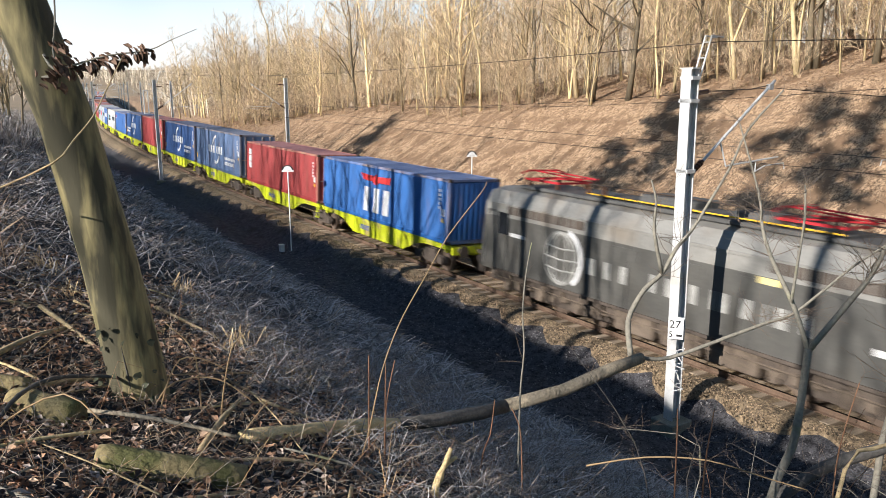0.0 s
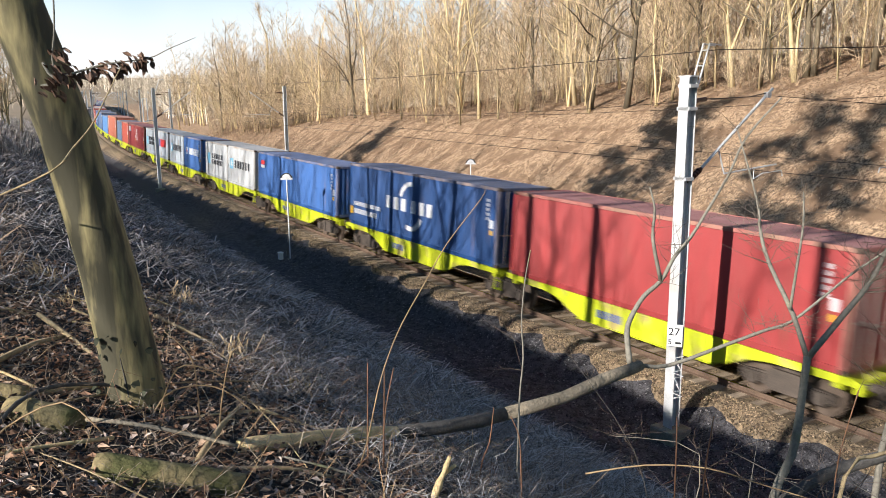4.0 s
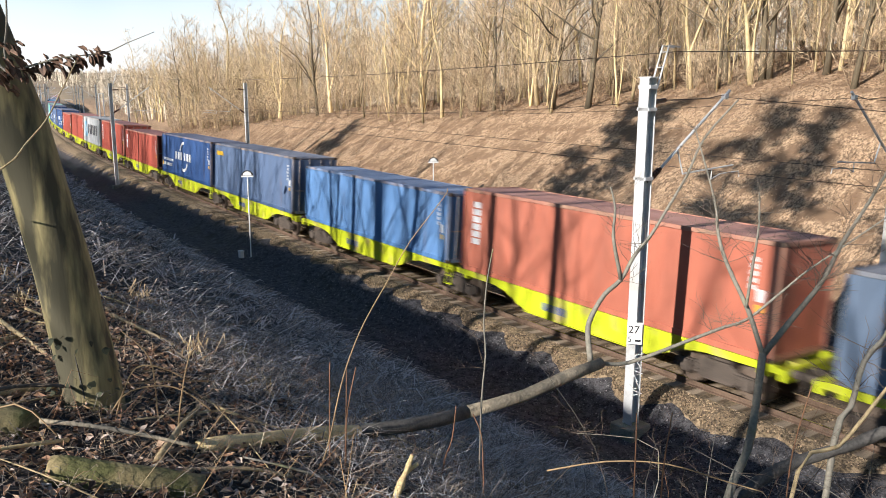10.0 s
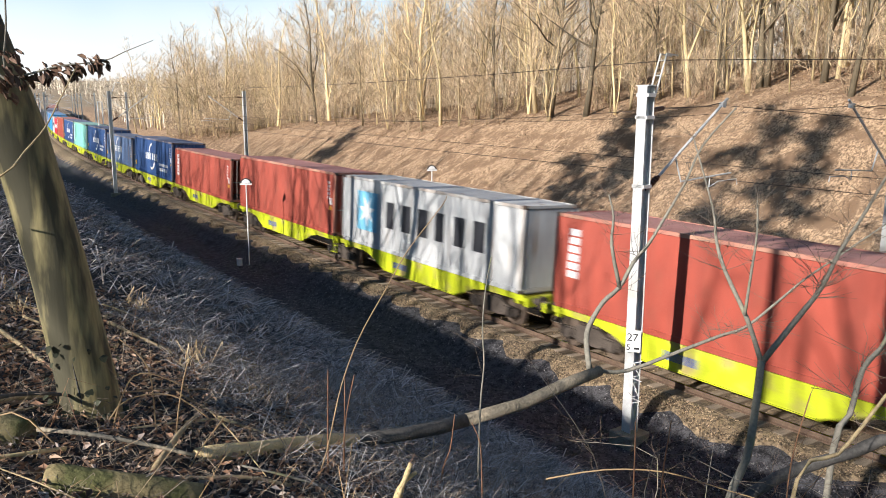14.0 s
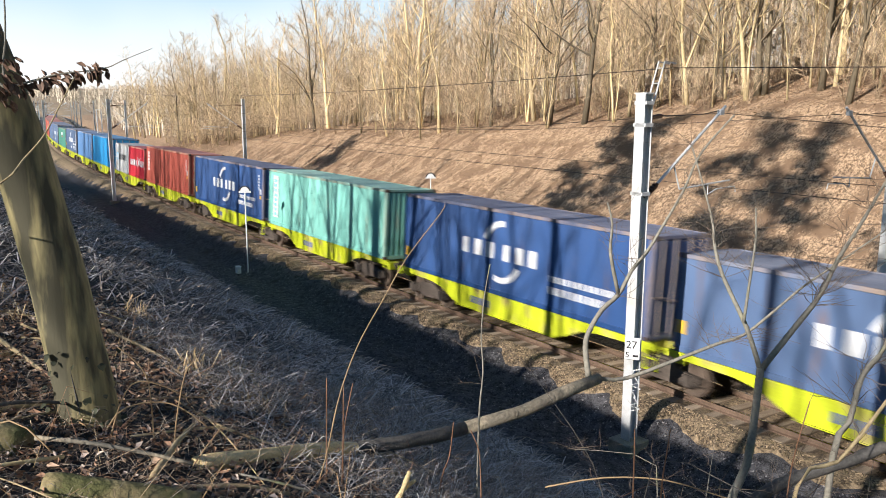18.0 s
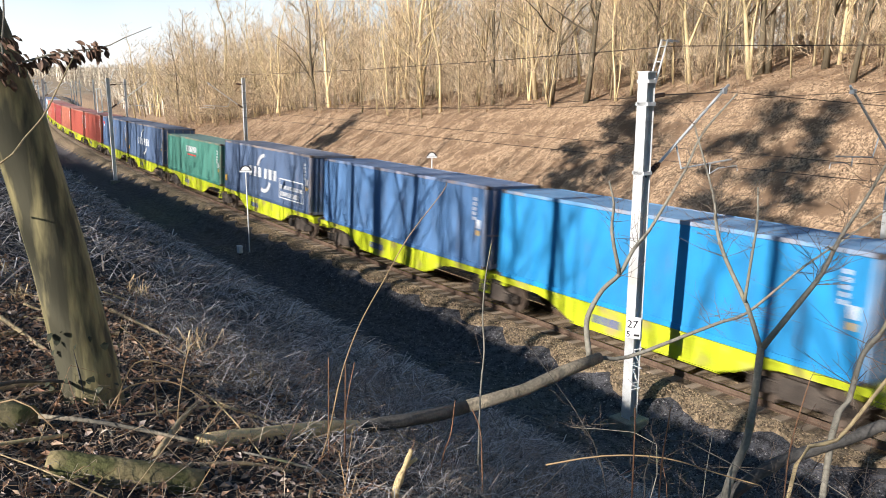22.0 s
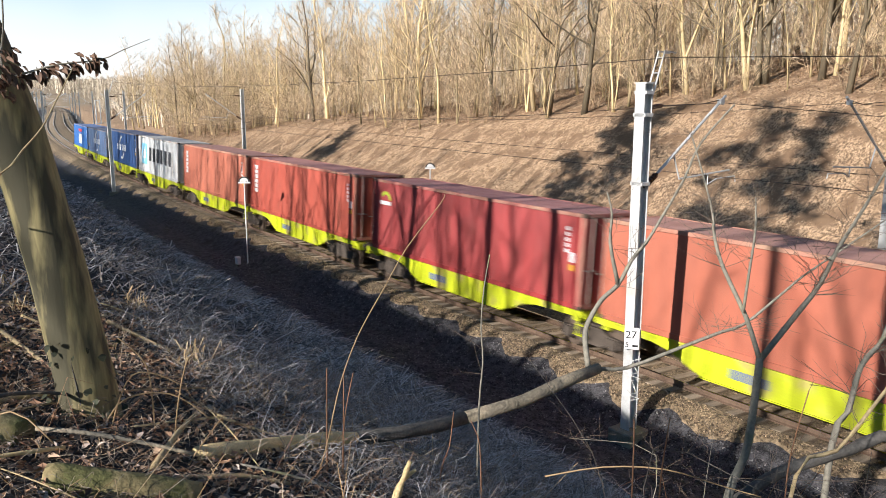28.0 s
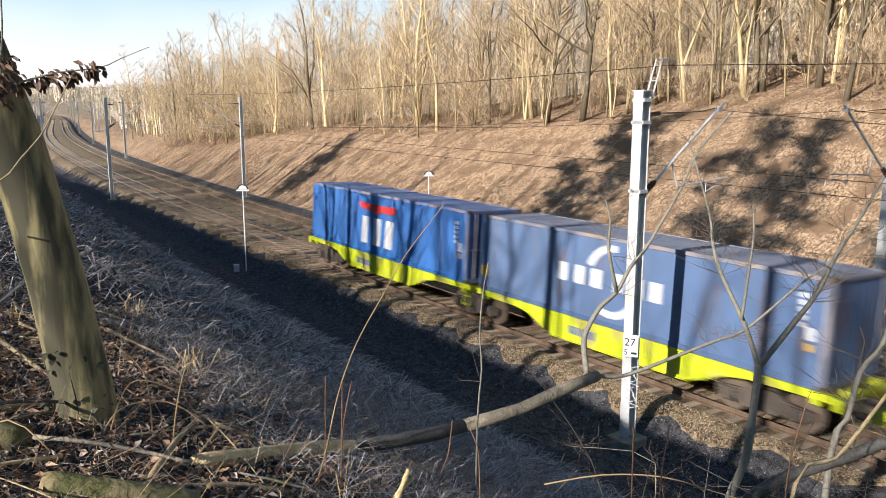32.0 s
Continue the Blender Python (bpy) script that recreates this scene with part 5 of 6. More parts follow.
SHRUBS = [tree_proto(rng, "tangled leafless brown shrub on the crest", M_SHRUB, group="shrubs on the bank", name="shrub", height=rng.uniform(3.2, 5.4), radius=0.024, limbs=4, twigs=170, first=0.1, lean=0.25, stems=6, sides=3, steps=4, spread=0.9, twig_w=0.02) for _ in range(4)]
used = set()


def plant(proto, s, n, scale, turn, tilt=0.0):
    m = Matrix.Translation(on_ground(s, n)) @ pose(0, 0, 0, tilt, 0, turn) @ Matrix.Scale(scale, 4)
    if proto.name not in used:
        used.add(proto.name)
        proto.matrix_basis = m
        return proto
    return copy_thing(proto, m)


def crest_n(s):
    return 9 + bank_top(s) / 0.62


for i in range(142):
    s = -165 + 181 * ((i * 0.618034) % 1) + rng.uniform(-2, 2)
    n = crest_n(s) + rng.uniform(-1.0, 1.0) + rng.random() ** 1.5 * 30
    k = rng.randrange(12)
    plant(PROTOS[k], s, n, rng.uniform(0.8, 1.15) * float(np.interp(s, [-140, -95, -60], [0.9, 0.92, 1.0])), rng.uniform(0, 360))
for i in range(92):
    s = -120 + 134 * ((i * 0.618034) % 1) + rng.uniform(-2, 2)
    plant(POLES[i % 4], s, crest_n(s) + rng.uniform(-1.5, 1.0) + 13 * rng.random() ** 1.4, rng.uniform(0.75, 1.2) * float(np.interp(s, [-120, -80, -50], [0.7, 0.85, 1.0])), rng.uniform(0, 360), rng.uniform(-4, 4))
for i in range(34):
    s = -48 + 58 * ((i * 0.618034) % 1)
    plant((PROTOS[5], POLES[0], PROTOS[7], POLES[2])[i % 4], s, crest_n(s) + rng.uniform(-1.2, 6), rng.uniform(0.75, 1.1), rng.uniform(0, 360), rng.uniform(-5, 5))
for i in range(18):
    s = -45 + 52 * ((i * 0.618034 + 0.3) % 1)
    plant((POLES[1], PROTOS[1], POLES[3])[i % 3], s, crest_n(s) + rng.uniform(-1.0, 5), rng.uniform(0.75, 1.05), rng.uniform(0, 360), rng.uniform(-6, 6))
for i in range(44):
    s = -110 + 124 * ((i * 0.618034) % 1)
    plant(PROTOS[9 + i % 3], s, crest_n(s) + rng.uniform(-1.5, 7), rng.uniform(0.7, 1.1), rng.uniform(0, 360))
for i in range(230):
    s = -125 + 140 * ((i * 0.618034) % 1)
    plant(SHRUBS[i % 4], s, crest_n(s) + rng.uniform(-1.8, 11), rng.uniform(0.6, 1.25), rng.uniform(0, 360))
for i in range(20):
    s = rng.uniform(-260, -50)
    plant(PROTOS[rng.randrange(12)], s, rng.uniform(-70, -26), rng.uniform(0.7, 1.0), rng.uniform(0, 360))
for i in range(26):
    s = rng.uniform(-240, -105)
    plant(PROTOS[rng.randrange(12)], s, rng.uniform(-46, -21), rng.uniform(0.55, 0.85), rng.uniform(0, 360))
for s, n, k in ((-70, -13.2, 5), (-79, -13.8, 6), (-88, -14.0, 8), (-97, -13.6, 7), (-106, -14.5, 5)):
    plant(PROTOS[k], s, n, rng.uniform(0.6, 0.8), rng.uniform(0, 360))
# the wood behind the viewpoint, whose trunks throw the long shadows across the cutting
BACKS = [tree_proto(rng, "tall leafless tree behind the viewpoint", M_DARKBARK, "trees behind the viewpoint", "woodland_tree", height=rng.uniform(17, 21), radius=rng.uniform(0.13, 0.2), limbs=16, twigs=60, first=0.25, lean=0.05, stems=1) for _ in range(4)]
for i in range(58):
    x = -93 + 74 * ((i * 0.618034) % 1) + rng.uniform(-1, 1) if i < 48 else -24 + 3.4 * (i - 48) + rng.uniform(-1, 1)
    y = rng.choice((-9, -14, -19, -25, -32)) + rng.uniform(-2, 2)
    which, big, turn = rng.randrange(4), rng.uniform(0.9, 1.2), rng.uniform(0, 360)
    if -12.5 < x < 2 or abs(x + 37.0 - 0.12 * (14.5 - y)) < 1.2:
        continue
    plant(BACKS[which], x, y - SIDE, big, turn)
# Shrubs added on the ridge, out of view, to shade the ballast.
for i in range(16):
    plant(SHRUBS[i % 4], -34 - 2.9 * i, -20.5 + rng.uniform(-1, 1), rng.uniform(0.35, 0.5), rng.uniform(0, 360))


for x, y in ((-2.6, -26.0), (0.8, -21.0), (-14.0, -30.0)):
    plant(BACKS[rng.randrange(4)], x, y - SIDE, rng.uniform(1.0, 1.2), rng.uniform(0, 360))
THIN = [tree_proto(rng, "thin leafless tree behind the viewpoint", M_DARKBARK, "trees behind the viewpoint", "woodland_tree", height=rng.uniform(15, 20), radius=rng.uniform(0.06, 0.1), limbs=14, twigs=90, first=0.25, lean=0.1, stems=1, forks=1, sides=4) for _ in range(3)]
for i in range(96):
    x, y = -92 + 78 * ((i * 0.618034) % 1), -7 - 26 * rng.random()
    if abs(x + 37.0 - 0.12 * (14.5 - y)) > 1.2:
        plant(THIN[i % 3], x, y - SIDE, rng.uniform(0.85, 1.15), rng.uniform(0, 360))
for i in range(9):
    x, y = -14 + 20 * ((i * 0.618034) % 1), -13 - 20 * rng.random()
    if not -6.0 < x + 0.12 * y < -2.6:
        plant(THIN[i % 3], x, y - SIDE, rng.uniform(0.9, 1.2), rng.uniform(0, 360))


# Unseen shrubs added behind the viewpoint, blocking sun from the nearest ballast.
for i, x in enumerate((-10.4, -9.2, -8.3, -7.4, -6.6, -1.7, -0.9, -0.1, 0.7, 1.6, 2.4, 3.2, -9.8, -8.8, -7.9, -7.0, -1.3, -0.4, 0.4, 1.2)):
    plant(SHRUBS[i % 4], x, -4.4 - 0.12 * i + rng.uniform(-0.7, 0.7) - SIDE, rng.uniform(0.42, 0.55), rng.uniform(0, 360))


def pine(x, y, height, crown_from, spread, seed):
    """A tall evergreen: bare trunk below, ragged clumps of needles above."""
    r = random.Random(seed)
    t = empty("pine_tree", "tall dark evergreen pine behind the viewpoint", "tree", "evergreens behind the viewpoint")
    smooth(part("trunk", rod([(0, 0, -0.4), (0.1, 0, height * 0.5), (0, 0.1, height)], [0.2, 0.15, 0.05], 8), M_DARKBARK, t))
    need, wood = Ribbons(), bmesh.new()
    for i in range(26):
        z = crown_from + (height - crown_from) * (i + r.random()) / 26
        a = r.uniform(0, 6.28)
        ln = spread * (0.35 + 0.75 * math.sin(math.pi * min(0.95, (z - crown_from) / (height - crown_from) + 0.12))) * r.uniform(0.6, 1.1)
        tip = Vector((math.cos(a) * ln, math.sin(a) * ln, z + r.uniform(-0.3, 0.6)))
        tube(wood, [(0, 0, z - 0.3), tip], [0.06, 0.02], 4, False)
        for q in range(4):
            c = Vector((0, 0, z)).lerp(tip, r.uniform(0.35, 1.0))
            for _ in range(11):
                p = c + Vector((r.gauss(0, 0.42), r.gauss(0, 0.42), r.gauss(0, 0.28)))
                d = Vector((r.uniform(-1, 1), r.uniform(-1, 1), r.uniform(-0.3, 0.8))).normalized()
                need.strip([p, p + d * 0.42], 0.24, 0.5)
    part("limbs", wood, M_DARKBARK, t)
    hang("crown", need.mesh("crown", M_NEEDLE), None, t, "dark green needle clumps")
    t.matrix_basis = Matrix.Translation(on_ground(x, y - SIDE))


M_NEEDLE = mat("pine_needles", (0.035, 0.055, 0.02), (0.02, 0.035, 0.012), 2, 0.8, 0, 20)
for k, (x, y, h, c, w) in enumerate(((-26.5, -7.0, 22.0, 11.0, 2.7), (-23.6, -12.0, 24.0, 13.0, 2.4), (-16.6, -10.0, 23.0, 12.0, 2.8), (-13.8, -8.0, 21.5, 11.0, 2.3), (-57.0, -9.0, 18.0, 11.0, 2.4), (-6.2, -12.0, 20.5, 12.0, 2.5), (1.2, -11.0, 19.5, 11.5, 2.2))):
    pine(x, y, h, c, w, 40 + k)


def far_woods():
    """Leafless woods on the hills far off, too small to tell apart."""
    r = random.Random(5)
    far_rb, near_rb = Ribbons(), Ribbons()
    for i in range(6500):
        if i < 900:
            s, n = r.uniform(-330, -125), crest_n(-150) + 3 + 70 * r.random() ** 1.4
        elif i < 2500:
            s, n = r.uniform(-1500, -200), r.choice((1, 1, 1, -1)) * (28 + 420 * r.random() ** 1.3)
        elif i < 2900:
            s, n = r.uniform(-500, -90), r.uniform(-160, -45)
        elif i > 5700:
            s, n = r.uniform(-120, 16), crest_n(-40) + 12 + 34 * r.random()
        elif i > 4900:
            s, n = r.uniform(-1000, -330), r.choice((-1, -1, 1)) * (30 + 260 * r.random())
        elif i > 3600:
            s, n = r.uniform(-3000, -900), r.uniform(-500, 1300)
        else:
            s, n = r.uniform(-150, 20), r.uniform(46, 110)
        m = max(-60.0, min(60.0, n))
        base = on_line(s, m, ground_h(s, n)) + Vector((0, n - m, -0.3))
        far = math.hypot(base.x, base.y)
        base.z += min(70.0, max(0.0, far - 650) * 0.034)
        h = r.uniform(7.5, 13) if far < 400 and i < 2900 else r.uniform(10, 16)
        side = Vector((r.uniform(-1, 1), r.uniform(-1, 1), 0))
        wide = 1.0 if far < 350 else 1.8 if far < 900 else 5.0
        rb = near_rb if i > 5700 or 2900 <= i <= 3600 else far_rb
        if i > 5700:
            h = r.uniform(9, 16)
        bend = Vector((r.uniform(-0.07, 0.07) * h, r.uniform(-0.05, 0.05) * h, h * 0.5))
        rb.strip([base, base + bend, base + Vector((r.uniform(-0.09, 0.09) * h, r.uniform(-0.06, 0.06) * h, h))], r.uniform(0.14, 0.26) * wide, 0.25, side)
        for q in range(20 if far < 350 else 13):
            z = h * r.uniform(0.08, 0.95)
            a = r.uniform(0, 6.28)
            l = (h - z) * 0.35 + r.uniform(0.6, 1.8)
            p = base + Vector((0, 0, z))
            rb.blade([p, p + Vector((math.cos(a) * l * 0.7, math.sin(a) * l * 0.7, l * r.uniform(0.3, 1.0)))], 0.12 * wide)
    # The undergrowth shares the paled twigs, which lightens its shaded gaps.
    tagged(hang("deep_woods", near_rb.mesh("deep_woods", M_PALEDTWIG), None), "pale brown leafless undergrowth deep in the wood", "woods", kind="stuff")
    tagged(hang("far_woods", far_rb.mesh("far_woods", M_PALEDTWIG), None), "brown leafless woods on the far slopes", "woods", kind="stuff")


far_woods()


# ---------------------------------------------------------------- dry growth on the slopes
def stalk_field(name, label, count, place, length, width, flat, material, segs=2, lay=None, grade=0.0):
    """Many dry blades; lay: the direction in which they are combed; grade: finer shoots by the path, coarser growth further down."""
    r = random.Random(name)
    rb = Ribbons()
    for i in range(count):
        p = place(r)
        if p is None:
            continue
        a = r.uniform(0, 6.28) if lay is None else r.gauss(lay, 0.5)
        up = abs(r.gauss(0, flat))
        d = Vector((math.cos(a), math.sin(a), up - (0.5 if lay is not None else 0.0))).normalized()
        l = r.uniform(*length) * (1.0 if not grade else min(1.0, 0.25 + (p - EYE).length / 20))
        p = p + Vector((0, 0, r.uniform(0.0, 0.07)))
        curl = Vector((r.uniform(-0.28, 0.28), r.uniform(-0.28, 0.28), 0.0)) * l
        droop = Vector((r.uniform(-0.12, 0.12), r.uniform(-0.12, 0.12), -0.12 - 0.3 * up)) * l
        pts = [p, p + d * l * 0.5 + curl + Vector((0, 0, 0.06 * l)), p + d * l + droop] if segs == 2 else [p, p + d * l]
        rb.blade(pts, r.uniform(*width) * (1.0 if not grade else 0.04 + (p - EYE).length / grade), d.cross(Vector((r.uniform(-0.4, 0.4), r.uniform(-0.4, 0.4), 1))))
    return tagged(hang(name, rb.mesh(name, material), None), label, "dry grass", kind="stuff")


def near_slope(r):
    s = -3.0 - 79 * r.random() ** 1.4
    n = -17.6 + 12.6 * r.random() ** 0.9
    if s > -7.5 and n < -12.0:
        return None
    if noise.noise((s * 0.9, n * 1.1, 21.0)) + 0.8 * noise.noise((s * 2.3, n * 2.6, 5.0)) < r.uniform(-0.55, 0.4):
        return None
    if n > -9.6 and r.random() < ((n + 9.6) / 4.8) ** 0.8:
        return None
    return on_ground(s, n)


def by_the_eye(r):
    s = -1.2 - 7.5 * r.random()
    return on_ground(s, -17.6 + 9.5 * r.random() ** 0.9)


def upper_slope(r):
    s, n = -2.4 - 6.0 * r.random(), -15.9 + 7.5 * r.random()
    if noise.noise((s * 1.7, n * 1.7, 31.0)) < r.uniform(-0.7, 0.3):
        return None
    return on_ground(s, n)


def bramble_patch(r):
    return on_ground(-2.7 - 4.2 * r.random(), -18.0 + 4.6 * r.random() ** 1.2)


TUFTS = [(-7.4, 1.0), (-7.1, 1.3), (-8.6, 0.9), (-6.2, 2.0), (-6.6, 2.2), (-8.8, 2.3), (-5.6, 2.4), (-9.6, 1.6)]


def tuft(r):
    x, y = TUFTS[r.randrange(len(TUFTS))]
    return on_ground(x + r.gauss(0, 0.07), y + r.gauss(0, 0.07) - SIDE)


def plateau(r):
    s = -7.0 - 70 * r.random() ** 1.3
    return on_ground(s, -17.0 - 9 * r.random() ** 1.3)


def rim(r):
    if r.random() < 0.5:
        s = -27.0 - 60 * r.random() ** 1.2
        return on_ground(s, -18.6 + 4.6 * r.random())
    s = -55.0 - 120 * r.random()
    return on_ground(s, -18.6 + 11.5 * r.random())


def wood_floor(r):
    x, y = r.uniform(-16, 9), r.uniform(-16, 1.5)
    if y > -0.6 and x < -1.4:
        return None
    return on_ground(x, y - SIDE)


def scrub(r):
    s = -8.0 - 75 * r.random() ** 1.3
    return on_ground(s, -17.2 - 7.5 * r.random())


def far_bank(r):
    s = -120 + 134 * r.random()
    return on_ground(s, 9.3 + (crest_n(s) + 11 - 9.3) * r.random())


stalk_field("dry_stalks", "grey-brown flattened dry stalks and brambles on the shaded slope", 175000, near_slope, (0.25, 0.85), (0.006, 0.018), 0.26, M_STALKS, grade=9.5)
stalk_field("fine_stalks", "thin dry stalks and twigs among the litter", 36000, by_the_eye, (0.06, 0.32), (0.0018, 0.0045), 0.3, M_LITTER)
stalk_field("slope_stalks", "pale thin dry stalks matted over the upper slope", 62000, upper_slope, (0.12, 0.45), (0.003, 0.0075), 0.28, M_STALKS)
stalk_field("bramble_scrub", "brown sunlit brambles and dead stems on the bank's top", 30000, scrub, (0.4, 1.2), (0.008, 0.02), 1.1, M_SCRUB)
stalk_field("bramble_tangle", "tangled tan and reddish bramble shoots over the litter", 430, bramble_patch, (0.25, 0.8), (0.0025, 0.0055), 0.5, M_BRAMBLE)
stalk_field("grass_tufts", "tan upright tufts of dry grass on the slope", 190, tuft, (0.14, 0.34), (0.008, 0.016), 2.2, M_TUFT)
stalk_field("dry_grass", "dry brown stalks and grass on the bank's top", 9000, plateau, (0.25, 0.7), (0.006, 0.016), 0.4, M_STALKS)
stalk_field("rim_thicket", "dense pale dry stalk thicket along the bank's rim", 28000, rim, (0.7, 1.7), (0.012, 0.03), 1.8, M_STALKS)
stalk_field("wood_litter", "brown twigs and leaves on the wood's floor", 15000, wood_floor, (0.06, 0.3), (0.008, 0.03), 0.15, M_LEAVES, 1)
stalk_field("bank_litter", "dry tan grass and fern litter on the sunny bank", 70000, far_bank, (0.12, 0.45), (0.012, 0.03), 0.5, M_BANKGRASS, 1, -1.6)
stalk_field("bank_leaves", "brown and tan fallen leaves strewn over the sunny bank", 75000, far_bank, (0.07, 0.17), (0.04, 0.085), 0.5, M_BANKGRASS, 1)


def leaf_litter():
    r = random.Random(77)
    verts, faces = [], []
    for i in range(20000):
        x, y = -1.8 - 8.0 * r.random() ** 1.2, -0.4 + 4.6 * r.random() ** 1.25
        if i > 18500:
            x, y = r.uniform(-30, -3), r.uniform(-5, 1.0)
        p = on_ground(x, y - SIDE, r.uniform(0.0, 0.05))
        l, w = (r.uniform(0.026, 0.046), r.uniform(0.013, 0.022)) if i % 4 == 0 else (r.uniform(0.014, 0.03), r.uniform(0.007, 0.014))
        m = Euler((r.uniform(-0.7, 0.7), r.uniform(-0.7, 0.7), r.uniform(0, 6.28))).to_matrix()
        k = len(verts)
        for q in ((-l, 0, 0), (-l * 0.2, -w, 0.012), (l, 0, 0.004), (-l * 0.2, w, 0.014), (0, 0, -0.004)):
            verts.append(tuple(p + m @ Vector(q)))
        faces += [(k, k + 1, k + 4), (k + 1, k + 2, k + 4), (k + 2, k + 3, k + 4), (k + 3, k, k + 4)]
    me = bpy.data.meshes.new("leaf_litter")
    me.from_pydata(verts, [], faces)
    tagged(hang("leaf_litter", me, M_LEAVES), "curled brown fallen leaves on the ground", "leaves", kind="stuff")


leaf_litter()


# ---------------------------------------------------------------- foreground wood
def branch(name, label, material, pts, r0, r1, group="", rooted=False, sides=8, twigs=0, seed=1, category="branch", knots=0.0):
    """A tapering bent branch with side twigs; a rooted one runs on down into the ground."""
    pts = [Vector(p) for p in pts]
    if rooted:
        g = on_ground(pts[0].x, pts[0].y - SIDE).z
        if pts[0].z > g:
            d = (pts[0] - pts[1]).normalized()
            pts.insert(0, Vector((pts[0].x + d.x * 0.15, pts[0].y + d.y * 0.15, g - 0.1)))
    fine = [pts[0]]
    for i in range(len(pts) - 1):
        a, b, c, d = pts[max(0, i - 1)], pts[i], pts[i + 1], pts[min(len(pts) - 1, i + 2)]
        for k in (1, 2, 3):
            u = k / 3
            fine.append(0.5 * (2 * b + (c - a) * u + (2 * a - 5 * b + 4 * c - d) * u * u + (3 * b - 3 * c + d - a) * u * u * u))
    r = random.Random(seed)
    rad = [(r0 + (r1 - r0) * i / (len(fine) - 1)) * (1 + knots * r.uniform(-1, 1)) for i in range(len(fine))]
    ob = tagged(new(name), label, category, group)
    smooth(part("stem", rod(fine, rad, sides), material, ob))
    if twigs:
        bm = bmesh.new()
        for i in range(twigs):
            k = r.randrange(len(fine) // 3, len(fine))
            side_twig(bm, r, fine[k], (fine[k] - fine[k - 1]).normalized(), r.uniform(0.1, 0.46), max(0.0016, rad[k] * 0.17))
        tagged(part("twig_tangle", bm, M_FINETWIG, ob), kind="stuff")
    return ob


def side_twig(bm, r, p, d, l, w):
    d = (d * 0.45 + Vector((r.uniform(-1, 1), r.uniform(-1, 1), r.uniform(-0.5, 0.8)))).normalized()
    pts = limb_line(r, p, d, l, 3, 0.75, 0.06)
    tube(bm, pts, [w, w * 0.8, w * 0.6, w * 0.35], 4, False)
    for k in (1, 2):
        if r.random() < 0.8:
            e = (d + Vector((r.uniform(-0.9, 0.9), r.uniform(-0.9, 0.9), r.uniform(-0.3, 0.7)))).normalized()
            q = limb_line(r, pts[k], e, l * r.uniform(0.3, 0.7), 2, 0.5, 0.04)
            tube(bm, q, [w * 0.6, w * 0.5, w * 0.3], 3, False)


M_FINETWIG = mat("fine_dark_twigs", (0.20, 0.155, 0.115), (0.10, 0.075, 0.058), 6, 0.8, 0, 30)
M_GREYWOOD = mat("grey_smooth_bark", (0.27, 0.25, 0.20), (0.16, 0.15, 0.12), 5, 0.8, 0.4, 40, c=(0.24, 0.25, 0.12), cscale=2.0)
M_MOSSLOG = mat("mossy_log_bark", (0.34, 0.27, 0.13), (0.12, 0.10, 0.05), 6, 0.9, 0.8, 30, c=(0.10, 0.10, 0.035), cscale=4.0, cspread=(0.48, 0.62))
M_OLDBARK = mat("old_log_bark", (0.34, 0.285, 0.20), (0.15, 0.13, 0.095), 7, 0.85, 1.0, 45, c=(0.11, 0.10, 0.08), cscale=3.0, cspread=(0.5, 0.66))
# Dark bark, its colour deepened for the shade over the thick log.
M_DARKWOOD = mat("dark_and_shaded_bark", (0.11, 0.102, 0.09), (0.045, 0.042, 0.038), 6, 0.7, 0.5, 40, stretch=(1, 1, 1))
M_TANTWIG = mat("tan_bramble", (0.36, 0.25, 0.13), (0.24, 0.16, 0.085), 5, 0.75, 0, 30)
M_PALEWOOD = mat("pale_broken_wood", (0.84, 0.65, 0.35), (0.54, 0.41, 0.20), 6, 0.85, 0.6, 40, stretch=(2, 2, 2))

log = branch("fallen_log", "fallen dead trunk with peeling pale bark and dark wood", M_PALEWOOD, [(-4.149, 1.342, 5.564), (-4.29, 1.748, 5.441), (-4.55, 2.299, 5.24), (-4.737, 2.722, 5.075)], 0.044, 0.056, sides=10, knots=0.12, category="log")
for q in log.children:
    q.name = "pale_end"
smooth(part("dark_length", rod([(-4.732, 2.703, 5.077), (-4.752, 3.168, 5.005), (-4.757, 3.493, 4.972), (-4.811, 3.822, 4.94)], [0.055, 0.053, 0.056, 0.055], 10), M_DARKWOOD, log, "dark length of trunk"))
smooth(part("upper_length", rod([(-4.806, 3.783, 4.942), (-4.7, 4.339, 4.995), (-4.649, 4.797, 5.087), (-4.65, 5.23, 5.12)], [0.055, 0.053, 0.056, 0.05], 10), M_OLDBARK, log, "grey barked length of trunk"))


def limb_on(parent, pts, r0, r1, twigs, seed, material=None):
    """A living limb of a tree already built, with twigs as its sub-part."""
    tmp = branch("limb", "", material or M_GREYWOOD, pts, r0, r1, twigs=twigs, seed=seed)
    kids = list(tmp.children)
    stem = kids[0]
    stem.name = "limb"
    stem.parent = parent
    for k in kids[1:]:
        k.parent = stem
    bpy.data.objects.remove(tmp)


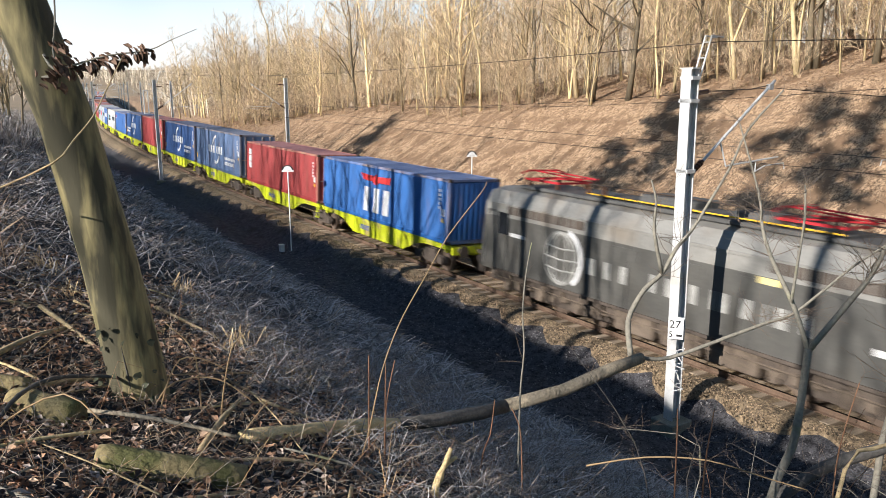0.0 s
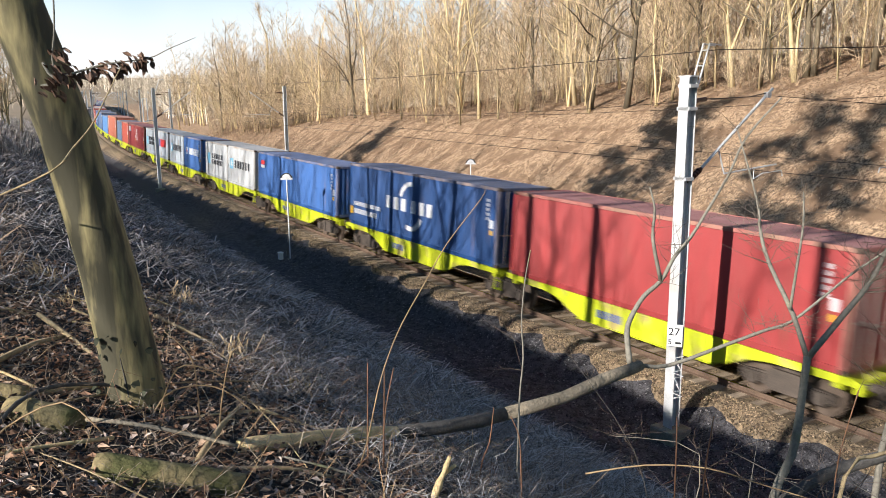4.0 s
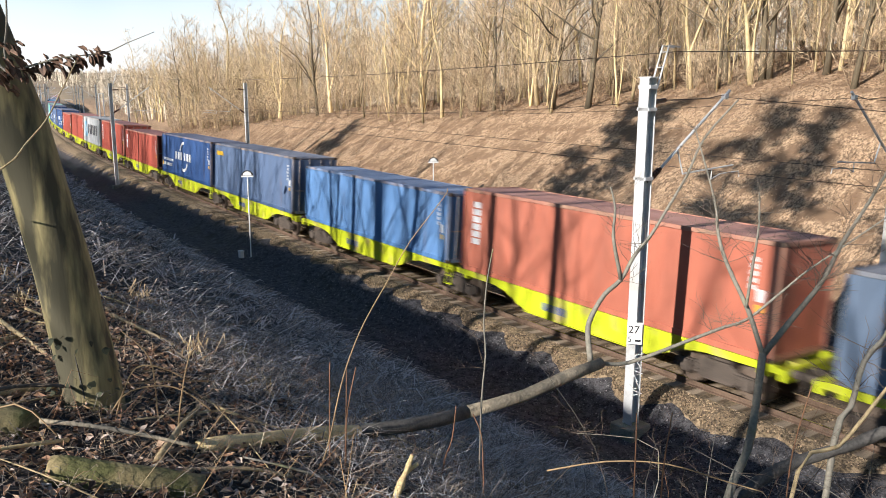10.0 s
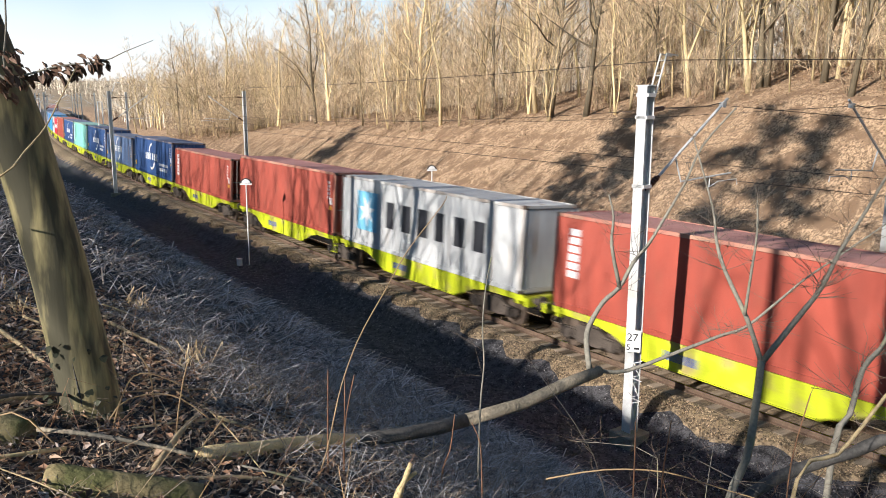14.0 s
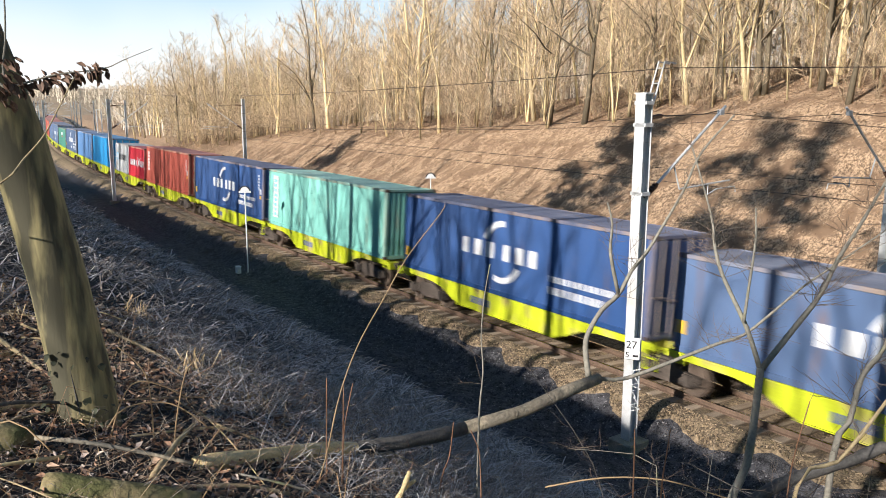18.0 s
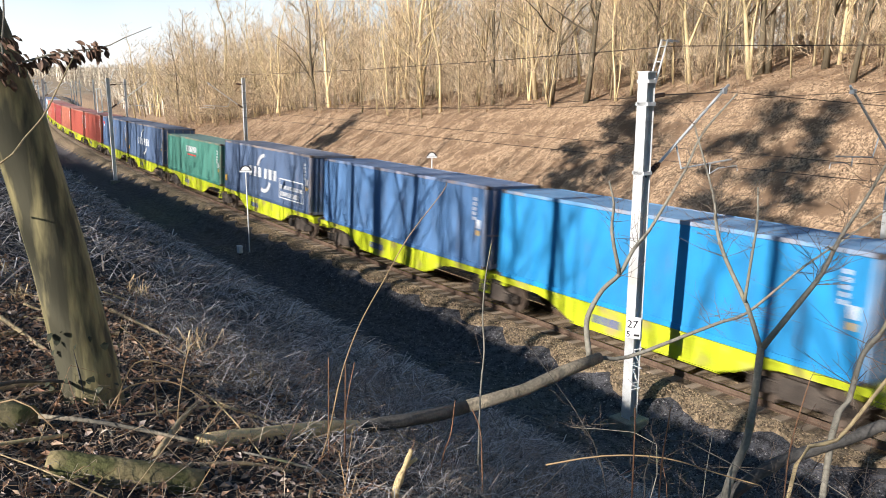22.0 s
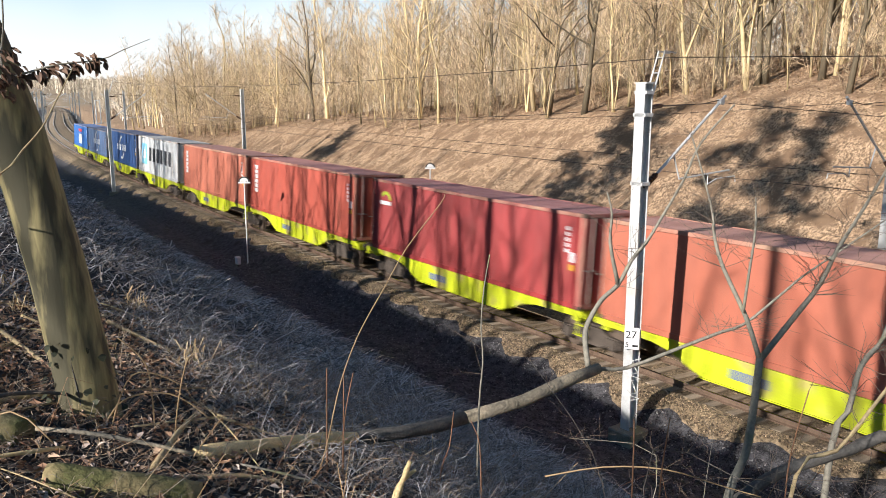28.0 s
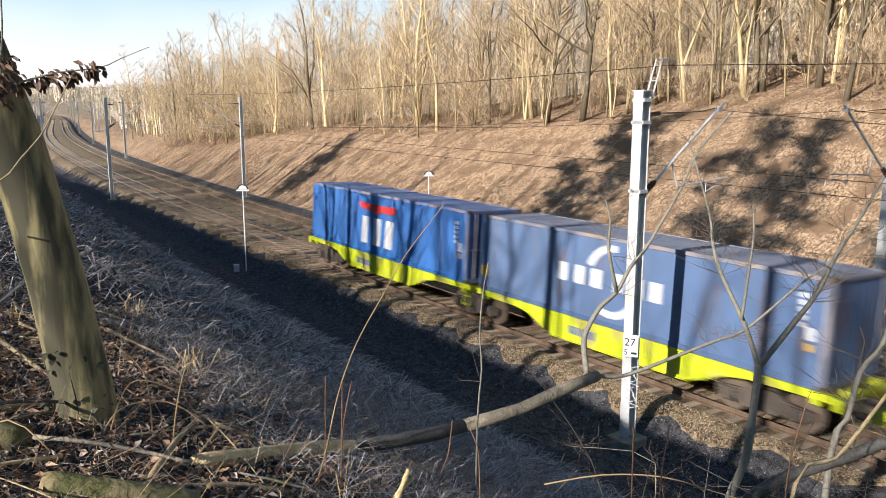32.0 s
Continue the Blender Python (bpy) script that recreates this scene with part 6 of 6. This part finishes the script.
limb_on(log, [(-4.65, 5.23, 5.12), (-4.56, 5.51, 5.09), (-4.25, 5.94, 5.3), (-4.08, 6.23, 5.42), (-3.99, 6.47, 5.48), (-3.84, 6.73, 5.72), (-3.73, 6.96, 5.92), (-3.61, 7.2, 6.09), (-3.29, 7.51, 6.46)], 0.02, 0.007, 60, 2)
limb_on(log, [(-4.72, 5.17, 5.12), (-4.79, 5.19, 5.38), (-4.81, 5.25, 5.52), (-4.77, 5.37, 5.72), (-4.7, 5.51, 5.86), (-4.65, 5.62, 6.08), (-4.59, 5.75, 6.25), (-4.52, 5.88, 6.5), (-4.43, 6.03, 6.82), (-4.36, 6.15, 7.15), (-4.17, 6.35, 7.5)], 0.028, 0.008, 46, 3)
limb_on(log, [(-4.7, 5.51, 5.86), (-4.72, 5.4, 6.26), (-4.73, 5.42, 6.52), (-4.78, 5.4, 6.72)], 0.02, 0.007, 22, 4)

sap = branch("forked_sapling", "slim grey-barked leafless sapling that forks", M_GREYWOOD, [(-3.07, 4.92, 4.58), (-3.03, 5.06, 4.94), (-3.03, 5.12, 5.29), (-3.04, 5.17, 5.67)], 0.036, 0.028, rooted=True, category="sapling")
limb_on(sap, [(-3.04, 5.17, 5.65), (-3.16, 5.14, 5.96), (-3.33, 5.07, 6.31), (-3.41, 5.06, 6.52), (-3.45, 5.07, 6.7), (-3.52, 5.07, 6.9), (-3.64, 5.02, 7.28)], 0.02, 0.005, 64, 6)
limb_on(sap, [(-3.04, 5.17, 5.65), (-2.89, 5.33, 5.99), (-2.79, 5.45, 6.23), (-2.73, 5.54, 6.49), (-2.65, 5.65, 6.74), (-2.55, 5.76, 7.06)], 0.023, 0.009, 70, 7)
limb_on(sap, [(-3.16, 5.1, 6.0), (-3.16, 5.14, 6.29), (-3.16, 5.18, 6.6), (-3.19, 5.2, 6.84)], 0.013, 0.006, 34, 8)
branch("grey_sapling", "dark grey leafless sapling leaning over the slope", M_GREYWOOD, [(-2.75, 5.78, 4.91), (-2.69, 5.86, 5.2), (-2.66, 5.93, 5.56), (-2.56, 6.03, 5.8), (-2.51, 6.11, 6.3), (-2.4, 6.2, 6.9)], 0.027, 0.015, rooted=True, twigs=30, seed=9, category="sapling")
branch("grey_log", "thick dark fallen log half hidden by twigs", M_DARKWOOD, [(-3.4, 4.7, 4.05), (-3.06, 5.33, 4.6), (-2.88, 5.61, 4.76), (-2.67, 5.87, 4.88), (-2.43, 6.14, 5.0), (-2.2, 6.6, 4.4), (-2.1, 7.2, 3.2)], 0.05, 0.042, sides=12, knots=0.1, category="log")
branch("tan_stem", "tan bent stem rising from the slope", M_LOG, [(-2.54, 4.88, 5.02), (-2.38, 5.07, 5.21), (-2.26, 5.23, 5.5), (-2.15, 5.39, 5.8)], 0.015, 0.012, rooted=True, twigs=14, seed=12)
branch("broken_snag", "pale splintered broken stub", M_PALEWOOD, [(-3.46, 2.2, 5.2), (-3.47, 2.25, 5.32), (-3.47, 2.3, 5.41), (-3.48, 2.35, 5.49)], 0.03, 0.012, rooted=True, knots=0.2)
branch("broken_snag", "pale splintered side stub", M_PALEWOOD, [(-3.48, 2.27, 5.3), (-3.5, 2.31, 5.37), (-3.47, 2.38, 5.43)], 0.018, 0.01, knots=0.2)
branch("lying_branch", "pale dead branch lying across the litter", M_LOG, [(-4.37, 1.74, 5.36), (-4.18, 1.91, 5.3), (-4.03, 2.01, 5.25), (-3.84, 2.15, 5.2), (-3.61, 2.34, 5.16)], 0.0175, 0.022, "dead branches", twigs=6, seed=13)
branch("tall_stem", "long thin bramble stem arching upwards", M_TANTWIG, [(-3.95, 1.94, 5.18), (-3.96, 2.06, 5.45), (-3.98, 2.16, 5.77), (-4.0, 2.25, 5.97), (-4.01, 2.36, 6.16), (-3.99, 2.51, 6.39), (-3.96, 2.66, 6.63), (-3.89, 2.87, 6.9), (-3.93, 2.93, 6.95)], 0.0054, 0.0024, rooted=True)
for k, (pts, r0, r1) in enumerate((
        ([(-4.08, 2.13, 5.24), (-4.12, 2.16, 5.58), (-4.16, 2.19, 5.89)], 0.010, 0.006), ([(-4.03, 2.22, 5.38), (-4.07, 2.25, 5.6), (-4.11, 2.28, 5.84)], 0.010, 0.006),
        ([(-4.03, 2.22, 5.41), (-4.06, 2.26, 5.62), (-4.08, 2.33, 5.85)], 0.008, 0.006), ([(-3.69, 3.06, 4.91), (-3.75, 3.1, 5.12), (-3.81, 3.13, 5.29), (-3.9, 3.13, 5.4)], 0.010, 0.006),
        ([(-4.02, 2.98, 5.06), (-3.99, 3.02, 5.21), (-3.97, 3.04, 5.46)], 0.009, 0.006))):
    branch("red_shoot", "upright reddish bramble shoot", M_REDTWIG, pts, r0 * 0.6, r1 * 0.6, "reddish shoots", rooted=True, sides=6, category="shoot")
for pts in ([(-2.88, 3.59, 5.09), (-2.91, 3.62, 5.48), (-2.95, 3.66, 5.6)], [(-2.87, 3.85, 5.15), (-2.88, 3.9, 5.42), (-2.9, 3.95, 5.55)], [(-2.4, 4.5, 4.9), (-2.42, 4.56, 5.3), (-2.36, 4.6, 5.75)]):
    branch("red_shoot", "upright reddish bramble shoot", M_REDTWIG, pts, 0.006, 0.004, "reddish shoots", rooted=True, sides=6, category="shoot", twigs=3)
branch("thin_stem", "thin grey upright stem", M_GREYWOOD, [(-4.25, 3.49, 5.28), (-4.27, 3.54, 5.63), (-4.32, 3.56, 5.88), (-4.35, 3.61, 6.17), (-4.36, 3.67, 6.41)], 0.008, 0.004, rooted=True, sides=6, twigs=4, seed=5)
branch("lying_branch", "thin tan branch across the slope", M_TANTWIG, [(-3.55, 3.5, 5.02), (-3.30, 3.80, 5.10), (-3.05, 4.12, 5.09), (-2.8, 4.38, 5.0), (-2.62, 4.6, 4.92)], 0.006, 0.004, "dead branches", twigs=8, seed=15)
branch("mossy_log", "short thick mossy log in the leaf litter", M_MOSSLOG, [(-3.84, 0.53, 5.77), (-3.77, 0.68, 5.74), (-3.67, 0.90, 5.68), (-3.56, 1.16, 5.61)], 0.088, 0.078, sides=16, knots=0.07, category="log")
branch("mossy_log", "dark mossy log end beside the trunk", M_MOSSLOG, [(-4.72, 0.26, 5.85), (-4.58, 0.38, 5.83), (-4.40, 0.53, 5.80)], 0.075, 0.092, sides=14, knots=0.08, category="log")
branch("mossy_log", "pale mossy piece of split wood in the litter", M_MOSSLOG, [(-5.05, 0.02, 5.92), (-5.0, 0.18, 5.88), (-4.92, 0.36, 5.84)], 0.07, 0.05, sides=12, knots=0.12, category="log")
branch("lying_branch", "dark twisted dead branch by the trunk's foot", M_DARKWOOD, [(-4.42, 0.16, 5.86), (-4.55, 0.28, 5.93), (-4.72, 0.46, 5.93), (-4.86, 0.72, 5.85), (-4.92, 0.98, 5.74)], 0.014, 0.009, "dead branches", twigs=8, seed=51, knots=0.15)
branch("lying_branch", "weathered brown dead branch lying over the logs", M_OLDBARK, [(-4.30, 0.58, 5.86), (-4.14, 0.78, 5.84), (-3.98, 1.02, 5.78), (-3.86, 1.24, 5.70)], 0.013, 0.009, "dead branches", twigs=5, seed=52, knots=0.12)
branch("lying_branch", "pale dead branch lying on the leaves", M_LOG, [(-3.84, 0.69, 5.70), (-3.85, 0.94, 5.66), (-3.84, 1.23, 5.58), (-3.82, 1.49, 5.52), (-3.8, 1.75, 5.4)], 0.0145, 0.0107, "dead branches", twigs=4, seed=16)
branch("lying_branch", "pale dead branch lying on the leaves", M_LOG, [(-3.95, 0.1, 5.84), (-3.99, 0.32, 5.78), (-4.06, 0.58, 5.74)], 0.0149, 0.0122, "dead branches", seed=17)
for pts in ([(-4.04, 1.16, 5.39), (-4.09, 1.32, 5.59), (-4.13, 1.51, 5.76)], [(-4.63, 1.26, 5.6), (-4.67, 1.26, 5.9), (-4.71, 1.21, 6.03), (-4.77, 1.12, 6.13)], [(-4.68, 1.07, 5.75), (-4.66, 1.16, 5.92), (-4.62, 1.29, 5.91), (-4.58, 1.44, 5.81)], [(-4.68, 1.07, 5.75), (-4.6, 1.24, 5.81), (-4.52, 1.39, 5.77), (-4.44, 1.54, 5.62)], [(-4.5, 1.36, 5.7), (-4.48, 1.42, 5.98), (-4.46, 1.47, 6.05)], [(-4.3, 0.2, 5.9), (-4.1, 0.45, 6.05), (-3.95, 0.6, 5.9)]):
    branch("bramble_arch", "arching tan bramble stem", M_TANTWIG, pts, 0.006, 0.0035, "bramble stems", rooted=True, sides=6, twigs=5, seed=len(pts), category="bramble")

# loose sticks over the forest floor
r_st = random.Random(31)
for i in range(140):
    x, y = -2.3 - 6.5 * r_st.random(), -0.6 + 5.0 * r_st.random()
    a, l = r_st.uniform(0, 6.28), r_st.uniform(0.3, 1.3)
    q = [on_ground(x + math.cos(a) * l * (u - 0.5), y + math.sin(a) * l * (u - 0.5) - SIDE, 0.02 + 0.05 * r_st.random()) for u in (0, 0.5, 1)]
    w = r_st.uniform(0.003, 0.013) if i % 5 else r_st.uniform(0.013, 0.024)
    branch("stick", "dry stick lying among leaves", (M_LOG, M_TANTWIG, M_GREYWOOD, M_LOG, M_PALEWOOD)[i % 5], q, w, w * 0.6, "loose sticks", sides=5, category="stick", twigs=2 if i % 3 == 0 else 0, seed=100 + i)
for i in range(14):
    x, y = -1.6 - 2.6 * r_st.random(), 3.6 + 3.4 * r_st.random()
    g = on_ground(x, y - SIDE)
    q = [g, g + Vector((r_st.uniform(-0.3, 0.3), r_st.uniform(-0.3, 0.3), r_st.uniform(0.5, 1.0))), g + Vector((r_st.uniform(-0.8, 0.8), r_st.uniform(-0.8, 0.8), r_st.uniform(0.8, 1.7)))]
    branch("stick", "leafless thin shoot on the slope", (M_GREYWOOD, M_DARKWOOD, M_REDTWIG)[i % 3], q, 0.0055, 0.002, "thin shoots", sides=5, category="shoot", twigs=12, seed=300 + i)

# ---------------------------------------------------------------- leaning tree with its withered leaves
tr = empty("leaning_tree", "leaning mossy beech trunk with smooth greenish bark", "tree")
smooth(part("trunk", rod([(-5.0, 1.0, 5.35), (-5.006, 0.98, 5.62), (-5.007, 0.967, 5.85), (-5.025, 0.871, 6.55), (-5.048, 0.727, 7.34), (-5.072, 0.537, 8.025), (-5.09, 0.30, 9.2), (-5.1, 0.0, 11.0), (-5.0, -0.3, 14.0)], [0.20, 0.185, 0.172, 0.160, 0.152, 0.146, 0.14, 0.12, 0.07], 20), M_BARK, tr))
limb_on(tr, [(-5.0, 0.1, 10.6), (-4.2, -0.4, 12.0), (-3.6, -1.2, 13.4)], 0.06, 0.02, 10, 41, M_BARK)
limb_on(tr, [(-4.9, 0.62, 7.72), (-4.71, 0.64, 7.64), (-4.66, 0.76, 7.67), (-4.6, 0.89, 7.71), (-4.53, 1.09, 7.74), (-4.47, 1.19, 7.79), (-4.41, 1.32, 7.85)], 0.008, 0.0014, 0, 42, M_GREYWOOD)
limb_on(tr, [(-4.88, 0.6, 7.6), (-4.71, 0.65, 7.62), (-4.69, 0.64, 7.74), (-4.67, 0.66, 7.88), (-4.65, 0.67, 8.1), (-4.64, 0.68, 8.5)], 0.008, 0.003, 0, 43, M_GREYWOOD)
limb_on(tr, [(-4.86, 0.3, 7.0), (-3.97, 0.49, 7.2), (-4.03, 0.6, 7.3), (-4.09, 0.7, 7.4), (-4.15, 0.78, 7.52), (-4.21, 0.88, 7.68)], 0.0055, 0.003, 0, 44, M_LOG)


def withered(parent):
    r = random.Random(8)
    me = bmesh.new()
    l, w = 0.058, 0.017
    vs = [me.verts.new(p) for p in ((-0.01, 0, 0), (l * 0.35, -w, 0.006), (l * 0.8, -w * 0.7, 0.0), (l, 0, -0.012), (l * 0.8, w * 0.7, 0.003), (l * 0.35, w, 0.01), (l * 0.4, 0, -0.008))]
    for i in range(6):
        me.faces.new((vs[i], vs[(i + 1) % 6], vs[6]))
    leaf = bm_mesh("leaf", me, M_WITHER)
    spots = [Vector((-4.69, 0.65, 7.62 + 0.17 * r.random())) + Vector((r.gauss(0, 0.02), r.gauss(0, 0.03), 0)) for _ in range(26)]
    spots += [Vector((-4.74, 0.60, 7.58)) + Vector((r.gauss(0, 0.03), r.gauss(0, 0.045), r.gauss(0, 0.04))) for _ in range(16)]
    for i in range(84):
        u = r.random()
        spots.append(Vector((-4.71, 0.66, 7.63)).lerp(Vector((-4.53, 1.09, 7.74)), u) + Vector((r.gauss(0, 0.012), r.gauss(0, 0.015), r.gauss(0, 0.018))))
    for p in spots:
        ob = hang("leaf", leaf, None, parent)
        ob.matrix_basis = Matrix.Translation(p) @ Euler((r.uniform(-1.2, 1.2), r.uniform(0.0, 1.3), r.uniform(0.2, 2.6))).to_matrix().to_4x4() @ Matrix.Scale(r.uniform(0.65, 1.2), 4)


M_WITHER = mat("withered_leaf", (0.22, 0.13, 0.085), (0.09, 0.055, 0.038), 20, 0.7, 0.2, 60, random_value=0.5)
withered(tr)




def ivy_at_the_foot():
    """Small dark ivy leaves climbing the foot of the leaning trunk."""
    r = random.Random(19)
    bm = bmesh.new()
    vs = [bm.verts.new(p) for p in ((0, 0, 0), (0.012, -0.022, 0.004), (0.03, -0.014, 0.0), (0.042, 0, -0.004), (0.03, 0.014, 0.0), (0.012, 0.022, 0.004))]
    bm.faces.new(vs)
    leaf = bm_mesh("leaf", bm, M_IVY)
    ivy = empty("ivy_plant", "small dark green ivy on the foot of the leaning trunk", "ivy")
    part("stem", rod([(-4.86, 0.93, 5.45), (-4.85, 0.90, 5.75), (-4.87, 0.86, 6.1)], [0.006, 0.005, 0.003], 5), M_DARKWOOD, ivy)
    for i in range(48):
        z = 5.52 + 0.62 * r.random() ** 1.5
        a = r.uniform(-1.7, 1.3)
        rad = 0.19 + 0.03 * r.random()
        ob = hang("leaf", leaf, None, ivy)
        ob.matrix_basis = Matrix.Translation((-5.0 + rad * math.cos(a), 0.97 + rad * math.sin(a), z)) @ Euler((r.uniform(-0.7, 0.7), r.uniform(0.2, 1.3), a + r.uniform(-0.8, 0.8))).to_matrix().to_4x4() @ Matrix.Scale(r.uniform(0.7, 1.5), 4)


M_IVY = mat("ivy_leaf", (0.035, 0.04, 0.018), (0.02, 0.024, 0.012), 20, 0.7, 0, 60, random_value=0.4)
ivy_at_the_foot()
# ---------------------------------------------------------------- motion
RUN_T = [0, 3, 6, 9, 13, 19, 23, 28, 32]
RUN_S = [-37.4, 14.8, 67.6, 120.7, 191.8, 299.4, 372.7, 465.7, 540.3]
RUN_V = [17.35, 17.5, 17.65, 17.72, 17.85, 18.1, 18.46, 18.62, 18.68]


def run(t):
    """Place of the first bay's rear end at t, a smooth slow gain of speed."""
    i = min(len(RUN_T) - 2, max(0, sum(1 for q in RUN_T if q <= t) - 1))
    h = RUN_T[i + 1] - RUN_T[i]
    u = (t - RUN_T[i]) / h
    return (2 * u**3 - 3 * u**2 + 1) * RUN_S[i] + (u**3 - 2 * u**2 + u) * h * RUN_V[i] + (-2 * u**3 + 3 * u**2) * RUN_S[i + 1] + (u**3 - u**2) * h * RUN_V[i + 1]


def motions():
    for ob, off, length in TRAIN:
        lift = Matrix.Translation((0, 0, DECK if ob.name.startswith("shipping_container") else 0.0))
        walk(ob, [(t, ride(run(t) + off, length) @ lift) for t in range(33)])


motions()
